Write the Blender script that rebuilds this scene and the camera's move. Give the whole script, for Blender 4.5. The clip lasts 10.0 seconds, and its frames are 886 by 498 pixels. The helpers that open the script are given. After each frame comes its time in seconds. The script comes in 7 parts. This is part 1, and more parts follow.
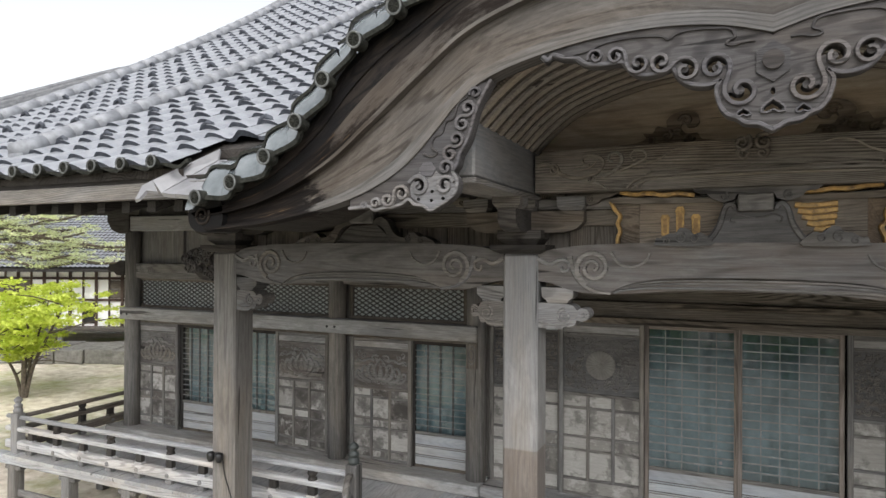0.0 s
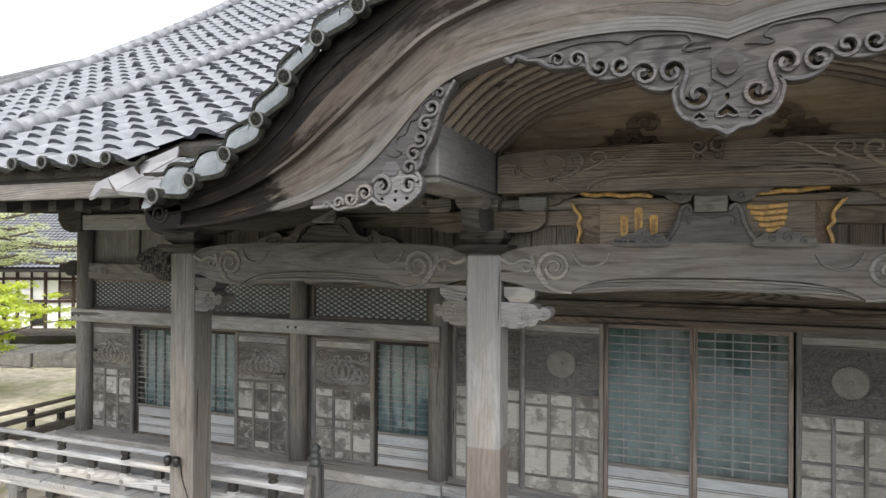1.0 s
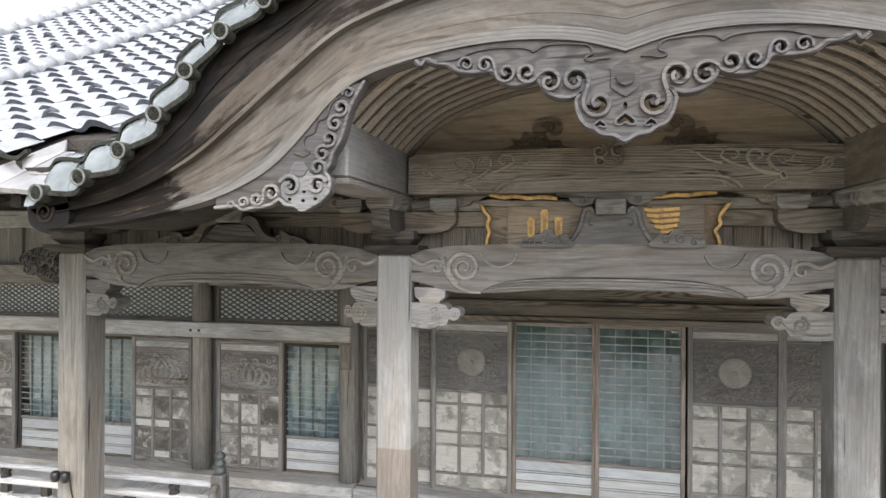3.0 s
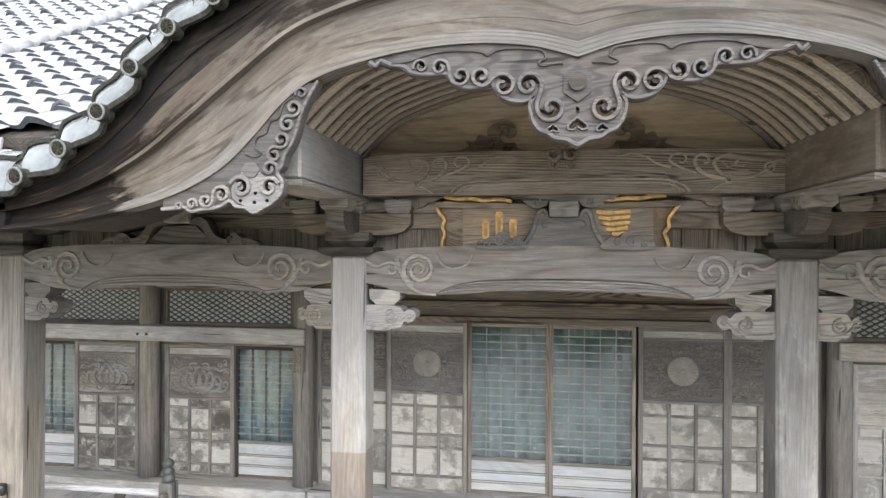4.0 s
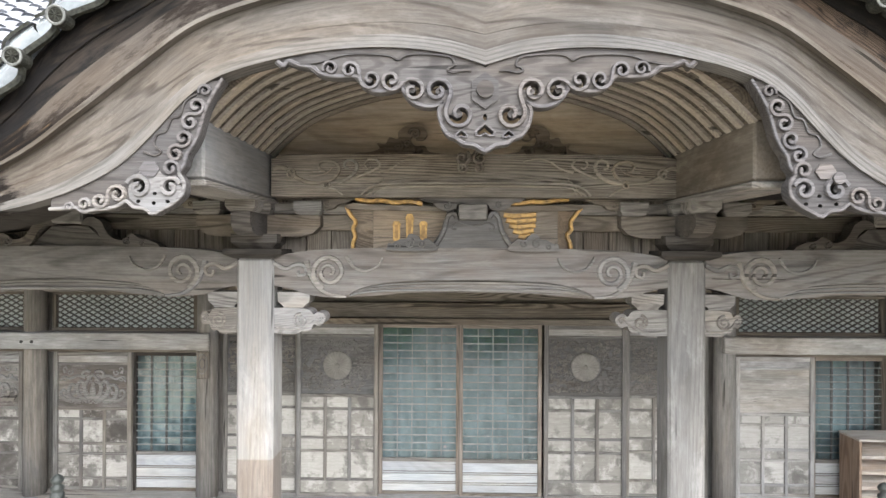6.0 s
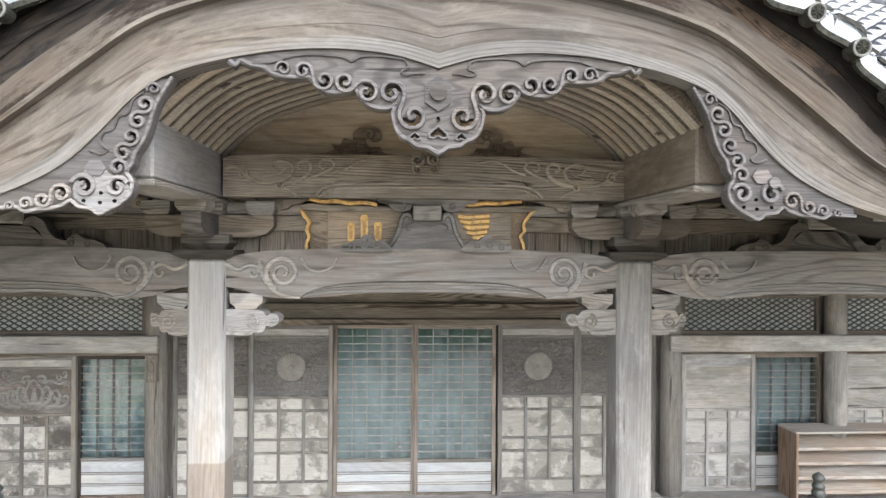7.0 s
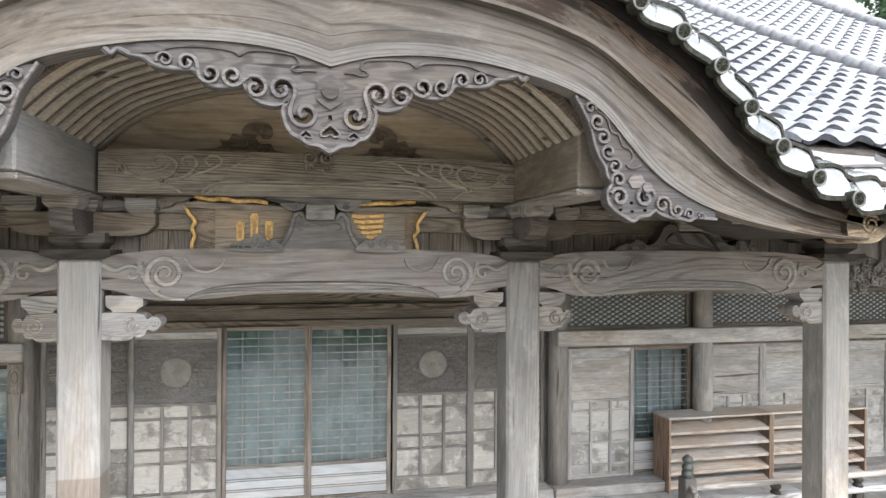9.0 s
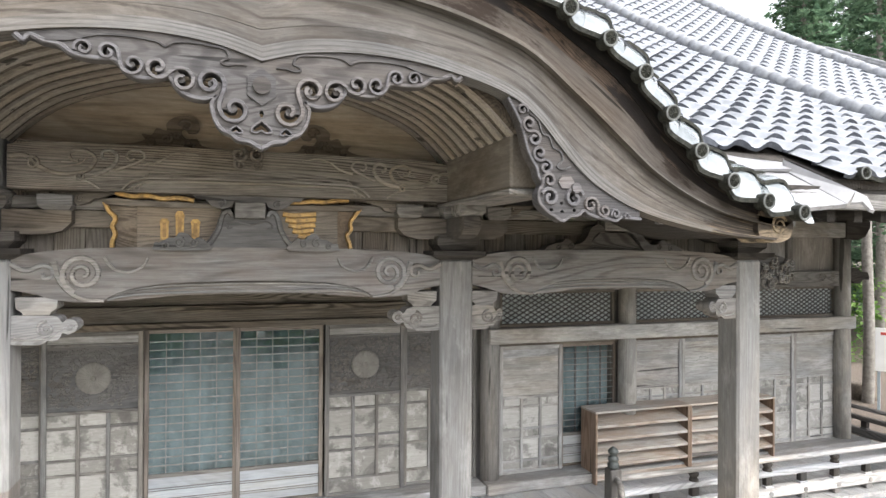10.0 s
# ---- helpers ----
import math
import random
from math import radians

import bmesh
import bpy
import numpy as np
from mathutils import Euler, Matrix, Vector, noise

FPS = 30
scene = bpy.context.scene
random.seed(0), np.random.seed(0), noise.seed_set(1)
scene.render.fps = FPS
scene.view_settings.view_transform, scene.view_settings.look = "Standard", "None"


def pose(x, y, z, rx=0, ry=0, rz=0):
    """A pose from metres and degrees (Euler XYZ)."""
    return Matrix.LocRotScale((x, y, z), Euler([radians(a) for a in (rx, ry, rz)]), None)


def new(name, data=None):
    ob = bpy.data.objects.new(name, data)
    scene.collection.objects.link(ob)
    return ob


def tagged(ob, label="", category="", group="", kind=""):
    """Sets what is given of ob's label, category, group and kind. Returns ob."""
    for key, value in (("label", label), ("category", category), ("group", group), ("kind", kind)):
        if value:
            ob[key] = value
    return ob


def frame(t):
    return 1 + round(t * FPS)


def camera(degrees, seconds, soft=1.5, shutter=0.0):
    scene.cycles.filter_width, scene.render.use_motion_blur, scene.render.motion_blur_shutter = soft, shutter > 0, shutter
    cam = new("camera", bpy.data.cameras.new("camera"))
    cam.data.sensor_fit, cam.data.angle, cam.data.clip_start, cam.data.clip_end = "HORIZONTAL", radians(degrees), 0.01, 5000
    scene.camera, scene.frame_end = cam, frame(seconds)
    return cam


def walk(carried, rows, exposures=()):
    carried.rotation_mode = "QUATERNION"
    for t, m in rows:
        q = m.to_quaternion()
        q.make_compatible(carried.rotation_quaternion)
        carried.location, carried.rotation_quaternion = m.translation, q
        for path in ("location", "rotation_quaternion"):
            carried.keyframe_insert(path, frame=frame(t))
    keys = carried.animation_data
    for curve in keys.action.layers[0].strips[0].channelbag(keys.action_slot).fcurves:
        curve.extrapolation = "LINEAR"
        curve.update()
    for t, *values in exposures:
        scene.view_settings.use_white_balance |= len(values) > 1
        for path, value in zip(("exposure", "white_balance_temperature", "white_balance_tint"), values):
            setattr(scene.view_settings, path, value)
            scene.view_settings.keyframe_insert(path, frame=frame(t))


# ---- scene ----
cam = camera(70.0, 10.0)
PATH = [
    (0, pose(-0.184, -7.360, 3.914, 90.25, -0.27, 24.03)),
    (0.5, pose(-0.189, -7.369, 3.915, 90.25, -0.31, 22.44)),
    (1, pose(-0.191, -7.373, 3.913, 90.26, -0.32, 20.58)),
    (1.5, pose(-0.186, -7.373, 3.911, 90.25, -0.31, 18.57)),
    (2, pose(-0.186, -7.372, 3.916, 90.26, -0.32, 16.62)),
    (2.5, pose(-0.181, -7.371, 3.924, 90.19, -0.31, 14.66)),
    (4, pose(-0.165, -7.357, 3.954, 90.10, -0.28, 8.76)),
    (4.5, pose(-0.164, -7.352, 3.960, 90.10, -0.28, 6.78)),
    (5, pose(-0.164, -7.356, 3.966, 90.07, -0.28, 4.79)),
    (5.5, pose(-0.158, -7.366, 3.971, 90.07, -0.29, 2.81)),
    (7, pose(-0.129, -7.425, 3.974, 90.20, -0.34, -3.07)),
    (7.5, pose(-0.120, -7.437, 3.972, 90.22, -0.38, -5.05)),
    (8, pose(-0.109, -7.446, 3.972, 90.24, -0.35, -7.22)),
    (8.5, pose(-0.100, -7.452, 3.974, 90.23, -0.36, -9.50)),
    (9, pose(-0.101, -7.453, 3.975, 90.22, -0.33, -12.30)),
    (9.5, pose(-0.109, -7.455, 3.972, 90.22, -0.33, -15.38)),
    (10, pose(-0.120, -7.456, 3.966, 90.27, -0.31, -18.49)),
]
walk(cam, PATH, exposures=[(0.0, 0.92), (1.0, 1.14), (2.5, 1.64), (4.5, 2.12), (5.5, 2.27), (7.5, 2.34), (10.0, 1.98)])

# ---- sky and sun: bright overcast ----
SUN_EL, SUN_AZ = radians(48), radians(150)
world = bpy.data.worlds.new("sky")
scene.world = world
world.use_nodes = True
wn, wl = world.node_tree.nodes, world.node_tree.links
sky = wn.new("ShaderNodeTexSky")
sky.sky_type, sky.sun_disc = "NISHITA", False
sky.sun_elevation, sky.sun_rotation = SUN_EL, SUN_AZ
sky.air_density, sky.dust_density = 1.2, 4.0
desat = wn.new("ShaderNodeHueSaturation")
desat.inputs["Saturation"].default_value = 0.2
wl.new(sky.outputs[0], desat.inputs["Color"])
wl.new(desat.outputs[0], wn["Background"].inputs["Color"])
wn["Background"].inputs["Strength"].default_value = 0.15
sun_data = bpy.data.lights.new("sun", "SUN")
sun_data.energy, sun_data.angle, sun_data.color = 1.15, radians(80), (1.0, 0.995, 0.99)
sun = new("sun", sun_data)
sun.rotation_euler = (radians(90) - SUN_EL, 0, radians(180) - SUN_AZ)


# ---- materials ----
def mat_new(name):
    m = bpy.data.materials.new(name)
    m.use_nodes = True
    nt = m.node_tree
    return m, nt.nodes, nt.links, nt.nodes["Principled BSDF"]


def mapped(n, l, scale, rand=True, use="Object"):
    tc = n.new("ShaderNodeTexCoord")
    mp = n.new("ShaderNodeMapping")
    mp.inputs["Scale"].default_value = scale
    l.new(tc.outputs[use], mp.inputs["Vector"])
    if rand:
        oi = n.new("ShaderNodeObjectInfo")
        mul = n.new("ShaderNodeMath")
        mul.operation = "MULTIPLY"
        mul.inputs[1].default_value = 37.0
        l.new(oi.outputs["Random"], mul.inputs[0])
        l.new(mul.outputs[0], mp.inputs["Location"])
    return mp.outputs[0]


def tex_noise(n, l, vec, scale, detail=6, rough=0.6, dist=0.0):
    t = n.new("ShaderNodeTexNoise")
    t.inputs["Scale"].default_value, t.inputs["Detail"].default_value = scale, detail
    t.inputs["Roughness"].default_value, t.inputs["Distortion"].default_value = rough, dist
    l.new(vec, t.inputs["Vector"])
    return t.outputs["Fac"]


def ramp(n, l, fac, stops):
    r = n.new("ShaderNodeValToRGB")
    while len(r.color_ramp.elements) < len(stops):
        r.color_ramp.elements.new(0.5)
    for e, (p, c) in zip(r.color_ramp.elements, stops):
        e.position = p
        e.color = (*c, 1) if len(c) == 3 else c
    l.new(fac, r.inputs["Fac"])
    return r.outputs["Color"]


def mix(n, l, fac, a, b, mode="MIX"):
    m = n.new("ShaderNodeMix")
    m.data_type, m.blend_type = "RGBA", mode
    for sock, v in ((0, fac), (6, a), (7, b)):
        if isinstance(v, (int, float)):
            m.inputs[sock].default_value = v
        elif isinstance(v, tuple):
            m.inputs[sock].default_value = (*v, 1)
        else:
            l.new(v, m.inputs[sock])
    return m.outputs[2]


def bump(n, l, bsdf, height, strength=0.3, dist=0.01):
    b = n.new("ShaderNodeBump")
    b.inputs["Strength"].default_value, b.inputs["Distance"].default_value = strength, dist
    l.new(height, b.inputs["Height"])
    l.new(b.outputs[0], bsdf.inputs["Normal"])


TIMBER = (0.778, 0.787, 0.818)      # common tone of all the old timber


def wood(name, dark, light, axis="x", fine=45.0, ring=1.0, rough=0.85, stain=0.5, tone=0.5, stain_col=None, bleach=0.25, use="Object", worn=(0.36, 0.56), spread=1.0, loose=True, rings_n=380.0, lines_w=(0.2, 0.48)):
    """Weathered timber with the grain along one axis: fibres, thin ring lines, blotches and bleaching."""
    m, n, l, b = mat_new(name)
    dark, light = (tuple(v * k for v, k in zip(c, TIMBER)) for c in (dark, light))
    along = {"x": (0.05, 1, 1), "y": (1, 0.05, 1), "z": (1, 1, 0.05)}[axis]
    ringv = {"x": (0.09, 1, 1), "y": (1, 0.11, 1), "z": (1, 1, 0.035)}[axis]
    fib = tex_noise(n, l, mapped(n, l, along, loose, use), fine * 1.5, 8, 0.75)
    field = tex_noise(n, l, mapped(n, l, ringv, loose, use), 1.7 * ring, 3, 0.35, 0.25)
    mulr = n.new("ShaderNodeMath")
    mulr.operation = "MULTIPLY"
    mulr.inputs[1].default_value = rings_n
    l.new(field, mulr.inputs[0])
    rings = n.new("ShaderNodeMath")
    rings.operation = "SINE"
    l.new(mulr.outputs[0], rings.inputs[0])
    ringf = n.new("ShaderNodeMapRange")
    ringf.inputs[1].default_value, ringf.inputs[2].default_value = -1.0, 1.0
    l.new(rings.outputs[0], ringf.inputs[0])
    big = tex_noise(n, l, mapped(n, l, tuple(0.3 + 0.7 * v for v in along), loose, use), 2.4, 9, 0.74, 0.2)
    pale = tex_noise(n, l, mapped(n, l, tuple(0.3 + 0.7 * v for v in along), loose, use), 3.4, 9, 0.74, 0.3)
    fade = tex_noise(n, l, mapped(n, l, tuple(0.5 + 0.5 * v for v in along), loose, use), 3.0, 3, 0.6)
    base = ramp(n, l, fib, [(0.3, tuple(0.85 * a + 0.15 * c for a, c in zip(dark, light))), (0.68, tuple(v * 1.07 for v in light))])
    ringc = ramp(n, l, ringf.outputs[0], [(0.0, tuple(a / c for a, c in zip(dark, light))), (lines_w[0], (0.62, 0.61, 0.6)), (lines_w[1], (1.02, 1.02, 1.02))])
    lines = ramp(n, l, fade, [(0.32, (0.2, 0.2, 0.2)), (0.54, (1, 1, 1))])
    ringm = mix(n, l, lines, (1, 1, 1), ringc)
    c1 = mix(n, l, min(1.0, tone * 1.5), base, mix(n, l, 1.0, base, ringm, "MULTIPLY"))
    c2 = mix(n, l, ramp(n, l, pale, [(0.5, (0, 0, 0)), (0.7, (bleach, bleach, bleach))]), c1, tuple(min(0.8, v * 1.6 + 0.02) for v in light))
    sc = stain_col or tuple(v * 0.6 for v in dark)
    st = ramp(n, l, big, [(worn[0], (stain, stain, stain)), (worn[1], (0, 0, 0))])
    col = mix(n, l, st, c2, sc)
    crack = ramp(n, l, tex_noise(n, l, mapped(n, l, tuple(v * 0.5 for v in along), loose, use), 20.0, 3, 0.5), [(0.0, (0, 0, 0)), (0.30, (0, 0, 0)), (0.32, (1, 1, 1))])
    col = mix(n, l, 0.7, col, mix(n, l, 1.0, col, crack, "MULTIPLY"))
    warm = tex_noise(n, l, mapped(n, l, tuple(0.25 + 0.75 * v for v in along), loose, use), 1.5, 6, 0.68, 0.5)
    col = mix(n, l, 1.0, col, ramp(n, l, warm, [(0.36, (0.95, 0.985, 1.03)), (0.5, (1.0, 1.0, 1.0)), (0.64, (1.05, 0.99, 0.92))]), "MULTIPLY")
    oi = n.new("ShaderNodeObjectInfo")
    vr = ramp(n, l, oi.outputs["Random"], [(0, tuple(1 - spread * v for v in (0.14, 0.14, 0.13))), (1, tuple(1 + spread * v for v in (0.1, 0.09, 0.07)))])
    l.new(mix(n, l, 1.0, col, vr, "MULTIPLY"), b.inputs["Base Color"])
    b.inputs["Roughness"].default_value = rough
    b.inputs["Specular IOR Level"].default_value = 0.25
    hgt = mix(n, l, 0.35, mix(n, l, 0.5, fib, ringm), crack)
    bump(n, l, b, hgt, 0.8, 0.007)
    return m


def plain(name, c0, c1, scale=6.0, rough=0.6, metal=0.0, bmp=0.2, bscale=40.0, spec=0.4, rand=True):
    """A mottled surface between two colours with fine relief."""
    m, n, l, b = mat_new(name)
    v = mapped(n, l, (1, 1, 1), rand)
    col = ramp(n, l, tex_noise(n, l, v, scale, 7, 0.65), [(0.32, c0), (0.68, c1)])
    l.new(col, b.inputs["Base Color"])
    b.inputs["Roughness"].default_value, b.inputs["Metallic"].default_value = rough, metal
    b.inputs["Specular IOR Level"].default_value = spec
    bump(n, l, b, tex_noise(n, l, v, bscale, 4), bmp, 0.01)
    return m


GREY_D, GREY_L = (0.099, 0.093, 0.086), (0.262, 0.250, 0.232)
W = {}
for ax in "xyz":
    W["grey_" + ax] = wood("weathered_grey_" + ax, GREY_D, GREY_L, ax, tone=0.25 if ax == "z" else 0.5)
    W["pale_" + ax] = wood("bleached_grey_" + ax, (0.172, 0.165, 0.156), (0.330, 0.321, 0.309), ax, stain=0.4, tone=0.2 if ax == "z" else 0.45)
    W["brown_" + ax] = wood("aged_brown_" + ax, (0.082, 0.070, 0.056), (0.225, 0.198, 0.166), ax)
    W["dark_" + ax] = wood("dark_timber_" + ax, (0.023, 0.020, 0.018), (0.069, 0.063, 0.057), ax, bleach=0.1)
    W["wall_" + ax] = wood("sunbleached_wall_" + ax, (0.18, 0.175, 0.166), (0.40, 0.392, 0.378), ax, tone=0.18, stain=0.5, stain_col=(0.1, 0.092, 0.083), bleach=0.7)
W["gable"] = wood("gable_board_wood", (0.062, 0.055, 0.048), (0.124, 0.113, 0.1), "x", 30, 0.8, tone=0.6, stain=0.6, stain_col=(0.05, 0.041, 0.033), bleach=0.6, rings_n=150.0, lines_w=(0.05, 0.2), use="UV", worn=(0.36, 0.5), spread=0.1, loose=False)
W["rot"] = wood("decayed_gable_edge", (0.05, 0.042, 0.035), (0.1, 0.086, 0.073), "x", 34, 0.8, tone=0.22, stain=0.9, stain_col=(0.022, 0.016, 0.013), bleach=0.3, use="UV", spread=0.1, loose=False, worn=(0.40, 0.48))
W["panel_x"] = wood("warm_brown_panel", (0.25, 0.207, 0.162), (0.49, 0.418, 0.335), "x", 34, 0.7, tone=0.3, stain=0.5, stain_col=(0.12, 0.085, 0.06), rings_n=200.0, lines_w=(0.08, 0.3))
W["kb_x"] = wood("warm_beam", (0.075, 0.064, 0.05), (0.315, 0.28, 0.232), "x", 40, 1.1, tone=1.0, stain=0.45, rings_n=430.0, lines_w=(0.3, 0.62))
# The beam's wood made paler, so that the carved ridges look lit.
W["kb_light"] = wood("warm_beam_lit_carving", (0.13, 0.114, 0.091), (0.34, 0.306, 0.258), "x", 40, 1.0, tone=0.3, stain=0.25)
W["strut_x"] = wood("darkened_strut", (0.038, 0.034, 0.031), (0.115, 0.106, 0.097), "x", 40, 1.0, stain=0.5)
W["slate_x"] = wood("grey_strut", (0.07, 0.068, 0.066), (0.165, 0.161, 0.156), "x", 40, 1.0, tone=0.3)
W["slate_z"] = wood("grey_frame", (0.06, 0.056, 0.052), (0.15, 0.142, 0.132), "z", 40, 1.0, tone=0.3)
W["gilt_x"] = wood("faded_painted_panel", (0.12, 0.1, 0.08), (0.27, 0.23, 0.185), "x", 40, 1.0, tone=0.3, stain=0.5)
W["lip"] = wood("gable_lip_wood", (0.082, 0.077, 0.071), (0.168, 0.16, 0.15), "x", 40, 0.7, tone=0.4, stain=0.35, use="UV", spread=0.1, loose=False)
# Real rot; also used where groove and tile shade is painted dark.
W["char"] = wood("rot_and_shade_verge_wood", (0.007, 0.0065, 0.0065), (0.04, 0.03, 0.023), "x", 60, 1.0, tone=0.8, stain=0.95, stain_col=(0.006, 0.0055, 0.006), bleach=0.1, use="UV", worn=(0.49, 0.57))
for ax in "xz":
    W["door_" + ax] = wood("brown_door_frame_" + ax, (0.12, 0.1, 0.082), (0.29, 0.25, 0.213), ax, stain=0.3)
W["shelf_x"] = wood("shelf_cedar_x", (0.36, 0.328, 0.286), (0.56, 0.525, 0.475), "x", 40, 1.0, 0.6, 0.45, stain_col=(0.3, 0.17, 0.09))
W["shelf_z"] = wood("shelf_cedar_z", (0.21, 0.14, 0.095), (0.36, 0.26, 0.19), "z", 40, 1.0, 0.6, 0.25)
W["carve_brown"] = wood("brown_carving_wood", (0.1, 0.08, 0.061), (0.25, 0.205, 0.16), "x", 40, 1.0, stain=0.5)
W["tan_x"] = wood("decayed_tan_end_grain", (0.1, 0.074, 0.05), (0.34, 0.265, 0.175), "x", 40, 1.0, tone=0.5, stain=0.92, stain_col=(0.03, 0.025, 0.021), bleach=0.4, worn=(0.44, 0.52))
for ax in "xz":
    W["house_" + ax] = wood("reddish_house_timber_" + ax, (0.05, 0.035, 0.028), (0.15, 0.105, 0.085), ax, stain=0.3, bleach=0.1)
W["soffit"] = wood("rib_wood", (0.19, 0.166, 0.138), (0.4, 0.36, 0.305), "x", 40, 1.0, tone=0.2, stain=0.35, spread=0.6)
W["purlin"] = wood("purlin_grey", (0.12, 0.124, 0.126), (0.2, 0.205, 0.208), "y", 40, 1.0, tone=0.12, stain=0.35, stain_col=(0.1, 0.1, 0.1))
# Right purlin is darker and browner than the left, with pale patches.
W["purlin_e"] = wood("dark_brown_purlin", (0.08, 0.069, 0.056), (0.16, 0.142, 0.118), "y", 36, 0.8, tone=0.05, stain=0.6, stain_col=(0.045, 0.037, 0.028), bleach=1.0)
W["rail_x"] = wood("bleached_rail", (0.32, 0.316, 0.308), (0.6, 0.593, 0.582), "x", stain=0.5)
W["pillar_e"] = wood("bleached_outer_pillar", (0.19, 0.182, 0.171), (0.305, 0.296, 0.28), "z", tone=0.25, stain=0.5, bleach=0.8)
M = {
    "bar": plain("pale_glazing_bar", (0.12, 0.13, 0.13), (0.24, 0.25, 0.25), 15.0, 0.7),
    "bar_dark": plain("dark_glazing_bar", (0.035, 0.04, 0.042), (0.08, 0.085, 0.085), 15.0, 0.7),
    "tile": plain("smoked_roof_tile", (0.165, 0.174, 0.192), (0.30, 0.311, 0.335), 7.0, 0.34, 0.15, 0.1, 60, 0.8),
    "verge": plain("glossy_verge_tile", (0.065, 0.076, 0.082), (0.16, 0.176, 0.184), 4.0, 0.1, 0.0, 0.22, 14, 1.0),
    # Hip tiles use a darker tile grey; their shaded look is painted in.
    "tile_shade": plain("shaded_hip_tile", (0.07, 0.073, 0.08), (0.17, 0.175, 0.185), 9.0, 0.6, 0.0, 0.2, 50, 0.3),
    "tile_dull": plain("smoked_ridge_tile", (0.135, 0.142, 0.156), (0.25, 0.26, 0.28), 9.0, 0.5, 0.0, 0.15, 60, 0.5),
    # Tile fronts near-black: dirt plus the shade of each step painted in.
    "tile_front": plain("shaded_edge_and_guard_tile", (0.032, 0.036, 0.046), (0.075, 0.081, 0.096), 20.0, 0.75, 0.0, 0.3, 60, 0.2),
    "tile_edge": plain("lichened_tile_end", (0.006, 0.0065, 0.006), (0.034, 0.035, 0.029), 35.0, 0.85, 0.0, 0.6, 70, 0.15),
    "cap_rim": plain("worn_cap_rim", (0.05, 0.054, 0.054), (0.135, 0.14, 0.136), 30.0, 0.7, 0.0, 0.3, 60, 0.3),
    "lead": plain("weathered_sheet_metal", (0.15, 0.15, 0.16), (0.22, 0.22, 0.23), 5.0, 0.45, 0.0, 0.15, 30, 0.6),
    "gold": plain("old_gold_leaf", (0.15, 0.098, 0.045), (0.5, 0.31, 0.1), 22.0, 0.45, 0.25, 0.4, 60),
    "gold_dull": plain("rubbed_gold_leaf", (0.16, 0.1, 0.045), (0.33, 0.2, 0.075), 30.0, 0.6, 0.1, 0.4, 60),
    "bronze": plain("verdigris_bronze", (0.03, 0.035, 0.035), (0.065, 0.074, 0.073), 20.0, 0.55, 0.3, 0.3, 50),
    "curtain": plain("teal_curtain_cloth", (0.085, 0.125, 0.145), (0.165, 0.22, 0.25), 4.0, 0.9, 0.0, 0.1, 80),
    "white_board": wood("white_painted_board", (0.27, 0.28, 0.283), (0.43, 0.442, 0.446), "x", 50, 1.0, 0.7, 0.25, 0.2, (0.42, 0.41, 0.39)),
    "plaster": plain("white_plaster", (0.84, 0.84, 0.82), (0.92, 0.92, 0.9), 2.0, 0.9, 0.0, 0.1, 60),
    "stone": plain("rough_stone", (0.12, 0.115, 0.1), (0.28, 0.27, 0.25), 5.0, 0.9, 0.0, 0.8, 12),
    "bark": plain("tree_bark", (0.05, 0.04, 0.032), (0.14, 0.115, 0.09), 14.0, 0.95, 0.0, 0.8, 30),
    "bark_grey": plain("cedar_bark", (0.11, 0.1, 0.088), (0.24, 0.225, 0.205), 10.0, 0.95, 0.0, 0.8, 30),
    "sign": plain("white_sign_enamel", (0.75, 0.75, 0.75), (0.82, 0.82, 0.82), 2.0, 0.5),
    "red": plain("red_print", (0.5, 0.06, 0.05), (0.58, 0.09, 0.07), 3.0, 0.6),
    "pipe": plain("grey_post_metal", (0.25, 0.3, 0.34), (0.32, 0.37, 0.4), 8.0, 0.5),
    "iron": plain("black_iron", (0.015, 0.015, 0.016), (0.04, 0.04, 0.042), 10.0, 0.35, 0.6, 0.1, 40),
}
mg, n, l, b = mat_new("window_glass")
b.inputs["Base Color"].default_value = (0.88, 0.95, 0.94, 1)
b.inputs["Roughness"].default_value, b.inputs["Transmission Weight"].default_value, b.inputs["IOR"].default_value = 0.02, 1.0, 1.5
M["glass"] = mg


def leaf_mat(name, c0, c1, sss=0.0):
    m, n, l, b = mat_new(name)
    g = n.new("ShaderNodeNewGeometry")
    col = ramp(n, l, g.outputs["Random Per Island"], [(0, c0), (1, c1)])
    l.new(col, b.inputs["Base Color"])
    b.inputs["Roughness"].default_value = 0.6
    tr = n.new("ShaderNodeBsdfTranslucent")
    l.new(col, tr.inputs["Color"])
    ms = n.new("ShaderNodeMixShader")
    ms.inputs[0].default_value = 0.55
    l.new(b.outputs[0], ms.inputs[1])
    l.new(tr.outputs[0], ms.inputs[2])
    l.new(ms.outputs[0], n["Material Output"].inputs["Surface"])
    return m


M["maple"] = leaf_mat("young_maple_leaf", (0.46, 0.55, 0.05), (0.76, 0.83, 0.2))
M["pine"] = leaf_mat("pine_needles", (0.45, 0.5, 0.26), (0.76, 0.8, 0.52))
M["conifer"] = leaf_mat("conifer_leaf", (0.05, 0.095, 0.06), (0.16, 0.25, 0.15))
M["shrub"] = leaf_mat("undergrowth_leaf", (0.06, 0.14, 0.03), (0.2, 0.34, 0.08))

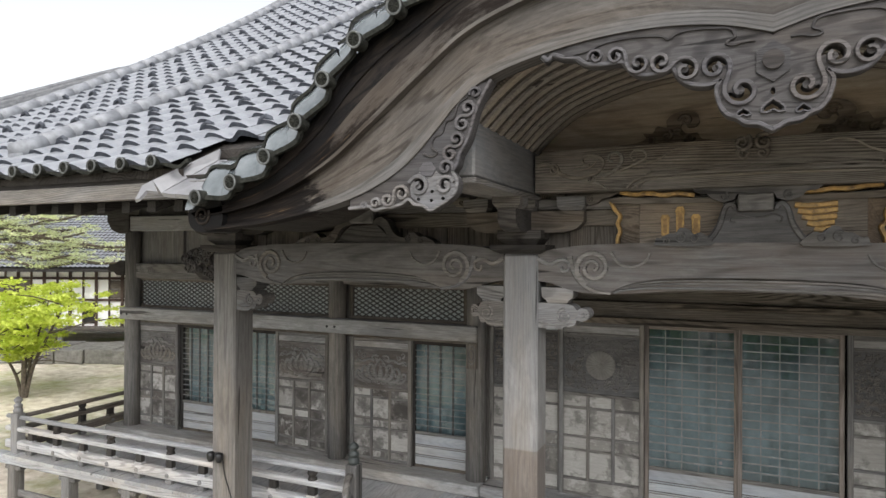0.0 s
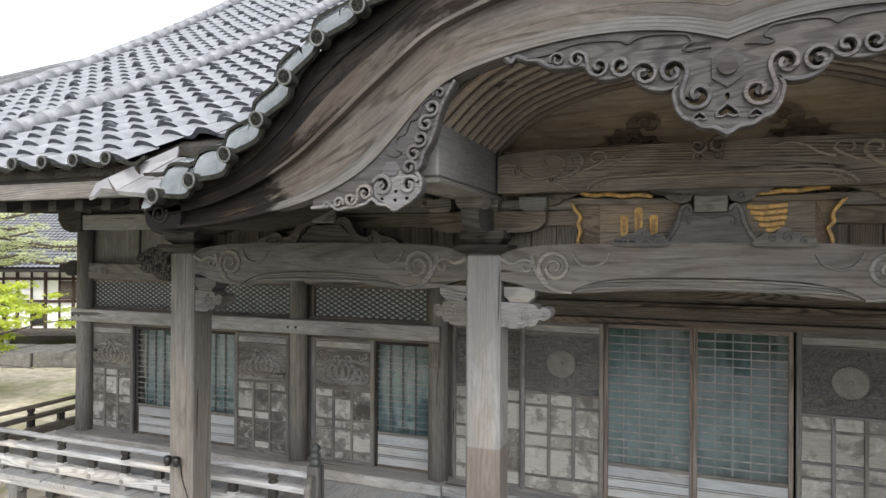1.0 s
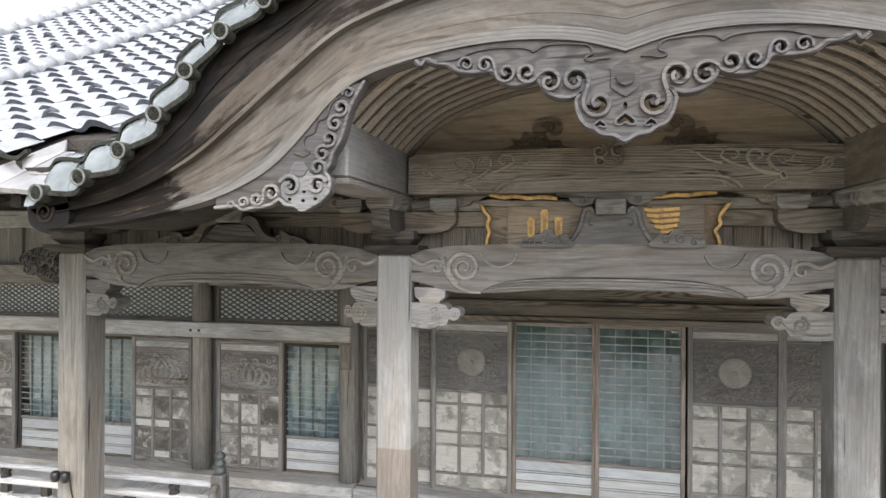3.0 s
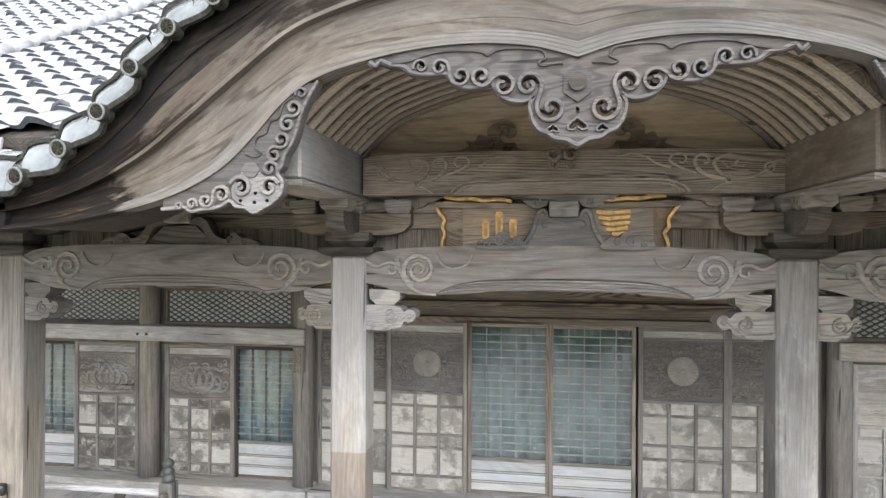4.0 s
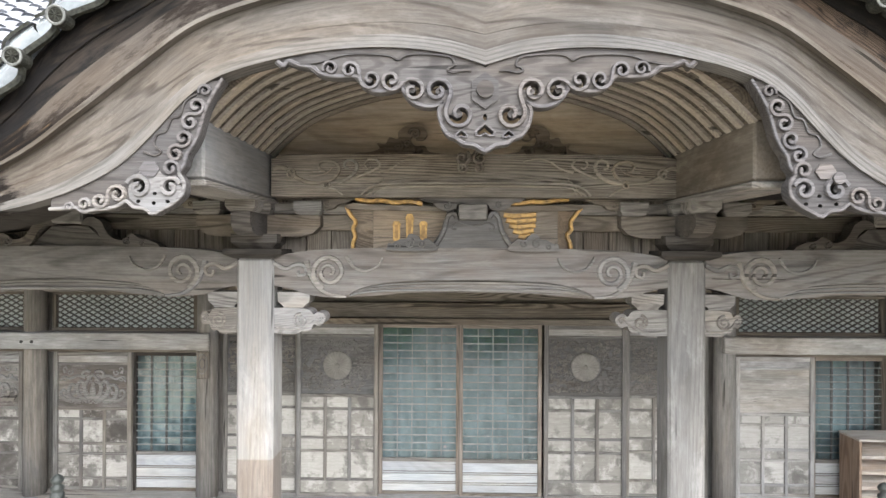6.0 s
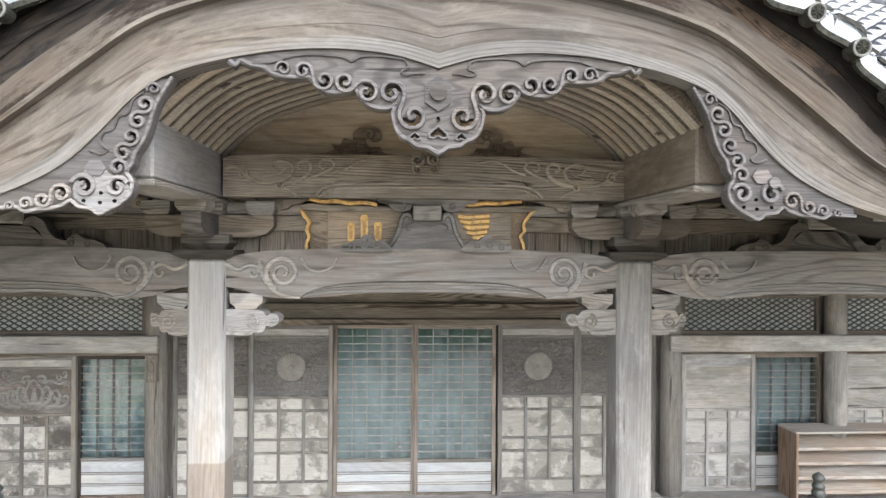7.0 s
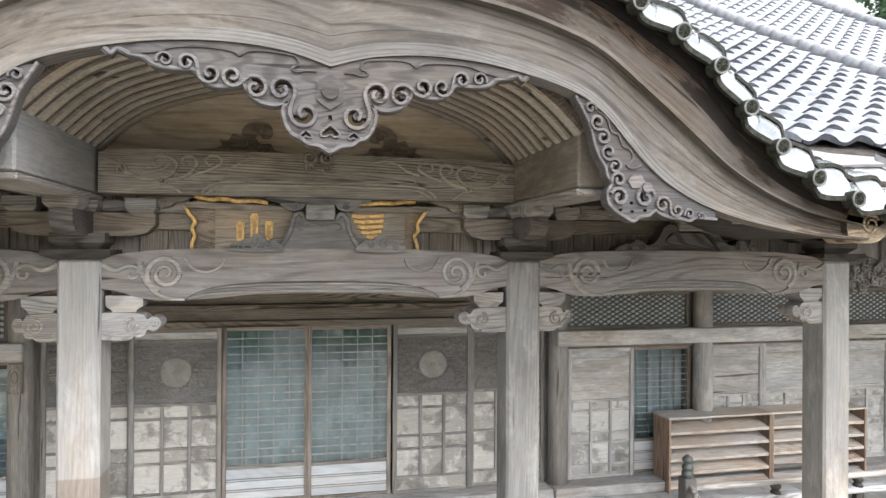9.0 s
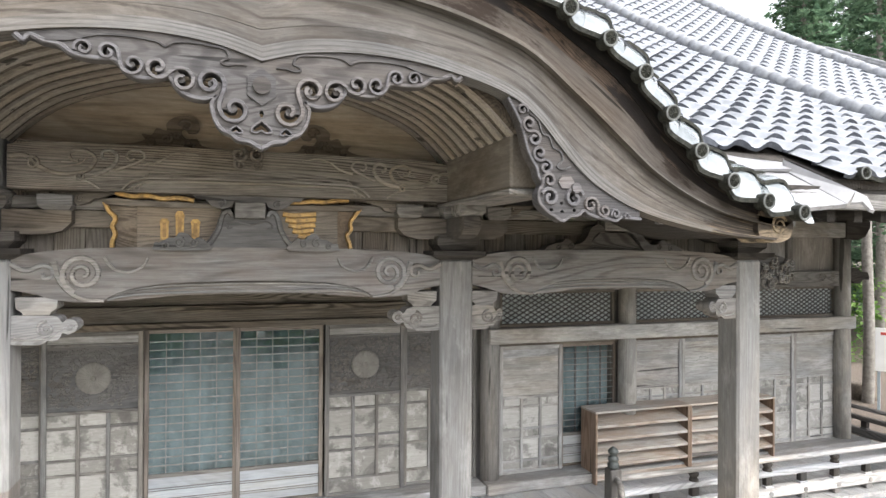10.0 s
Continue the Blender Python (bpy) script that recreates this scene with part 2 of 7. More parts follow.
mgr, n, l, b = mat_new("yard_ground")
v = mapped(n, l, (1, 1, 1), False)
sand = ramp(n, l, tex_noise(n, l, v, 3.0, 8, 0.7), [(0.34, (0.42, 0.35, 0.26)), (0.62, (0.76, 0.7, 0.6))])
grass = ramp(n, l, tex_noise(n, l, v, 9.0, 8, 0.7), [(0.3, (0.16, 0.2, 0.05)), (0.7, (0.36, 0.38, 0.13))])
litter = ramp(n, l, tex_noise(n, l, v, 14.0, 8, 0.75), [(0.3, (0.05, 0.039, 0.03)), (0.7, (0.16, 0.125, 0.1))])
gmask = ramp(n, l, tex_noise(n, l, v, 0.35, 5, 0.65), [(0.47, (0, 0, 0)), (0.66, (0.85, 0.85, 0.85))])
gx = n.new("ShaderNodeSeparateXYZ")
l.new(v, gx.inputs[0])
side = n.new("ShaderNodeMapRange")
side.inputs[1].default_value, side.inputs[2].default_value = 4.0, 10.0
l.new(gx.outputs["X"], side.inputs[0])
# Unseen forecourt gravel, made darker to cut bounce light into the porch.
gravel = ramp(n, l, tex_noise(n, l, v, 30.0, 6, 0.7), [(0.3, (0.17, 0.152, 0.128)), (0.7, (0.36, 0.325, 0.275))])
front = n.new("ShaderNodeMapRange")
front.inputs[1].default_value, front.inputs[2].default_value = -1.2, -2.6
l.new(gx.outputs["Y"], front.inputs[0])
breadth = n.new("ShaderNodeMath")
breadth.operation = "ABSOLUTE"
l.new(gx.outputs["X"], breadth.inputs[0])
rim = n.new("ShaderNodeMapRange")
rim.inputs[1].default_value, rim.inputs[2].default_value = 6.0, 4.6
l.new(breadth.outputs[0], rim.inputs[0])
bounce_cut = n.new("ShaderNodeMath")
bounce_cut.operation = "MULTIPLY"
l.new(front.outputs[0], bounce_cut.inputs[0])
l.new(rim.outputs[0], bounce_cut.inputs[1])
yard = mix(n, l, side.outputs[0], mix(n, l, gmask, sand, grass), litter)
l.new(mix(n, l, bounce_cut.outputs[0], yard, gravel), b.inputs["Base Color"])
b.inputs["Roughness"].default_value = 0.95
bump(n, l, b, tex_noise(n, l, v, 25.0, 8, 0.7), 0.5, 0.03)
M["ground"] = mgr


# ---- building helpers ----
def link_mesh(name, bm, mat, smooth=False):
    me = bpy.data.meshes.new(name)
    bmesh.ops.recalc_face_normals(bm, faces=bm.faces[:])
    bm.to_mesh(me)
    bm.free()
    me.materials.append(mat)
    if smooth:
        me.shade_smooth()
    return new(name, me)


def thing(name, at, label, category, group="", kind=""):
    ob = new(name)
    ob.empty_display_size = 0.1
    ob.location = at
    ob["base"] = at
    return tagged(ob, label, category, group, kind)


def part(name, bm, mat, parent, label="", smooth=False):
    """One mesh, built in the parent's top-level local space, as a child of a thing or of a part."""
    ob = link_mesh(name, bm, mat, smooth)
    ob.parent = parent
    if label:
        ob["label"] = label
    return ob


def bx(bm, x0, x1, y0, y1, z0, z1, bev=0.0):
    vs = [bm.verts.new((x, y, z)) for x in (x0, x1) for y in (y0, y1) for z in (z0, z1)]
    fs = [bm.faces.new([vs[i] for i in q]) for q in ((0, 1, 3, 2), (4, 6, 7, 5), (0, 4, 5, 1), (2, 3, 7, 6), (0, 2, 6, 4), (1, 5, 7, 3))]
    if bev:
        es = list({e for f in fs for e in f.edges})
        bmesh.ops.bevel(bm, geom=es, offset=bev, segments=1, affect="EDGES")
    return bm


def box(x0, x1, y0, y1, z0, z1, bev=0.0):
    return bx(bmesh.new(), x0, x1, y0, y1, z0, z1, bev)


def prism(bm, pts, y0, y1, holes=()):
    """A plate with an outline in x, z and holes through it, between two depths."""
    if not holes:
        a, b = ([bm.verts.new((x, y, z)) for x, z in pts] for y in (y0, y1))
        bm.faces.new(a)
        bm.faces.new(b)
        for i in range(len(a)):
            j = (i + 1) % len(a)
            bm.faces.new((a[i], a[j], b[j], b[i]))
        return bm
    edges = []
    for loop in (pts, *holes):
        vs = [bm.verts.new((x, y0, z)) for x, z in loop]
        edges += [bm.edges.new((vs[i], vs[(i + 1) % len(vs)])) for i in range(len(vs))]
    res = bmesh.ops.triangle_fill(bm, use_beauty=True, use_dissolve=False, edges=edges)
    fs = [g for g in res["geom"] if isinstance(g, bmesh.types.BMFace)]
    ext = bmesh.ops.extrude_face_region(bm, geom=fs)
    bmesh.ops.translate(bm, vec=(0, y1 - y0, 0), verts=[g for g in ext["geom"] if isinstance(g, bmesh.types.BMVert)])
    return bm


def smooth_line(pts, n=6, closed=False):
    """A Catmull-Rom line through points of any dimension."""
    p = [Vector(q) for q in pts]
    out, m = [], len(p)
    for i in range(m if closed else m - 1):
        a, b, c, d = (p[(i - 1) % m], p[i], p[(i + 1) % m], p[(i + 2) % m]) if closed else (p[max(i - 1, 0)], p[i], p[i + 1], p[min(i + 2, m - 1)])
        for k in range(n):
            t = k / n
            out.append(0.5 * ((2 * b) + (c - a) * t + (2 * a - 5 * b + 4 * c - d) * t * t + (3 * b - a - 3 * c + d) * t ** 3))
    if not closed:
        out.append(p[-1])
    return out


def tube(bm, pts, r, sides=6, taper=None, flat=1.0):
    """A rod along points, round or flattened in y, with closed ends."""
    pts = [Vector(q) for q in pts]
    rings = []
    for i, q in enumerate(pts):
        d = (pts[min(i + 1, len(pts) - 1)] - pts[max(i - 1, 0)]).normalized()
        u = d.cross(Vector((0, 1, 0)) if abs(d.y) < 0.9 else Vector((1, 0, 0))).normalized()
        w = d.cross(u)
        k = r * (1 if taper is None else 1 + (taper - 1) * i / max(1, len(pts) - 1))
        rings.append([bm.verts.new(q + k * (math.cos(a) * u + math.sin(a) * flat * w)) for a in (2 * math.pi * j / sides for j in range(sides))])
    for a, b in zip(rings, rings[1:]):
        for j in range(sides):
            bm.faces.new((a[j], a[(j + 1) % sides], b[(j + 1) % sides], b[j]))
    bm.faces.new(rings[0])
    bm.faces.new(rings[-1])
    return bm


def band(bm, pts, width, y, high, taper=1.0):
    """A flat-topped raised strip along points in x, z, standing out from a face at depth y."""
    p = [Vector((q[0], q[-1])) for q in pts]
    rows = []
    for i, q in enumerate(p):
        d = (p[min(i + 1, len(p) - 1)] - p[max(i - 1, 0)]).normalized()
        u = Vector((-d.y, d.x)) * width * 0.5 * (1 + (taper - 1) * i / max(1, len(p) - 1))
        rows.append([bm.verts.new((q.x + k * u.x, yy, q.y + k * u.y)) for k, yy in ((-1, y), (-0.62, y - high), (0.62, y - high), (1, y))])
    for a, c in zip(rows, rows[1:]):
        for j in range(3):
            bm.faces.new((a[j], a[j + 1], c[j + 1], c[j]))
    bm.faces.new(rows[0])
    bm.faces.new(rows[-1])
    return bm


def spiral(cx, cz, r0, turns, start, y, hand=1, n=14, r1=0.12):
    """Points of a scroll that winds in, in the plane of a given depth."""
    out = []
    k = int(n * turns)
    for i in range(k + 1):
        f = i / k
        r = r0 * (1 - f) ** 0.9 + r0 * r1 * f
        a = start + hand * f * turns * 2 * math.pi
        out.append((cx + r * math.cos(a), y, cz + r * math.sin(a)))
    return out


def lathe(bm, prof, cx=0.0, cy=0.0, seg=20):
    rings = [[bm.verts.new((cx + r * math.cos(2 * math.pi * j / seg), cy + r * math.sin(2 * math.pi * j / seg), z)) for j in range(seg)] for r, z in prof]
    for a, b in zip(rings, rings[1:]):
        for j in range(seg):
            bm.faces.new((a[j], a[(j + 1) % seg], b[(j + 1) % seg], b[j]))
    bm.faces.new(rings[0])
    bm.faces.new(rings[-1])
    return bm


def disc(bm, cx, y, cz, r, depth, seg=20):
    """A short round plug whose axis runs front to back; its front is at y."""
    a = [bm.verts.new((cx + r * math.cos(2 * math.pi * j / seg), y, cz + r * math.sin(2 * math.pi * j / seg))) for j in range(seg)]
    b = [bm.verts.new((q.co.x, y + depth, q.co.z)) for q in a]
    for j in range(seg):
        bm.faces.new((a[j], a[(j + 1) % seg], b[(j + 1) % seg], b[j]))
    bm.faces.new(a)
    bm.faces.new(b)
    return bm
# ---- plan of the place, in metres ----
FLOOR = 1.0
COLS = (-8.87, -4.98, -2.97, 2.97, 4.98, 8.88)      # round hall pillars
PORCH_Y, INNER, OUTER = -2.05, 1.77, 5.02           # square porch pillars: centre line and places
EAVE_Y, GABLE_Y = -3.78, -3.70
RAIL_Y, RAIL_X = -1.5, 9.5

ground = link_mesh("ground", box(-300, 300, -120, 400, -0.3, 0.0), M["ground"])
tagged(ground, "pale sandy yard with grass patches, leaf litter and an added, unseen dark gravel forecourt", "ground", kind="structure")

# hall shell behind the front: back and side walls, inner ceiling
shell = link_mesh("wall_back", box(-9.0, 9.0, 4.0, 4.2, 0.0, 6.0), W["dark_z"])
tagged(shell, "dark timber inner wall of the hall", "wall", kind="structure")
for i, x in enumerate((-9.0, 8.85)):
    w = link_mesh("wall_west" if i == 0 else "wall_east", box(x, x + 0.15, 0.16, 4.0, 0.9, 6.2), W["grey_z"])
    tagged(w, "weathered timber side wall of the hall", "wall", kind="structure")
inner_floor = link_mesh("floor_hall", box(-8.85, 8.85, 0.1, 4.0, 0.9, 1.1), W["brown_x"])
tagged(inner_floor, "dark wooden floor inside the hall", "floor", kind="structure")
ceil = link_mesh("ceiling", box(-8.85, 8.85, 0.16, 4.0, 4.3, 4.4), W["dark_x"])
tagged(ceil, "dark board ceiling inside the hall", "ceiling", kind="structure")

# front wall: only what stands above the doors
wall = thing("wall_front", (0, 0, 0), "weathered timber front wall of the temple hall", "wall", kind="structure")
for x0, x1, z0 in ((COLS[0], COLS[1], 3.47), (COLS[1], COLS[2], 3.47), (COLS[2], COLS[3], 3.2), (COLS[3], COLS[4], 3.47), (COLS[4], COLS[5], 3.47)):
    part("upper_wall", box(x0, x1, 0.0, 0.16, z0, 6.2), W["wall_z"] if x0 > 4 else W["grey_z"] if x0 < -8 else W["brown_z"], wall)


def roof_z(y):
    s = y - EAVE_Y
    return 4.55 + 0.48 * s + 0.012 * s * s


# ---- gable curves: lower edge of the bargeboard, right half ----
LOW = smooth_line([(0, 5.04), (0.25, 5.11), (0.57, 5.14), (0.92, 5.12), (1.26, 5.055), (1.54, 4.965), (1.72, 4.84), (1.88, 4.67), (2.03, 4.52), (2.18, 4.41),
                   (2.4, 4.30), (2.65, 4.22), (2.95, 4.155), (3.3, 4.1), (3.72, 4.07)], 5)
# line of the tile edge over it
TOPC = smooth_line([(0, 5.98), (0.6, 5.95), (1.2, 5.83), (1.7, 5.65), (2.03, 5.47), (2.33, 5.3), (2.56, 5.1), (2.78, 4.83), (3.05, 4.59), (3.34, 4.42), (3.65, 4.32), (3.98, 4.26)], 6)


def at_arc(line, f):
    """The point and direction at a fraction of a line's length."""
    d = [0.0]
    for a, b in zip(line, line[1:]):
        d.append(d[-1] + (b - a).length)
    t = f * d[-1]
    for i in range(len(line) - 1):
        if d[i + 1] >= t or i == len(line) - 2:
            k = (t - d[i]) / (d[i + 1] - d[i])
            return line[i].lerp(line[i + 1], k), (line[i + 1] - line[i]).normalized()


def top_z(x):
    x = abs(x)
    for a, b in zip(TOPC, TOPC[1:]):
        if a.x <= x <= b.x:
            return a.y + (b.y - a.y) * (x - a.x) / max(1e-6, b.x - a.x)
    return 4.2


def lean(x):
    """The gable's middle stands a little to one side of the pillars' middle."""
    return x + 0.035 * max(0.0, min(1.0, (3.7 - abs(x)) / 1.5))


def ribbon(f0, f1, y0, y1, side, n=60, cut=1.0, start=0.0):
    """A curved board between two fractions of the way from the lower edge to the tile line."""
    bm = bmesh.new()
    rows = []
    for i in range(n + 1):
        s = start + (cut - start) * i / n
        p, q = at_arc(LOW, s)[0], at_arc(TOPC, s)[0]
        a, c = p.lerp(q, f0), p.lerp(q, f1)
        xa, xc = lean(side * a.x), lean(side * c.x)
        rows.append([bm.verts.new((xa, y0, a.y)), bm.verts.new((xc, y0, c.y)), bm.verts.new((xc, y1, c.y)), bm.verts.new((xa, y1, a.y))])
    for a, c in zip(rows, rows[1:]):
        for j in range(4):
            bm.faces.new((a[j], a[(j + 1) % 4], c[(j + 1) % 4], c[j]))
    bm.faces.new(rows[0])
    bm.faces.new(rows[-1])
    uv = bm.loops.layers.uv.new("UVMap")
    idx = {v: (i, j) for i, row in enumerate(rows) for j, v in enumerate(row)}
    for f in bm.faces:
        for lp in f.loops:
            i, j = idx[lp.vert]
            lp[uv].uv = (side * (start + (cut - start) * i / n) * 4.8, (0, f1 - f0, f1 - f0 + 0.1, -0.1)[j] * 0.9 + f0)
    return bm


def burnt(m, tones=((0.006, 0.005, 0.005), (0.02, 0.015, 0.012), (0.15, 0.1, 0.055)), start=3.2):
    """Adds a blackened or decayed, ragged patch towards the foot of a gable board."""
    n, l = m.node_tree.nodes, m.node_tree.links
    b = n["Principled BSDF"]
    src = b.inputs["Base Color"].links[0].from_socket
    tc = n.new("ShaderNodeTexCoord")
    sp = n.new("ShaderNodeSeparateXYZ")
    l.new(tc.outputs["UV"], sp.inputs[0])
    neg = n.new("ShaderNodeMath")
    neg.operation = "ABSOLUTE"
    l.new(sp.outputs["X"], neg.inputs[0])
    near = n.new("ShaderNodeMapRange")
    near.inputs[1].default_value, near.inputs[2].default_value = start, start + 0.75
    near.inputs[3].default_value, near.inputs[4].default_value = -0.35, 0.35
    l.new(neg.outputs[0], near.inputs[0])
    add = n.new("ShaderNodeMath")
    l.new(near.outputs[0], add.inputs[0])
    l.new(tex_noise(n, l, mapped(n, l, (0.5, 1, 1), False, "UV"), 3.5, 8, 0.7), add.inputs[1])
    mask = ramp(n, l, add.outputs[0], [(0.52, (0, 0, 0)), (0.62, (0.95, 0.95, 0.95))])
    charred = ramp(n, l, tex_noise(n, l, mapped(n, l, (0.08, 1, 1), False, "UV"), 26.0, 6, 0.7), list(zip((0.5, 0.62, 0.74), tones)))
    b.inputs["Specular IOR Level"].default_value = 0.08
    l.new(mix(n, l, mask, src, charred), b.inputs["Base Color"])
    return m


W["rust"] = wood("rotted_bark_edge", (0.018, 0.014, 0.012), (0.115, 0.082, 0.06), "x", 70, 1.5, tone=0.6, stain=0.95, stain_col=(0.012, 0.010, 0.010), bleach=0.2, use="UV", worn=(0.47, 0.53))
W["gable_burnt"] = burnt(wood("burnt_gable_wood", (0.062, 0.055, 0.048), (0.124, 0.113, 0.1), "x", 30, 0.8, tone=0.6, stain=0.6, stain_col=(0.05, 0.041, 0.033), bleach=0.6, rings_n=150.0, lines_w=(0.05, 0.2), use="UV", worn=(0.36, 0.5), spread=0.1, loose=False))
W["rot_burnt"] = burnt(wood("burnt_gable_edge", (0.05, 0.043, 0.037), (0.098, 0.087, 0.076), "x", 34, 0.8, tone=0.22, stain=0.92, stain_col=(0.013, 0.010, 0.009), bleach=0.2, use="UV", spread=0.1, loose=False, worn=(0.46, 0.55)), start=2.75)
W["lip_burnt"] = burnt(wood("burnt_gable_lip", (0.082, 0.077, 0.071), (0.168, 0.16, 0.15), "x", 40, 0.7, tone=0.4, stain=0.35, use="UV", spread=0.1, loose=False))
DECAY = ((0.035, 0.03, 0.026), (0.11, 0.088, 0.065), (0.3, 0.21, 0.12))
for key in ("gable", "rot", "lip"):
    burnt(W[key], DECAY, 3.65)
gable = thing("gable_bargeboard", (0, GABLE_Y, 4.1), "weathered curved cusped gable bargeboard of the temple porch", "bargeboard")
gable.location = (0, 0, 0)
for s in (-1, 1):
    part("lower_board", ribbon(0.0, 0.196, GABLE_Y - 0.012, GABLE_Y + 0.09, s), W["gable_burnt"] if s < 0 else W["gable"], gable)
    part("board", ribbon(0.204, 0.62, GABLE_Y, GABLE_Y + 0.09, s), W["gable_burnt"] if s < 0 else W["gable"], gable)
    # Groove shade is put in as a near-black bed strip.
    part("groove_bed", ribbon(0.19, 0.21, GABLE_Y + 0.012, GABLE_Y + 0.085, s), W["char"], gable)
    part("lip", ribbon(-0.012, 0.08, GABLE_Y - 0.085, GABLE_Y + 0.06, s), W["lip_burnt"] if s < 0 else W["lip"], gable, "paler rounded lower edge moulding")
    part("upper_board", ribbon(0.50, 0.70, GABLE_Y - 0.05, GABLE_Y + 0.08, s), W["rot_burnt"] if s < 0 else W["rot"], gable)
    part("fillet", ribbon(0.48, 0.515, GABLE_Y - 0.065, GABLE_Y + 0.02, s), W["gable_burnt"] if s < 0 else W["gable"], gable)
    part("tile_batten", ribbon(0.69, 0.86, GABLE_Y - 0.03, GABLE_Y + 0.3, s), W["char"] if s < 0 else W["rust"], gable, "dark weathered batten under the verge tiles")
    # Near-black for char, and for the shade under the tile lips as well.
    part("upper_batten", ribbon(0.855, 0.985, GABLE_Y - 0.045, GABLE_Y + 0.3, s), W["char"], gable, "blackened batten right under the tiles, darkened for their shade too")
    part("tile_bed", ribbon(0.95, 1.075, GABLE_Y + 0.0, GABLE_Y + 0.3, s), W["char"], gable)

# ---- porch pillars ----
def porch_pillar(x, mat_shaft, label):
    t = thing("porch_pillar", (x, PORCH_Y, 0), label, "pillar", "porch pillars")
    h = 0.152
    part("shaft", box(-h, h, -h, h, 0.14, 3.9, 0.022), mat_shaft, t)
    part("base_stone", box(-0.27, 0.27, -0.27, 0.27, -0.02, 0.14, 0.03), M["stone"], t, "square grey base stone")
    return t


def stained_pillar_mat():
    m = wood("pillar_wood_with_tide_mark", (0.185, 0.18, 0.171), (0.285, 0.278, 0.266), "z", tone=0.2, stain=0.3, bleach=0.5)
    n, l = m.node_tree.nodes, m.node_tree.links
    b = n["Principled BSDF"]
    src = b.inputs["Base Color"].links[0].from_socket
    tc = n.new("ShaderNodeTexCoord")
    sp = n.new("ShaderNodeSeparateXYZ")
    l.new(tc.outputs["Object"], sp.inputs[0])
    mr = n.new("ShaderNodeMapRange")
    mr.inputs[1].default_value, mr.inputs[2].default_value = 2.235, 2.25
    mr.inputs[3].default_value, mr.inputs[4].default_value = 1.0, 0.0
    l.new(sp.outputs["Z"], mr.inputs[0])
    l.new(mix(n, l, mr.outputs[0], src, mix(n, l, 1.0, src, (0.74, 0.67, 0.62), "MULTIPLY")), b.inputs["Base Color"])
    return m


W["pillar_mark"] = stained_pillar_mat()
W["mid_z"] = wood("half_bleached_pillar", (0.118, 0.112, 0.104), (0.205, 0.198, 0.188), "z", tone=0.3, stain=0.5, bleach=0.85)
W["pillar_w"] = wood("darkened_outer_pillar", (0.1, 0.094, 0.086), (0.21, 0.199, 0.185), "z", tone=0.35, stain=0.4)
porch_pillar(-OUTER, W["pillar_w"], "weathered grey square porch pillar beside the railing")
porch_pillar(-INNER, W["pillar_mark"], "bleached square porch pillar with a darker foot")
porch_pillar(INNER, W["mid_z"], "bleached square porch pillar with flaking surface")
porch_pillar(OUTER, W["pillar_e"], "pale square porch pillar beside the shoe rack")

# boards behind the round pillars
for x in COLS:
    o = link_mesh("jamb_board", box(x - 0.17, x + 0.17, 0.045, 0.12, 1.1, 3.47), W["grey_z"])
    tagged(o, "weathered jamb board behind a round hall pillar", "board", kind="structure")

# ---- round hall pillars ----
for x in COLS:
    t = thing("hall_pillar", (x, -0.1, FLOOR), "round weathered hall pillar standing on the floor edge", "pillar", "hall pillars")
    part("shaft", lathe(bmesh.new(), [(0.124, 0.0), (0.12, 1.7), (0.117, 3.4)], seg=24), W["pillar_e" if x > 4 else "grey_z"], t)
    for f in t.children:
        f.data.shade_smooth()

# ---- tie beams over the porch pillars ----
W["beam_x"] = wood("rainbow_beam_wood", (0.092, 0.088, 0.082), (0.238, 0.229, 0.218), "x", 40, 0.7, tone=0.52, stain=0.55, rings_n=240.0, lines_w=(0.1, 0.32), stain_col=(0.13, 0.105, 0.09), bleach=0.5)


# Darker copy for the left side-bay beam; its shade is put into the colour.
W["beam_dark"] = wood("shaded_rainbow_beam_wood", (0.078, 0.072, 0.066), (0.19, 0.179, 0.167), "x", 40, 0.7, tone=0.3, stain=0.5, bleach=0.35, rings_n=240.0, lines_w=(0.1, 0.32))


# Relief paler than its beam: the lit look of ridges is put into colour.
W["beam_x_carve"] = wood("pale_lit_carved_beam_wood", (0.11, 0.106, 0.099), (0.27, 0.261, 0.25), "x", 40, 0.9, tone=0.3, stain=0.4, bleach=0.5)
W["beam_dark_carve"] = wood("carved_shaded_beam_wood", (0.098, 0.091, 0.083), (0.24, 0.228, 0.213), "x", 40, 0.9, tone=0.3, stain=0.4, bleach=0.4)


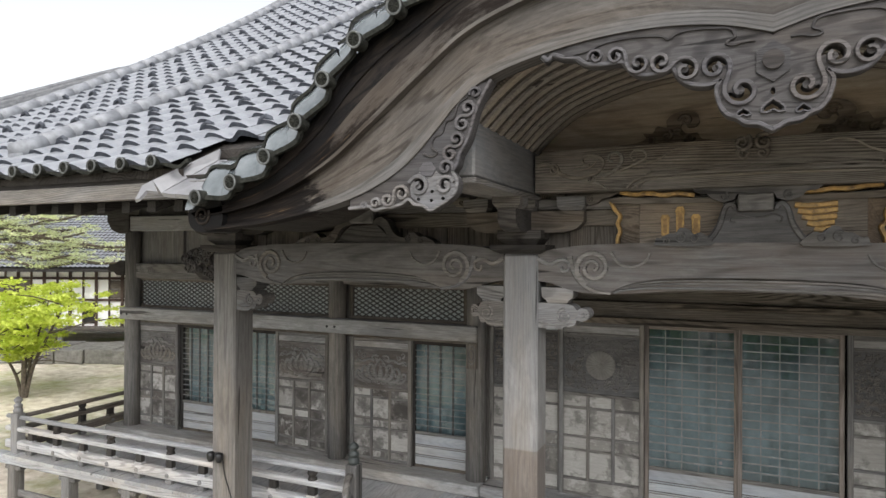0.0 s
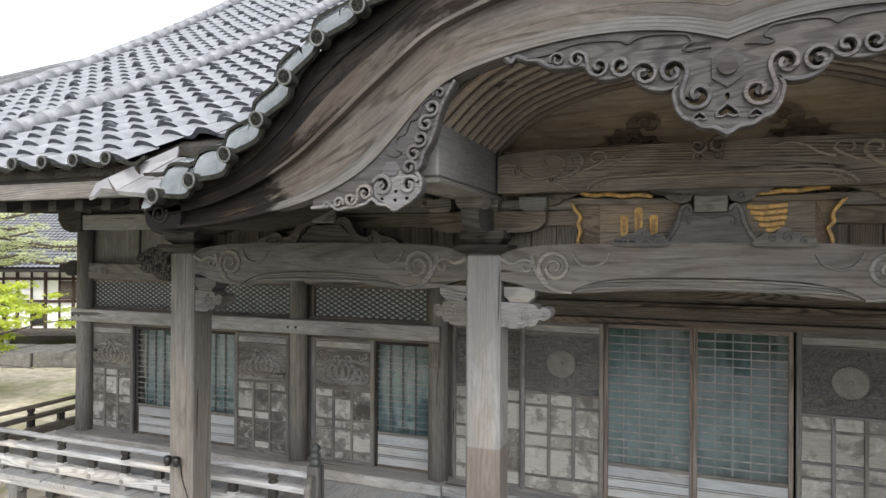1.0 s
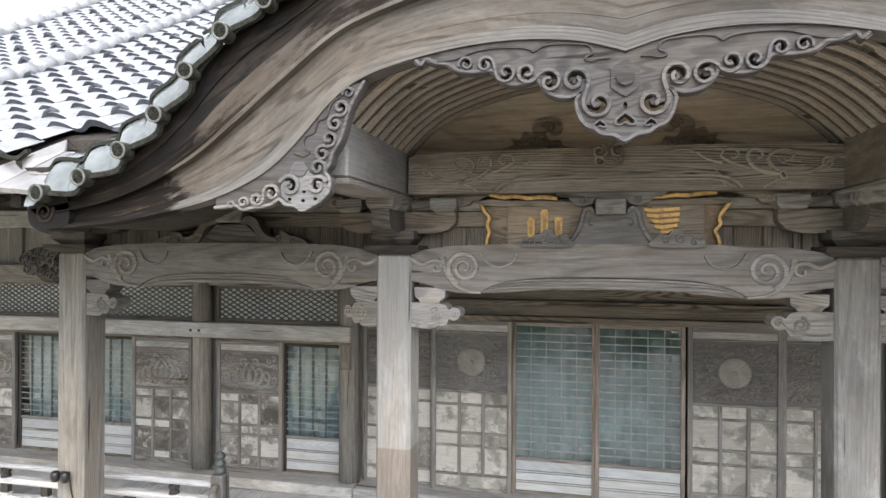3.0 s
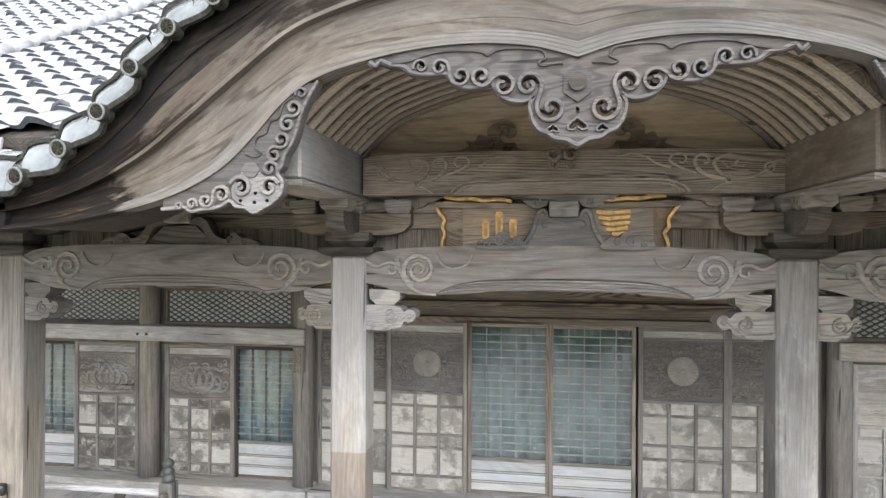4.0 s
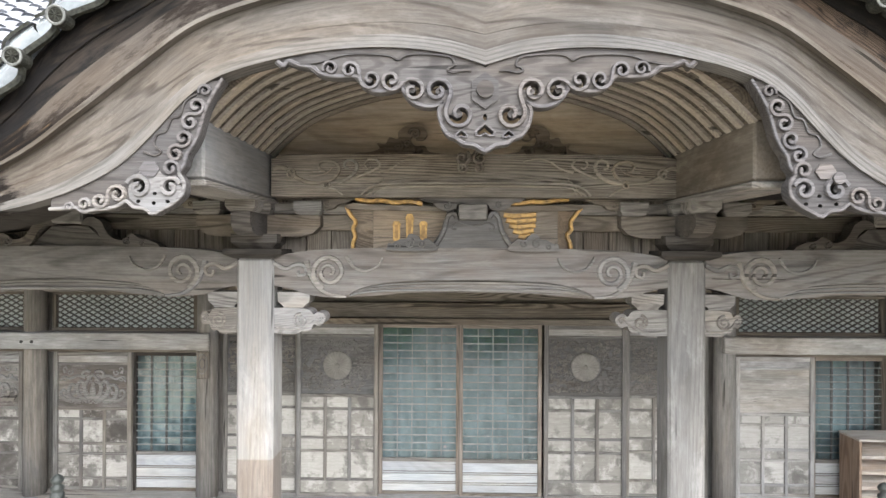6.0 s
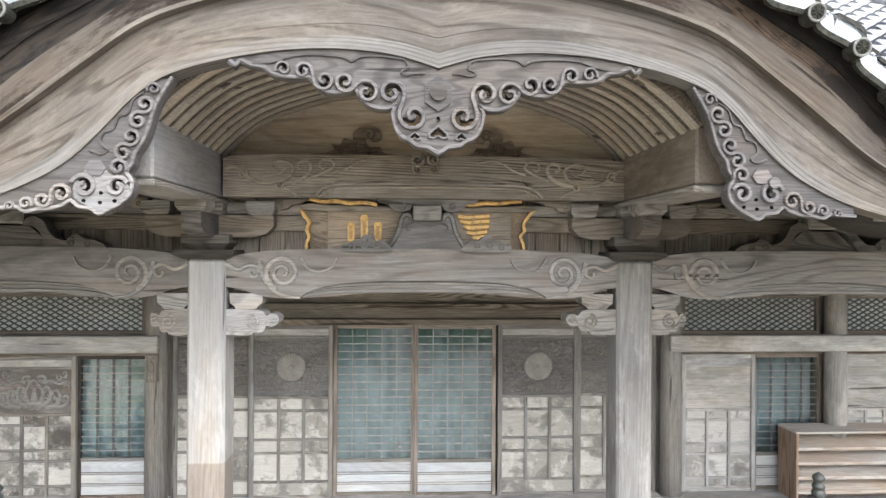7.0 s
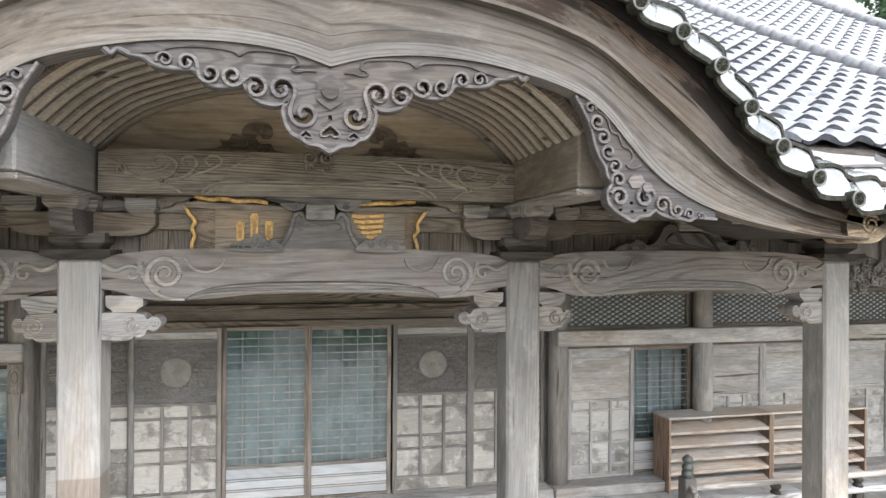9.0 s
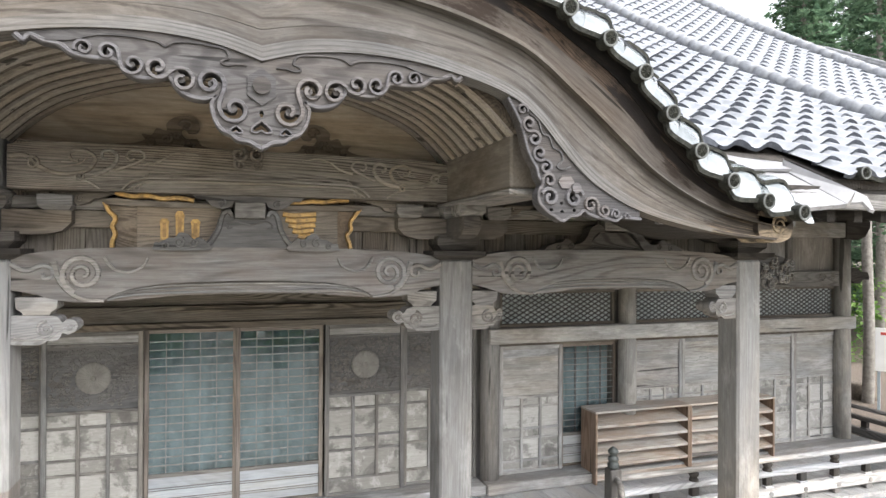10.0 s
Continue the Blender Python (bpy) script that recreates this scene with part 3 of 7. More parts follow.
def koryo(x0, x1, label, grain):
    """A rainbow beam: cambered underside with swollen ends, and scrolls in relief on its face."""
    t = thing("rainbow_beam", ((x0 + x1) / 2, PORCH_Y, 3.55), label, "beam", "rainbow beams")
    hw = (x1 - x0) / 2
    top = [(-hw, 0.37), (-hw * 0.8, 0.42), (-hw * 0.5, 0.44), (0, 0.445), (hw * 0.5, 0.44), (hw * 0.8, 0.42), (hw, 0.37)]
    bot = [(hw, 0.12), (hw - 0.12, 0.10), (hw - 0.3, 0.045), (hw - 0.5, 0.025), (hw - 0.7, 0.034), (hw - 0.95, 0.054), (hw * 0.3, 0.07), (0, 0.074)]
    bot = bot + [(-x, z) for x, z in reversed(bot[:-1])]
    line = [tuple(v) for v in smooth_line(top, 4)] + [tuple(v) for v in smooth_line(bot, 4)]
    beam_body = part("beam", prism(bmesh.new(), line, -0.085, 0.13), W[grain], t)
    # the face stands proud of a hollow that follows the underside like an eyebrow
    brow = [(hw - 0.004, 0.122), (hw - 0.12, 0.102), (hw - 0.3, 0.047), (hw - 0.5, 0.027), (hw - 0.57, 0.03), (hw - 0.63, 0.062), (hw - 0.73, 0.108), (hw - 0.9, 0.147), (hw - 1.12, 0.167), (0, 0.178)]
    brow = brow + [(-x, z) for x, z in reversed(brow[:-1])]
    edge = [(x * 0.999, z - 0.003) for x, z in top]
    part("carved_face", prism(bmesh.new(), [tuple(v) for v in smooth_line(edge, 4)] + [tuple(v) for v in smooth_line(brow, 4)], -0.13, -0.083), W[grain], beam_body)
    face, line_mat = -0.13, W[grain + "_carve"]
    for s in (-1, 1):
        cut = lambda pts: [(s * (hw - v[0]), v[1]) for v in smooth_line(pts, 4)]
        bm = bmesh.new()
        band(bm, spiral(s * (hw - 0.46), 0.24, 0.145, 1.9, -1.2 if s > 0 else math.pi + 1.2, 0, s), 0.052, face, 0.017, 0.5)
        part("scroll", bm, line_mat, t)
        bm = bmesh.new()
        band(bm, cut([(0.0, 0.31), (0.1, 0.265), (0.19, 0.30), (0.26, 0.28), (0.26, 0.22), (0.21, 0.21), (0.2, 0.25)]), 0.042, face, 0.018, 0.6)
        part("hook_scroll", bm, line_mat, t)
        bm = bmesh.new()
        band(bm, cut([(0.27, 0.33), (0.30, 0.22), (0.36, 0.12), (0.46, 0.055), (0.6, 0.035)]), 0.055, face, 0.016, 0.4)
        part("leaf", bm, line_mat, t)
        bm = bmesh.new()
        band(bm, cut([(0.6, 0.37), (0.66, 0.28), (0.76, 0.25), (0.86, 0.29), (0.9, 0.36)]), 0.026, face, 0.018, 0.6)
        part("cloud_line", bm, line_mat, t)
    for z, wide, high in ((0.152, 0.016, 0.02), (0.126, 0.018, 0.012), (0.092, 0.02, 0.026)):
        half = [(hw - 0.62, 0.042), (hw - 0.7, 0.042 + (z - 0.042) * 0.42), (hw - 0.84, 0.045 + (z - 0.045) * 0.74), (hw - 1.08, 0.05 + (z - 0.05) * 0.94), (hw * 0.12, z + 0.002)]
        ln = smooth_line([(-x, q) for x, q in half] + half[::-1], 5)
        part("edge_moulding", band(bmesh.new(), ln, wide, -0.085, high), line_mat, t)
    return t


koryo(-INNER + 0.15, INNER - 0.15, "long weathered rainbow beam with carved scrolls over the entrance", "beam_x")
koryo(-OUTER + 0.15, -INNER - 0.15, "shade-darkened weathered rainbow beam with carved scrolls over the side bay", "beam_dark")
crk = koryo(INNER + 0.15, OUTER - 0.15, "weathered rainbow beam with a crack and carved scrolls over the side bay", "beam_x")

part("crack", band(bmesh.new(), smooth_line([(-1.42, 0.2), (-1.2, 0.196), (-1.0, 0.2), (-0.82, 0.197)], 3), 0.008, -0.131, 0.002), W["dark_x"], crk, "long dark drying crack")

# upper carved beam and the two beams that carry the gable
t = thing("upper_rainbow_beam", (0.03, PORCH_Y - 0.08, 4.405), "carved upper porch beam with wave scrolls under the gable", "beam")
end = [(-1.66, 0.0), (1.66, 0.0), (1.66, 0.31), (1.5, 0.335), (1.1, 0.348), (0.0, 0.35), (-1.1, 0.348), (-1.5, 0.335), (-1.66, 0.31)]
part("beam", prism(bmesh.new(), end, -0.11, 0.11), W["kb_x"], t)
for s in (-1, 1):
    t = thing("gable_purlin", (s * 1.82, -2.7, 4.4), "weathered beam carrying the gable from the pillar outwards", "beam", "gable purlins")
    part("beam", box(-0.16, 0.16, -0.86, 0.75, 0.0, 0.37, 0.015), W["purlin"] if s < 0 else W["purlin_e"], t)
    part("lower_strip", box(-0.175, 0.175, -0.87, 0.74, -0.045, -0.004, 0.008), W["grey_y"], t, "thin weathered strip under the beam")
# rib ceiling of the gable
def rib_curve(grow=0.0):
    half = smooth_line([(1.68, 4.76), (1.47, 4.96), (1.22, 5.11), (0.72, 5.26), (0.0, 5.33)], 5)
    pts = [(v.x * (1 + grow / 1.68), v.y + grow * 0.8) for v in half]
    return pts + [(-x, z) for x, z in reversed(pts[:-1])]


# Old dark boards; the shade of the rib gaps is put into their colour.
W["vault_y"] = wood("gap_shaded_vault_boards", (0.05, 0.041, 0.032), (0.14, 0.118, 0.094), "y", stain=0.6)
vault = thing("gable_vault", (0, 0, 0), "ribbed curved wooden ceiling under the gable", "ceiling", kind="structure")
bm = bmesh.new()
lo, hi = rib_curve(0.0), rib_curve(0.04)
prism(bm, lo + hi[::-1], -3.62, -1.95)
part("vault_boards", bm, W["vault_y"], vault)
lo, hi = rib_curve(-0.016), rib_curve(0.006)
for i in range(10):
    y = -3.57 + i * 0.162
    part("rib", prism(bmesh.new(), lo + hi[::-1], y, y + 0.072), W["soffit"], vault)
part("back_panel", prism(bmesh.new(), rib_curve(0.04), -1.97, -1.92), W["panel_x"], vault, "brown panel with carved clouds")

# ---- karahafu roof shell and main roof boards ----
bm = bmesh.new()
prof = [(-v.x, v.y - 0.10) for v in reversed(TOPC)] + [(v.x, v.y - 0.10) for v in TOPC[1:]]
low = [(x, z - 0.06) for x, z in prof]
prism(bm, prof + low[::-1], GABLE_Y + 0.05, -0.3)
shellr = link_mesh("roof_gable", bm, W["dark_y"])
tagged(shellr, "boards of the curved porch gable roof", "roof", kind="structure")

# hip lines: distance from the middle and how far back, then the eave corner
HIPS = {-1: ((10.5, 1.3), (12.0, -1.1), (13.3, EAVE_Y)), 1: ((11.6, 2.9), (13.0, 0.2), (14.3, EAVE_Y))}
XC = {-1: 13.3, 1: 14.3}


def hip_y(s, x):
    """How far back the front slope reaches at a given distance from the middle."""
    x, line = abs(x), HIPS[s]
    for (x0, y0), (x1, y1) in zip(line, line[1:]):
        if x0 <= x <= x1:
            return y0 + (y1 - y0) * (x - x0) / (x1 - x0)
    return 10.0 if x < line[0][0] else EAVE_Y


main_roof = thing("roof_main", (0, 0, 0), "grey smoked pantile roof of the temple hall", "roof", kind="structure")
bm = bmesh.new()
for s in (-1, 1):
    for i in range(60):
        xa, xb = i * 0.335, (i + 1) * 0.335
        if xb > XC[s]:
            break
        xm = (xa + xb) / 2
        ylo = EAVE_Y + 0.08
        while xm < (4.15 if s < 0 else 4.42) and roof_z(ylo) < max(4.77, top_z(xm) + 0.2):
            ylo += 0.05
        n = 8
        prev = None
        for k in range(n + 1):
            y = ylo + (hip_y(s, xm) - ylo) * k / n
            row = [bm.verts.new((s * x, y, roof_z(y) - d)) for d in (0.03, 0.10) for x in (xa, xb)]
            if prev:
                bm.faces.new((prev[0], prev[1], row[1], row[0]))
                bm.faces.new((prev[2], prev[3], row[3], row[2]))
            else:
                bm.faces.new((row[0], row[1], row[3], row[2]))
            prev = row
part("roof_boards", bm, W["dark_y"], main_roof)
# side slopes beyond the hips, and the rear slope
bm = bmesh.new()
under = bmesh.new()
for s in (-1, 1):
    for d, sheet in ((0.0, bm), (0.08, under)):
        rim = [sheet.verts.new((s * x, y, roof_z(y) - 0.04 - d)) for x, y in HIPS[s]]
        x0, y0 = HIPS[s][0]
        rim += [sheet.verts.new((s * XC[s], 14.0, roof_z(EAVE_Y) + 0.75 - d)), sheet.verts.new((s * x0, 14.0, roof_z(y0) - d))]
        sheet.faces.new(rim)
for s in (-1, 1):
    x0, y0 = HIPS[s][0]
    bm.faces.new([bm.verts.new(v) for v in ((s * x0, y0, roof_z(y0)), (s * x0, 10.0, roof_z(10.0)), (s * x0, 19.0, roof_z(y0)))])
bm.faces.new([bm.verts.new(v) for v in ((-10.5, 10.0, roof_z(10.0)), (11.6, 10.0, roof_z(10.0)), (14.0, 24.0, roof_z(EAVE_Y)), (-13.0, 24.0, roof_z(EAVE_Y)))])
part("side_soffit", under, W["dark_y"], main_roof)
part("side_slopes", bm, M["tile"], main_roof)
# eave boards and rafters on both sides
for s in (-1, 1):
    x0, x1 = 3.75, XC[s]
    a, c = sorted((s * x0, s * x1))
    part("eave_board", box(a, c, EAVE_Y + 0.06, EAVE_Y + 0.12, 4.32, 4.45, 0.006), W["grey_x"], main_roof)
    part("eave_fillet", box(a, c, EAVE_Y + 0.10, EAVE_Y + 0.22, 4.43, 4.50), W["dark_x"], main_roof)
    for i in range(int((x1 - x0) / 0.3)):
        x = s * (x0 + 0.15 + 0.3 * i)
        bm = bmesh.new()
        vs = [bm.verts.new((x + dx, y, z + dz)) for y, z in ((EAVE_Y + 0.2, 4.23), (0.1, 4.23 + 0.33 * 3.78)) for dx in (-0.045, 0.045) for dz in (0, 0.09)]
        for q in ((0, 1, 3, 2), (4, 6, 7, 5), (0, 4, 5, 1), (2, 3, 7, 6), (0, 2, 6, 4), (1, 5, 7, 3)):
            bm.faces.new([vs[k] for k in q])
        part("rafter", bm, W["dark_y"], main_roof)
# ---- front wall: beams, transoms and doors ----
def beam(name, x0, x1, y0, y1, z0, z1, mat, label, bev=0.012, kind="structure", cat="beam"):
    o = link_mesh(name, box(x0, x1, y0, y1, z0, z1, bev), mat)
    return tagged(o, label, cat, kind=kind)


for s in (-1, 1):
    a, c = sorted((s * 2.9, s * 8.98))
    t = thing("lintel_beam", ((a + c) / 2, -0.1, 2.81), "weathered grey lintel beam nailed across the hall pillars", "beam", "lintel beams")
    part("beam", box(-(c - a) / 2, (c - a) / 2, -0.165, 0.0, 0.015, 0.205, 0.012), W["wall_x"], t)
    for x in COLS:
        if a < x < c and x < -4:
            for dx in (-0.06, 0.06):
                bm = bmesh.new()
                disc(bm, x - (a + c) / 2 + dx, -0.173, 0.1, 0.018, 0.012, 10)
                part("nail_head", bm, M["iron"], t)
    # door head rail and sill
    a, c = sorted((s * 3.08, s * 8.86))
    beam("trim", a, c, -0.06, 0.1, 2.765, 2.808, W["brown_x"], "dark door head rail", 0.005, cat="rail")
    a, c = sorted((s * 2.85, s * 9.2))
    beam("sill", a, c, -0.34, 0.1, 1.0, 1.13, W["wall_x"], "worn grey timber sill at the foot of the hall wall", 0.012, cat="sill")
    # beam above the transoms, with carved end
    a, c = sorted((s * 3.1, s * 8.85))
    t = thing("wall_beam", ((a + c) / 2, -0.06, 3.47), "weathered carved beam above the lattice transoms", "beam", "wall beams")
    part("beam", box(-(c - a) / 2, (c - a) / 2, -0.08, 0.05, 0.0, 0.24, 0.012), W["grey_x"], t)
    for k in (-1, 1):
        bm = bmesh.new()
        cx = k * (c - a) / 2
        tube(bm, spiral(cx - k * 0.42, 0.13, 0.075, 1.7, 0, -0.082, k), 0.011, 5, 0.6, 0.8)
        tube(bm, spiral(cx - k * 0.22, 0.15, 0.05, 1.5, 2, -0.082, -k), 0.01, 5, 0.6, 0.8)
        part("scroll", bm, W["grey_x"], t, smooth=True)
beam("sill", -2.85, 2.85, -0.3, 0.1, 1.0, 1.12, W["wall_x"], "worn grey threshold under the entrance doors", 0.012, cat="sill")
beam("trim", -2.83, 2.83, -0.10, 0.1, 3.115, 3.185, W["brown_x"], "brown door head over the entrance", 0.006, cat="rail")
beam("lintel_board", -2.83, 2.83, -0.06, 0.05, 3.19, 3.3, W["brown_x"], "brown moulded board over the entrance", 0.006, cat="board")
beam("lintel_board", -2.83, 2.83, -0.14, 0.05, 3.305, 3.37, W["kb_x"], "weathered moulding over the entrance", 0.006, cat="board")
beam("lintel_board", -2.83, 2.83, -0.09, 0.05, 3.375, 3.62, W["kb_x"], "wide weathered board over the entrance", 0.006, cat="board")
# posts and boards of the upper wall beside the porch
for s in (-1, 1):
    for x in (5.9, 6.9, 7.9):
        beam("strut", s * x - 0.055, s * x + 0.055, -0.05, 0.02, 3.72, 4.3, W["grey_z"], "short upright strut in the upper wall", 0.008, cat="strut")
    a, c = sorted((s * 5.0, s * 8.86))
    beam("wall_plate", a, c, -0.22, 0.1, 4.22, 4.45, W["wall_x"], "weathered wall plate under the eave", 0.012)


def lattice(x0, x1, z0, z1):
    """A framed transom of thin crossed slats before teal cloth."""
    cx, w, h = (x0 + x1) / 2, (x1 - x0) / 2, z1 - z0
    t = thing("lattice_transom", (cx, 0.0, z0), "diamond lattice transom of thin grey slats in a dark frame", "transom", "lattice transoms")
    part("rail", box(-w, w, -0.04, 0.03, 0.0, 0.045, 0.004), W["brown_x"], t)
    part("rail", box(-w, w, -0.04, 0.03, h - 0.04, h, 0.004), W["brown_x"], t)
    for a in (-w, w - 0.045):
        part("stile", box(a, a + 0.045, -0.038, 0.028, 0.045, h - 0.04, 0.004), W["brown_z"], t)
    for lay, sg in ((-0.022, 1), (-0.006, -1)):
        bm = bmesh.new()
        k, b0, b1 = 0.56, 0.045, h - 0.04
        run = (b1 - b0) / k
        x = -w - run
        while x < w:
            p, q = x, x + run
            za, zb = b0, b1
            if p < -w + 0.045:
                za += k * (-w + 0.045 - p)
                p = -w + 0.045
            if q > w - 0.045:
                zb -= k * (q - w + 0.045)
                q = w - 0.045
            if q - p > 0.02:
                r = 0.0085
                pa, pb = (sg * p, za), (sg * q, zb)
                vs = [bm.verts.new((px, lay + dy, pz + dz)) for px, pz in (pa, pb) for dy in (0, 0.012) for dz in (-r, r)]
                for qd in ((0, 1, 3, 2), (4, 6, 7, 5), (0, 4, 5, 1), (2, 3, 7, 6), (0, 2, 6, 4), (1, 5, 7, 3)):
                    bm.faces.new([vs[i] for i in qd])
            x += 0.112
        part("slats", bm, W["slate_x"], t, "thin crossed slats")
    part("cloth", box(-w + 0.02, w - 0.02, 0.012, 0.017, 0.02, h - 0.02), M["transom"], t, "dusty teal cloth backing")


M["transom"] = plain("dusty_teal_backing", (0.32, 0.365, 0.37), (0.5, 0.55, 0.555), 2.0, 0.9, 0.0, 0.1, 60)
for x0, x1 in ((-8.82, -7.05), (-7.0, -5.13), (-4.83, -3.12), (3.12, 4.83), (5.13, 7.0), (7.05, 8.82)):
    lattice(x0, x1, 3.0, 3.47)
for s in (-1, 1):
    beam("strut", s * 7.025 - 0.022, s * 7.025 + 0.022, -0.05, 0.05, 3.0, 3.47, W["grey_z"], "thin post between two transoms", 0.004, cat="strut")


def patch_mat(name, low, mid, high, spots):
    """Bleached board squares: each between chalky white and water-stained brown."""
    m, n, l, b = mat_new(name)
    oi = n.new("ShaderNodeObjectInfo")
    v = mapped(n, l, (1, 1, 1))
    fib = tex_noise(n, l, mapped(n, l, (0.12, 1, 1)), 60, 5, 0.65)
    pale = ramp(n, l, oi.outputs["Random"], [(0.0, low), (0.35, mid), (1.0, high)])
    pale = mix(n, l, 1.0, pale, ramp(n, l, fib, [(0.25, (0.74, 0.73, 0.72)), (0.7, (1.05, 1.05, 1.05))]), "MULTIPLY")
    st = ramp(n, l, tex_noise(n, l, v, 3.2, 9, 0.66, 0.3), [(spots, (0, 0, 0)), (spots + 0.07, (0.6, 0.6, 0.6)), (spots + 0.2, (0.85, 0.85, 0.85))])
    chalk = ramp(n, l, tex_noise(n, l, v, 7.0, 9, 0.75, 0.4), [(0.52, (0, 0, 0)), (0.6, (0.6, 0.6, 0.6))])
    pale = mix(n, l, chalk, pale, high)
    l.new(mix(n, l, st, pale, tuple(0.42 * v for v in low)), b.inputs["Base Color"])
    b.inputs["Roughness"].default_value = 0.9
    bump(n, l, b, fib, 0.4, 0.004)
    return m


M["patch"] = patch_mat("patched_board_squares", (0.165, 0.157, 0.145), (0.24, 0.232, 0.217), (0.38, 0.372, 0.354), 0.52)
M["patch_pale"] = patch_mat("whitened_board_squares", (0.175, 0.171, 0.163), (0.25, 0.246, 0.237), (0.37, 0.366, 0.356), 0.52)
M["patch_brown"] = patch_mat("stained_board_squares", (0.09, 0.081, 0.073), (0.215, 0.206, 0.193), (0.42, 0.41, 0.392), 0.48)


def relief_flower(bm, cx, cz, w, y):
    """A carved bud between mirrored leaves and leaf scrolls."""
    at = lambda s, pts: [(cx + s * v[0] * w, cz + v[1] * w) for v in smooth_line(pts, 4)]
    for s in (-1, 1):
        band(bm, at(s, [(0.02, -0.16), (0.09, -0.08), (0.1, 0.02), (0.05, 0.11), (0.0, 0.17)]), 0.068 * w, y, 0.014, 0.45)
        band(bm, at(s, [(0.06, -0.17), (0.17, -0.1), (0.2, 0.0), (0.16, 0.08), (0.11, 0.05), (0.13, 0.0)]), 0.068 * w, y, 0.016, 0.4)
        band(bm, at(s, [(0.15, -0.18), (0.27, -0.14), (0.31, -0.05), (0.28, 0.03), (0.22, 0.02), (0.24, -0.04)]), 0.068 * w, y, 0.014, 0.45)
        band(bm, at(s, [(0.27, -0.17), (0.36, -0.15), (0.41, -0.08), (0.38, -0.03), (0.34, -0.06)]), 0.055 * w, y, 0.013, 0.5)
        band(bm, at(s, [(0.1, 0.13), (0.2, 0.15), (0.29, 0.11), (0.36, 0.13), (0.42, 0.08)]), 0.045 * w, y, 0.012, 0.4)
        band(bm, at(s, [(0.03, 0.2), (0.1, 0.21), (0.14, 0.17), (0.1, 0.15)]), 0.045 * w, y, 0.015, 0.5)
    tube(bm, [(cx, y, cz - 0.14 * w), (cx, y - 0.006, cz - 0.03 * w), (cx, y, cz + 0.07 * w)], 0.05 * w, 8, 0.4, 0.4)


def relief_arabesque(bm, x0, x1, z0, z1, y, seed, keep=None):
    r = random.Random(seed)
    n = int((x1 - x0) * (z1 - z0) * 1100)
    for _ in range(n):
        cx, cz = r.uniform(x0 + 0.025, x1 - 0.025), r.uniform(z0 + 0.025, z1 - 0.025)
        if keep and (cx - keep[0]) ** 2 + (cz - keep[1]) ** 2 < keep[2] ** 2:
            continue
        pts = spiral(cx, cz, r.uniform(0.013, 0.026), r.uniform(0.7, 1.2), r.uniform(0, 6.3), y, r.choice((-1, 1)), 8)
        band(bm, pts, 0.012, y + 0.003, r.uniform(0.010, 0.017), 0.5)


def rosette(cx, y, cz, R):
    """A low round boss of narrow rounded petals about a small centre."""
    bm = bmesh.new()
    seg, rows = 96, []
    for q, lift in ((1.0, -0.014), (1.0, 0.0), (0.93, 0.004), (0.6, 0.006), (0.2, 0.004), (0.15, 0.004), (0.13, 0.010), (0.03, 0.012)):
        rows.append([])
        for k in range(seg):
            a = 2 * math.pi * k / seg
            w = abs(math.sin(12 * a))
            rr = R * q * (1 - (0.035 * (1 - w) if q > 0.9 else 0))
            rows[-1].append(bm.verts.new((cx + rr * math.cos(a), y - lift - (0.004 * w if 0.15 < q < 0.99 else 0), cz + rr * math.sin(a))))
    for p, q in zip(rows, rows[1:]):
        for k in range(seg):
            bm.faces.new((p[k], p[(k + 1) % seg], q[(k + 1) % seg], q[k]))
    bm.faces.new(rows[-1])
    return bm


M["rosette"] = plain("worn_rosette_wood", (0.125, 0.119, 0.11), (0.185, 0.178, 0.166), 9.0, 0.85, 0.0, 0.25, 70, 0.25)
W["floral"] = wood("worn_floral_relief_wood", (0.11, 0.104, 0.096), (0.28, 0.27, 0.256), "x", 40, 1.0, tone=0.2, stain=0.5, stain_col=(0.07, 0.062, 0.055), bleach=0.7)
W["floral_bed"] = wood("floral_board_wood", (0.1, 0.094, 0.086), (0.275, 0.262, 0.246), "x", 40, 1.0, tone=0.2, stain=0.7, stain_col=(0.05, 0.043, 0.037), bleach=0.5, worn=(0.42, 0.56))
W["relief"] = wood("carved_foliage_wood", (0.12, 0.11, 0.10), (0.25, 0.238, 0.22), "x")


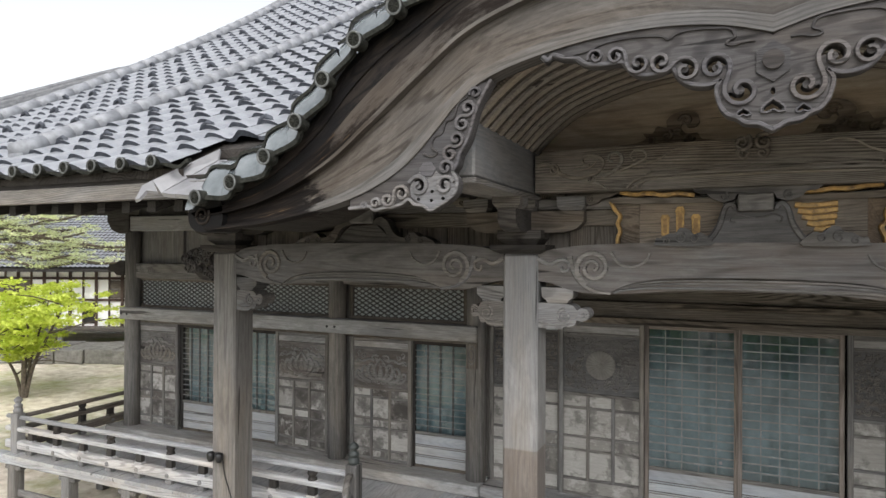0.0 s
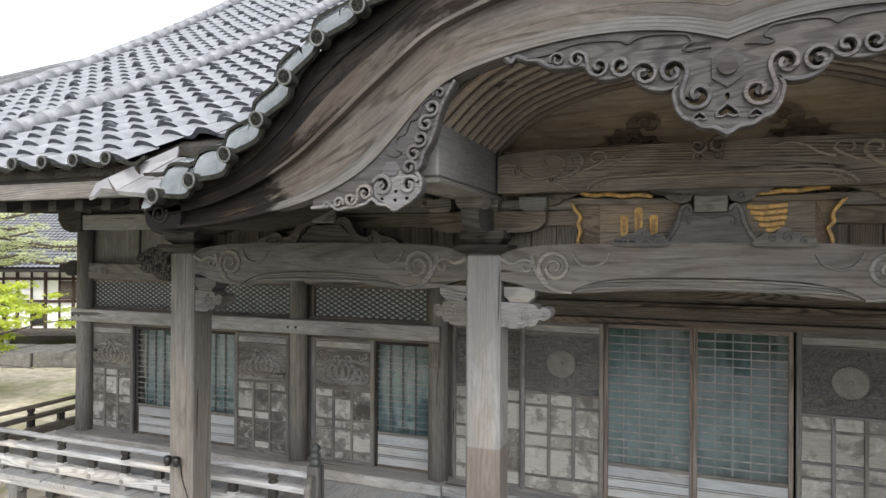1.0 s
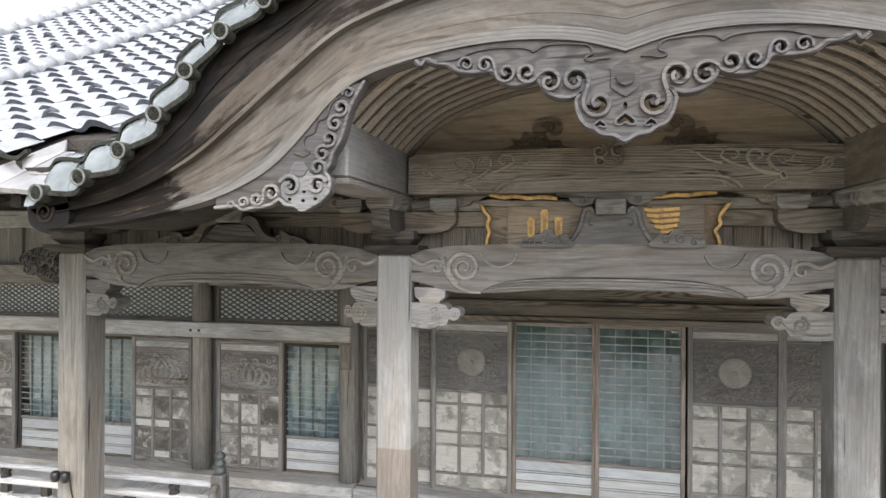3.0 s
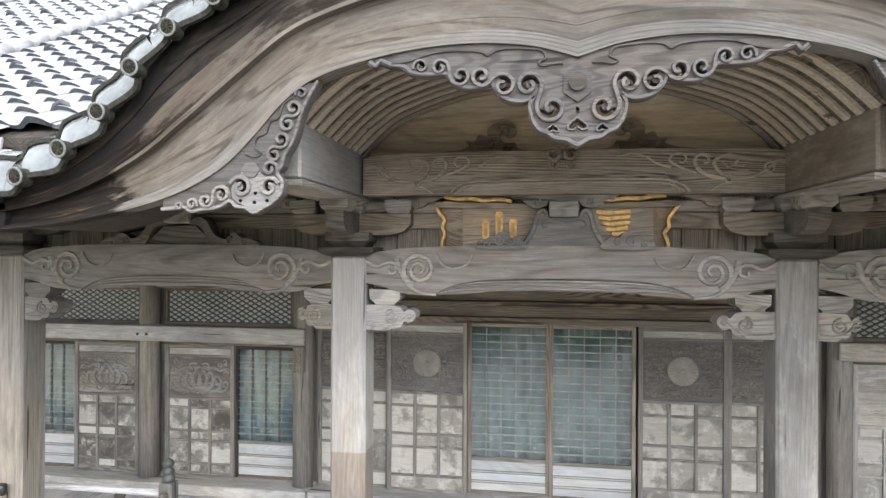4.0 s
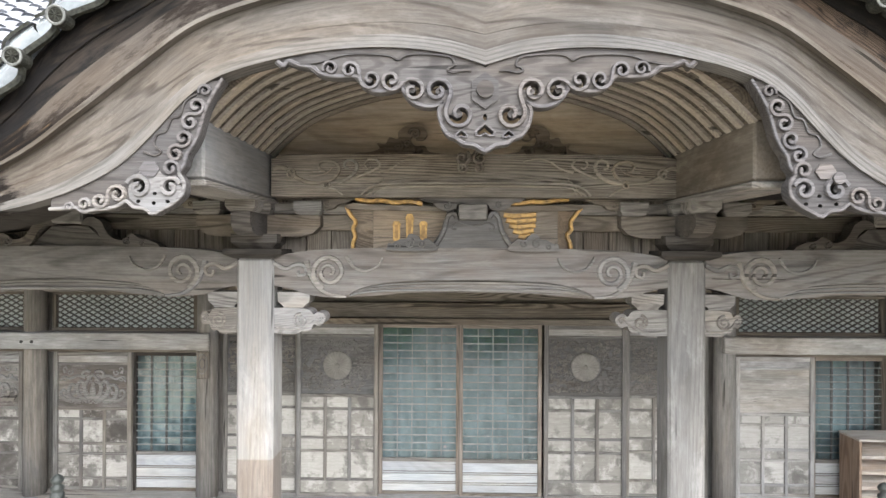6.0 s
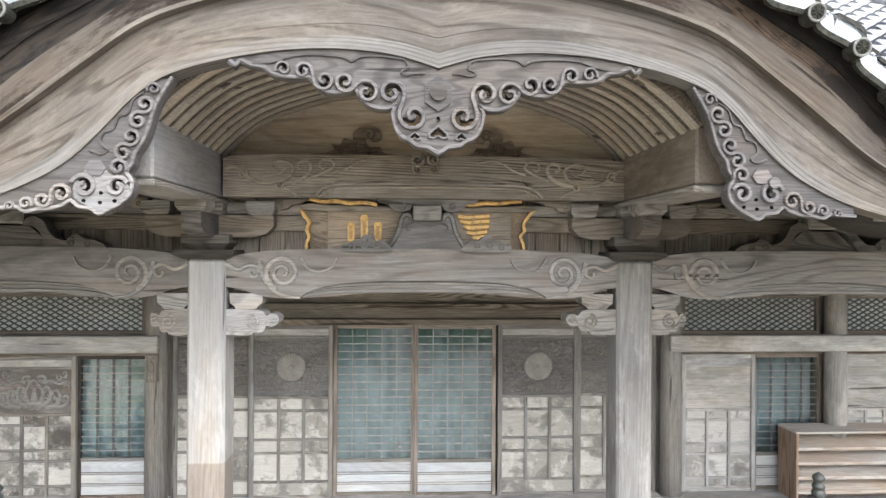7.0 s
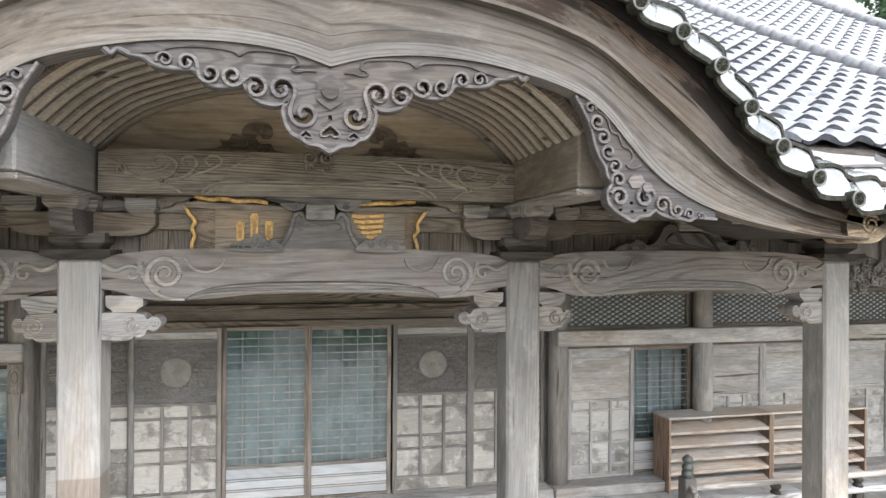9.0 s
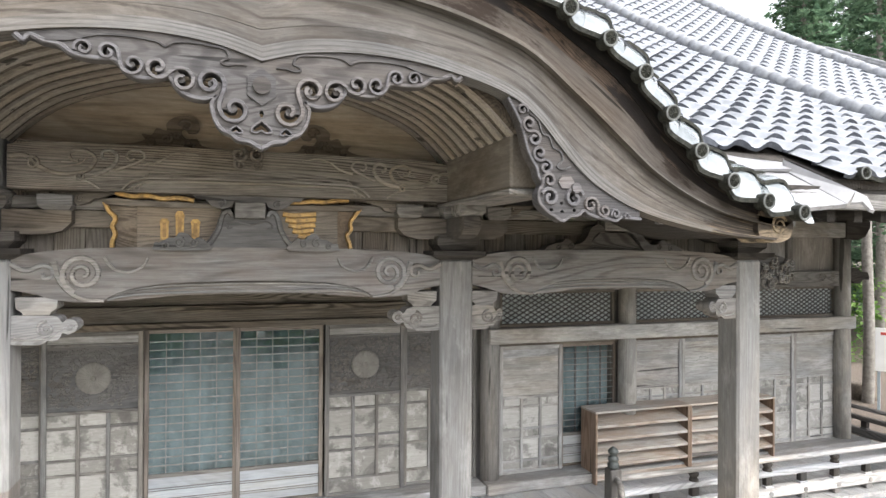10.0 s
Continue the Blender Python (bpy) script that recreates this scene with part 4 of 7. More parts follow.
def door_panel(x0, x1, z0, z1, style, y, label, seed, wood_key="grey"):
    """A boarded sliding door: a carved upper board over a grid of small board squares."""
    w, h = x1 - x0, z1 - z0
    t = thing("carved_door", ((x0 + x1) / 2, y, z0), label, "door", "boarded doors")
    a, c = -w / 2, w / 2
    st = 0.05
    fz, fx = W[wood_key + "_z"], W[wood_key + "_x"]
    for p in (a, c - st):
        part("stile", box(p, p + st, -0.032, 0.02, 0, h, 0.005), fz, t)
    crest = style in ("crest", "leaf")
    split = h * (0.59 if crest else 0.605)
    top = h - 0.05
    part("top_rail", box(a + st, c - st, -0.03, 0.02, top, h, 0.004), fx, t)
    strip = top - 0.1
    part("top_board", box(a + st, c - st, -0.012, 0.015, strip + 0.025, top), W["wall_x"], t, "paler bare strip at the top")
    part("rail", box(a + st, c - st, -0.026, 0.02, strip, strip + 0.025, 0.003), fx, t)
    board = part("carved_board", box(a + st, c - st, -0.008, 0.015, split, strip), W["slate_x"] if crest else (W["floral_bed"] if style == "floral" else fx), t)
    mid = (split + strip) / 2
    bm = bmesh.new()
    if style == "floral":
        relief_flower(bm, 0, mid - 0.02, w * 1.0, -0.012)
        r = random.Random(seed)
        for _ in range(20):
            cx, cz = r.uniform(0.03, c - st - 0.04), r.uniform(split + 0.04, strip - 0.04)
            pts = spiral(cx, cz, r.uniform(0.02, 0.045), r.uniform(0.6, 1.1), r.uniform(0, 6.3), 0, 1, 9)
            for k in (-1, 1):
                band(bm, [(k * p[0], p[2]) for p in pts], 0.02, -0.008, r.uniform(0.004, 0.008), 0.6)
    elif style == "plain":
        r = random.Random(seed)
        for _ in range(7):
            zz = r.uniform(split + 0.05, strip - 0.05)
            xx = r.uniform(a + 0.12, c - 0.2)
            tube(bm, [(xx, -0.006, zz), (xx + 0.05, -0.008, zz + 0.012), (xx + r.uniform(0.1, 0.16), -0.006, zz)], 0.006, 5, 0.4, 0.6)
    else:
        relief_arabesque(bm, a + st, c - st, split + 0.02, strip - 0.01, -0.009, seed, (0, mid, 0.19) if style == "crest" else None)
    part("relief", bm, W["relief"] if crest else W["floral"] if style == "floral" else W["pale_x"], board, "low carved relief")
    if style == "crest":
        part("rosette", rosette(0, -0.022, mid, 0.168), M["rosette"], board, "round sixteen-petalled rosette", True)
    # grid of squares below
    part("rail", box(a + st, c - st, -0.028, 0.02, split - 0.035, split, 0.004), fx, t)
    rows = (0.115, 0.28, 0.115, 0.28) if crest else (0.09, 0.255, 0.09, 0.255, 0.085)
    bot = 0.17 if crest else 0.03
    tot = split - 0.035 - bot
    k = (tot - 0.03 * len(rows)) / sum(rows)
    zc = split - 0.035
    cols = [a + st + (w - 2 * st) * i / 3 for i in range(4)]
    for i in (1, 2):
        part("muntin", box(cols[i] - 0.018, cols[i] + 0.018, -0.024, 0.015, bot, split - 0.035, 0.003), fz, t)
    for j, rh in enumerate(rows):
        zt = zc
        zb = zc - rh * k
        for i in range(3):
            l0 = cols[i] + (0.018 if i else 0.0)
            r0 = cols[i + 1] - (0.018 if i < 2 else 0.0)
            part("board_square", box(l0, r0, -0.004, 0.012, zb, zt), M[{"floral": "patch_brown", "plain": "patch_pale"}.get(style, "patch")], t)
        zc = zb - 0.03
        part("crossbar", box(a + st, c - st, -0.021, 0.014, zc, zb, 0.003), fx, t)
    part("bottom_rail", box(a + st, c - st, -0.026, 0.018, 0.0, bot if not crest else 0.03, 0.004), fx, t)
    if crest:
        part("bottom_board", box(a + st, c - st, -0.006, 0.014, 0.03, bot), M["patch"], t, "pale bare bottom board")
    return t


def glass_door(x0, x1, z0, z1, y, kick, label, ncol=5, nrow=17, frame_key="door"):
    """A glazed sliding door with thin bars, a white boarded foot and a curtain hung behind it."""
    w, h = x1 - x0, z1 - z0
    t = thing("glazed_door", ((x0 + x1) / 2, y, z0), label, "door", "glazed doors")
    a, c, st = -w / 2, w / 2, 0.045
    for p in (a, c - st):
        part("stile", box(p, p + st, -0.03, 0.02, 0, h, 0.004), W[frame_key + "_z"], t)
    part("top_rail", box(a + st, c - st, -0.028, 0.018, h - 0.05, h, 0.004), W[frame_key + "_x"], t)
    part("lock_rail", box(a + st, c - st, -0.028, 0.018, kick, kick + 0.04, 0.004), W["grey_x"], t)
    part("bottom_rail", box(a + st, c - st, -0.026, 0.018, 0, 0.03, 0.004), W["brown_x"], t)
    nb = 3
    for i in range(nb):
        q, e = 0.03 + (kick - 0.03) * i / nb, 0.03 + (kick - 0.03) * (i + 1) / nb
        part("kick_board", box(a + st, c - st, -0.012, 0.01, q + 0.004, e - (0.03 if i < nb - 1 else 0.004), 0.003), M["white_board"], t, "white painted board")
        if i < nb - 1:
            part("kick_strip", box(a + st, c - st, -0.014, 0.01, e - 0.02, e - 0.006, 0.002), M["white_board"], t, "white painted strip")
    part("kick_back", box(a + st, c - st, -0.002, 0.014, 0.03, kick), W["brown_x"], t)
    g0, g1 = kick + 0.04, h - 0.05
    pw, ph = (w - 2 * st) / ncol, (g1 - g0) / nrow
    me = bpy.data.meshes.new("pane")
    bm = box(-pw / 2 + 0.001, pw / 2 - 0.001, -0.002, 0.002, -ph / 2 + 0.001, ph / 2 - 0.001)
    bmesh.ops.recalc_face_normals(bm, faces=bm.faces[:])
    bm.to_mesh(me)
    bm.free()
    me.materials.append(M["glass"])
    r = random.Random(int(x0 * 100))
    for i in range(ncol):
        for j in range(nrow):
            o = new("pane", me)
            o.parent = t
            o.location = (a + st + pw * (i + 0.5), -0.002, g0 + ph * (j + 0.5))
            o.rotation_euler = (r.gauss(0, 0.007), 0, r.gauss(0, 0.007))
            o.visible_shadow = False
    for i in range(1, ncol):
        x = a + st + pw * i
        e = 0.011 if nrow == 14 else 0.005
        part("upright_bar", box(x - e, x + e, -0.019, -0.005, g0, g1), M["bar_dark" if nrow == 14 else "bar"], t)
    for j in range(1, nrow):
        z = g0 + ph * j
        e = 0.0045 if nrow == 14 else 0.0065
        part("cross_bar", box(a + st, c - st, -0.02, -0.0052, z - e, z + e), M["bar"], t)
    return t


def curtain(x0, x1, z0, z1, y, seed, label):
    """Hanging cloth with soft uneven folds."""
    r = random.Random(seed)
    bm = bmesh.new()
    n = int((x1 - x0) * 60)
    ph = [r.uniform(0, 6.3) for _ in range(4)]
    cols = []
    for i in range(n + 1):
        x = x0 + (x1 - x0) * i / n
        f = 0.5 * math.sin(x * 21 + ph[0]) + 0.35 * math.sin(x * 37 + ph[1]) + 0.3 * math.sin(x * 9 + ph[2])
        cols.append([bm.verts.new((x + 0.01 * math.sin(x * 30 + ph[3]) * (1 - k), y + 0.055 * f * (0.5 + 0.5 * k), z1 + (z0 - z1) * k)) for k in (0, 0.5, 1)])
    for p, q in zip(cols, cols[1:]):
        for k in (0, 1):
            bm.faces.new((p[k], q[k], q[k + 1], p[k + 1]))
    o = link_mesh("curtain", bm, M["curtain"], True)
    so = o.modifiers.new("cloth", "SOLIDIFY")
    so.thickness = 0.004
    return tagged(o, label, "curtain", "door curtains")


LB, LT = 1.13, 2.765
FL = "weathered boarded door with a carved flower panel and stained board squares"
door_panel(-8.82, -7.94, LB, LT, "floral", -0.03, FL, 1, "grey")
glass_door(-7.94, -7.02, LB, LT, 0.03, 0.42, "glazed sliding door with white foot boards and a teal curtain", 5, 14, "dark")
glass_door(-7.02, -6.06, LB, LT, 0.03, 0.42, "glazed sliding door with white foot boards and a teal curtain", 5, 14, "dark")
door_panel(-6.06, -5.16, LB, LT, "floral", -0.03, FL, 2, "grey")
door_panel(-4.80, -3.88, LB, LT, "floral", -0.03, FL, 3, "grey")
glass_door(-3.90, -3.10, LB, LT, 0.03, 0.42, "glazed sliding door with white foot boards and a dark teal curtain", 4, 14, "dark")
PL = "weathered boarded door with a worn plain panel above pale board squares"
door_panel(3.12, 4.02, LB, LT, "plain", -0.03, PL, 4, "wall")
glass_door(4.02, 4.87, LB, LT, 0.03, 0.40, "glazed sliding door half behind the shoe rack", 4, 14)
door_panel(5.12, 5.92, LB, LT, "plain", -0.03, PL, 5, "wall")
door_panel(5.92, 6.95, LB, LT, "plain", -0.03, PL, 6, "wall")
door_panel(6.95, 7.96, LB, LT, "plain", -0.03, PL, 7, "wall")
door_panel(7.96, 8.84, LB, LT, "plain", -0.03, PL, 8, "wall")
CB, CT = 1.12, 3.115
LF = "weathered boarded door with carved foliage above pale board squares"
CR = "weathered boarded door with a round carved rosette above pale board squares"
door_panel(-2.83, -1.93, CB, CT, "leaf", 0.03, LF, 9)
door_panel(-1.95, -1.0, CB, CT, "crest", -0.03, CR, 10)
EG = "glazed entrance sliding door with thin bars and white foot boards"
glass_door(-1.0, -0.05, CB, CT, 0.04, 0.38, EG)
glass_door(-0.06, 0.90, CB, CT, 0.0, 0.38, EG)
door_panel(0.92, 1.87, CB, CT, "crest", -0.03, CR, 11)
door_panel(1.87, 2.83, CB, CT, "leaf", 0.03, LF, 12)
for i, (x0, x1, z1) in enumerate(((-7.9, -7.05, 2.76), (-7.0, -6.1, 2.76), (-3.92, -3.05, 2.76), (4.0, 4.9, 2.76), (-0.98, -0.07, 3.1), (-0.03, 0.88, 3.1))):
    curtain(x0, x1, LB + 0.02, z1, 0.12, i, "teal cloth curtain hanging in folds behind the glazed door")
slip = link_mesh("paper_slip", box(-0.24, -0.205, -0.001, 0.001, 1.655, 1.69), M["lead"])
slip.location = (0, 0.03, 0)
tagged(slip, "small white paper slip stuck on the entrance glass", "sticker")
# carved ear under the lintel's end
t = thing("carved_ear", (-2.975, -0.235, 2.5), "small brown carved ear under the lintel beam's end", "bracket")
part("block", box(-0.07, 0.07, -0.02, 0.03, 0.0, 0.31, 0.012), W["brown_z"], t)
for r0, w0 in ((0.055, 0.016), (0.03, 0.012)):
    part("oval", band(bmesh.new(), [(r0 * math.cos(a), 0.17 + 2.0 * r0 * math.sin(a)) for a in (2 * math.pi * k / 20 for k in range(21))], w0, -0.02, 0.01), W["grey_z"], t)
# ---- carved pendants of the gable ----
def volute(cx, cz, R, a0, hand, turn=1.05, n=18):
    """A scroll that winds in: the line of its band, and the slot cut along its inner side."""
    path, out, inn = [], [], []
    for i in range(n + 1):
        f = i / n
        a, r = a0 + hand * f * turn * 2 * math.pi, R * (1 - 0.74 * f)
        path.append((cx + r * math.cos(a), cz + r * math.sin(a)))
        if 0.02 <= f <= 0.72:
            wd = R * (0.03 + 0.4 * math.sin(math.pi * ((f - 0.02) / 0.7) ** 0.7))
            for rr, lst in ((r - 0.17 * R, out), (r - 0.18 * R - wd, inn)):
                lst.append((cx + rr * math.cos(a), cz + rr * math.sin(a)))
    return path, out + inn[::-1]


def scroll_run(scrolls, pairs):
    """Scrolls whose bands run into one another as S curves where paired; gives the band lines and the cut slots."""
    begin = {}
    for i, j, h in pairs:
        (ax, az, ar), (bx2, bz, br) = scrolls[i][:3], scrolls[j][:3]
        d, way = math.hypot(bx2 - ax, bz - az), math.atan2(bz - az, bx2 - ax)
        slip = math.acos(min(1.0, (ar + br) / d))
        begin[i], begin[j] = (way + h * slip, h), (way + math.pi + h * slip, h)
    made, slots = {}, []
    for i, (x, z, r, a, h) in enumerate(scrolls):
        a0, hd = begin.get(i, (radians(a), h))
        path, slot = volute(x, z, r, a0, hd, 1.2)
        made[i] = path
        slots.append(slot)
    lines, used = [], set()
    for i, j, h in pairs:
        lines.append((made[i][::-1] + made[j], (scrolls[i][2] + scrolls[j][2]) / 2))
        used |= {i, j}
    lines += [(made[i], scrolls[i][2]) for i in made if i not in used]
    return lines, slots


def heart(cx, cz, r):
    return [(cx + r * 1.1 * math.sin(a) ** 3, cz - r * (0.6 * math.cos(a) - 0.3 * math.cos(2 * a) - 0.1 * math.cos(3 * a))) for a in (2 * math.pi * k / 14 for k in range(14))]


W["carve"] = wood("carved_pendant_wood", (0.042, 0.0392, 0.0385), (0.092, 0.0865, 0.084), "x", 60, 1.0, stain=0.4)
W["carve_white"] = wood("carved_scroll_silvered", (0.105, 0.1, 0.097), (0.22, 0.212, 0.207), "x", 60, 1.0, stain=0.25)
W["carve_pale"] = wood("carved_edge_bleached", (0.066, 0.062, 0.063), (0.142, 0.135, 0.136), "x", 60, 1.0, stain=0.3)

GX = 0.035
pend = thing("gable_pendant", (GX, GABLE_Y - 0.018, 0), "weathered carved cloud-scroll pendant hanging from the gable peak", "pendant")
LOBES = (((1.21, 5.045), (1.175, 5.015), (1.145, 5.045), (1.08, 5.02), (1.01, 5.01), (0.97, 4.98), (0.92, 4.962), (0.84, 4.955), (0.76, 4.958), (0.735, 4.945)),
         ((0.735, 4.945), (0.70, 4.90), (0.64, 4.873), (0.57, 4.873), (0.50, 4.895), (0.475, 4.915)),
         ((0.475, 4.915), (0.48, 4.885), (0.455, 4.845), (0.42, 4.812), (0.37, 4.79), (0.30, 4.785), (0.24, 4.808)),
         ((0.24, 4.808), (0.266, 4.765), (0.262, 4.72), (0.245, 4.665), (0.21, 4.62), (0.165, 4.603), (0.13, 4.575), (0.065, 4.565), (0.03, 4.545), (0.0, 4.53)))
lobe_lines = [[tuple(v) for v in smooth_line(lb, 3)] for lb in LOBES]
lower = lobe_lines[0] + [q for lb in lobe_lines[1:] for q in lb[1:]]
upper = [(p.x, p.y - 0.012) for p in LOW if p.x < 1.2]
outline = upper[1:] + lower
outline = outline + [(-x, z) for x, z in reversed(lower[:-1])] + [(-x, z) for x, z in reversed(upper[1:])] + [(0, 5.02)]
# scrolls: centre, radius, start in degrees, way of turning; right half
SCR = ((0.142, 4.752, 0.086, 28, 1), (0.272, 4.884, 0.078, 215, -1), (0.412, 4.884, 0.072, -20, 1), (0.537, 4.945, 0.062, 215, -1),
       (0.655, 4.95, 0.06, -20, 1), (0.775, 5.0, 0.05, 215, -1), (0.885, 5.01, 0.046, -20, 1))
holes = [heart(0, 4.655, 0.04), [(0.012 * math.cos(a), 4.735 + 0.02 * math.sin(a)) for a in (2 * math.pi * k / 8 for k in range(8))]]
lines = {-1: [], 1: []}
for s in (-1, 1):
    run, cuts = scroll_run(SCR, ((0, 1, -1), (2, 3, 1), (4, 5, -1)))
    holes += [[(s * x, z) for x, z in q] for q in cuts]
    lines[s] = [([(s * x, z) for x, z in path], r) for path, r in run]
    holes.append(heart(s * 0.135, 4.635, 0.022))
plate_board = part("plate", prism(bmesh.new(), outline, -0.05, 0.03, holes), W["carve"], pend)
for s in (-1, 1):
    for lb in lobe_lines:
        part("raised_edge", band(bmesh.new(), [(s * x * 0.985, z + 0.012) for x, z in lb], 0.024, -0.05, 0.009), W["carve_pale"], plate_board, "bleached raised edge")
    for path, r in lines[s]:
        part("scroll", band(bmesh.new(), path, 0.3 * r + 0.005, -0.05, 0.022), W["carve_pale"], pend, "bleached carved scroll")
    part("heart_rim", band(bmesh.new(), heart(s * 0.135, 4.635, 0.032), 0.011, -0.05, 0.012), W["carve_pale"], plate_board)
    cusps = [(1.06, 5.035), (0.94, 5.05), (0.83, 5.085), (0.70, 5.095), (0.55, 5.085), (0.50, 5.06), (0.46, 5.085), (0.38, 5.095), (0.24, 5.085), (0.19, 5.07), (0.175, 5.03), (0.20, 5.02), (0.215, 5.0), (0.18, 4.99), (0.13, 5.0), (0.08, 5.0)]
    part("leaf_line", band(bmesh.new(), [(s * v.x, v.y) for v in smooth_line(cusps, 3)], 0.016, -0.05, 0.012), W["carve"], plate_board, "fine carved line")
part("heart_rim", band(bmesh.new(), heart(0, 4.655, 0.052), 0.014, -0.05, 0.014), W["carve_pale"], plate_board)
bm = bmesh.new()
prism(bm, [(0.088 * math.cos(a), 4.885 + 0.105 * math.sin(a)) for a in (math.pi / 6 + math.pi * k / 3 for k in range(6))], -0.062, -0.045)
boss_base = part("boss_plate", bm, W["carve"], pend, "six-sided boss plate")
bm = bmesh.new()
disc(bm, 0, -0.082, 4.89, 0.05, 0.03, 18)
part("boss", bm, W["carve"], boss_base, "round wooden peg end")

for s in (-1, 1):
    t = thing("side_pendant", (s * 1.9 + GX, GABLE_Y - 0.02, 4.2), "carved cloud pendant with a bleached lower lobe on the gable's curve" if s < 0 else "grey carved cloud pendant with a pale peg on the gable's curve", "pendant", "side pendants")
    inner = smooth_line([(1.50, 4.945), (1.59, 4.79), (1.635, 4.64), (1.665, 4.57), (1.705, 4.51), (1.72, 4.45), (1.75, 4.405), (1.72, 4.35), (1.73, 4.28), (1.785, 4.225), (1.84, 4.195), (1.90, 4.165), (1.945, 4.195), (2.01, 4.205), (2.055, 4.24),
                         (2.095, 4.215), (2.16, 4.195), (2.23, 4.19), (2.30, 4.175), (2.345, 4.20), (2.41, 4.195), (2.5, 4.19)], 3)
    edge = [(v.x, v.y) for v in inner]
    back = [(v.x, v.y - 0.005) for v in LOW if 1.56 < v.x < 2.5]
    to = lambda q: (s * (q[0] - 1.9), q[1] - 4.2)
    sc = ((1.655, 4.795, 0.043, 200, -1), (1.69, 4.70, 0.042, -20, 1), (1.73, 4.61, 0.044, 200, -1), (1.772, 4.52, 0.042, -20, 1), (1.80, 4.435, 0.042, 200, -1),
          (1.805, 4.325, 0.052, 160, -1), (1.985, 4.325, 0.06, 20, 1), (2.108, 4.285, 0.046, 200, -1), (2.21, 4.25, 0.038, -20, 1), (2.30, 4.228, 0.03, 200, -1), (2.385, 4.213, 0.02, -20, 1), (1.605, 4.88, 0.032, -20, 1))
    run, cuts = scroll_run([(x, z, r * 1.2, a, hd) for x, z, r, a, hd in sc], ((0, 1, -1), (2, 3, -1), (7, 8, 1)))
    hl = [[to(q) for q in slot] for slot in cuts]
    lines = [([to(q) for q in path], r, sum(q[1] for q in path) / len(path)) for path, r in run]
    for x, z in ((1.99, 4.245), (1.90, 4.235), (1.82, 4.245), (1.895, 4.29)):
        hl.append([to((x + 0.013 * math.cos(a), z + 0.011 * math.sin(a))) for a in (2 * math.pi * k / 8 for k in range(8))])
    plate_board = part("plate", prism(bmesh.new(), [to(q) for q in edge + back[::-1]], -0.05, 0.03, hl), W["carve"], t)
    cut = len(edge) * 6 // 21
    for seg, mt in ((edge[:cut * 1 + 1], W["carve_pale"]), (edge[cut:], W["carve_white"] if s < 0 else W["carve_pale"])):
        part("raised_edge", band(bmesh.new(), [to((x + 0.008, z + 0.008)) for x, z in seg], 0.022, -0.05, 0.009), mt, plate_board)
    for path, r, mid_z in lines:
        part("scroll", band(bmesh.new(), path, 0.34 * r + 0.007, -0.05, 0.02), W["carve_white"] if s < 0 and mid_z < 4.38 else W["carve_pale"], t)
    wavy = smooth_line([(1.66, 4.86), (1.72, 4.82), (1.75, 4.74), (1.8, 4.72), (1.83, 4.65), (1.88, 4.63), (1.9, 4.57), (1.86, 4.53), (1.9, 4.51), (1.96, 4.53)], 4)
    part("leaf_line", band(bmesh.new(), [to(v) for v in wavy], 0.014, -0.05, 0.01), W["carve"], plate_board, "fine carved line")
    if s < 0:
        lobe = smooth_line([(1.74, 4.33), (1.80, 4.38), (1.85, 4.40), (1.92, 4.47), (1.99, 4.41), (2.04, 4.36), (2.04, 4.26), (1.95, 4.21), (1.90, 4.18), (1.80, 4.225), (1.745, 4.28)], 2, True)
        hole2 = [q for q in hl if all(abs(p[0]) < 0.11 for p in q) and len(q) == 8]
        part("bleached_lobe", prism(bmesh.new(), [to(v) for v in lobe], -0.054, -0.046, hl[5:7] + hole2), W["carve_white"], t, "bleached lower lobe")
    else:
        bm = bmesh.new()
        disc(bm, 0.09, -0.085, 0.19, 0.034, 0.04, 14)
        part("boss", bm, W["carve_pale"], t, "pale round peg end")
    part("boss_plate", prism(bmesh.new(), [to((1.925 + 0.06 * math.cos(a), 4.43 + 0.05 * math.sin(a))) for a in (math.pi * k / 3 for k in range(6))], -0.062, -0.048), W["carve_pale"], t)
    # carved end of the bargeboard
    t = thing("bargeboard_end", (s * 3.72, GABLE_Y + 0.02, 4.16), "blackened rounded bargeboard end with a carved spiral" if s < 0 else "tan weathered rounded bargeboard end with a carved spiral", "bargeboard end", "bargeboard ends")
    bm = bmesh.new()
    prism(bm, [(s * v[0], v[1]) for v in smooth_line([(-0.12, -0.08), (0.05, -0.11), (0.17, -0.07), (0.2, 0.03), (0.15, 0.1), (0.02, 0.13), (-0.12, 0.12)], 3, True)], -0.07, 0.16)
    end_block = part("block", bm, W["char"] if s < 0 else W["tan_x"], t)
    bm = bmesh.new()
    tube(bm, spiral(s * 0.06, 0.02, 0.075, 1.8, 0.5, -0.072, s), 0.011, 6, 0.7)
    part("spiral", bm, W["char"] if s < 0 else W["tan_x"], end_block, "", True)


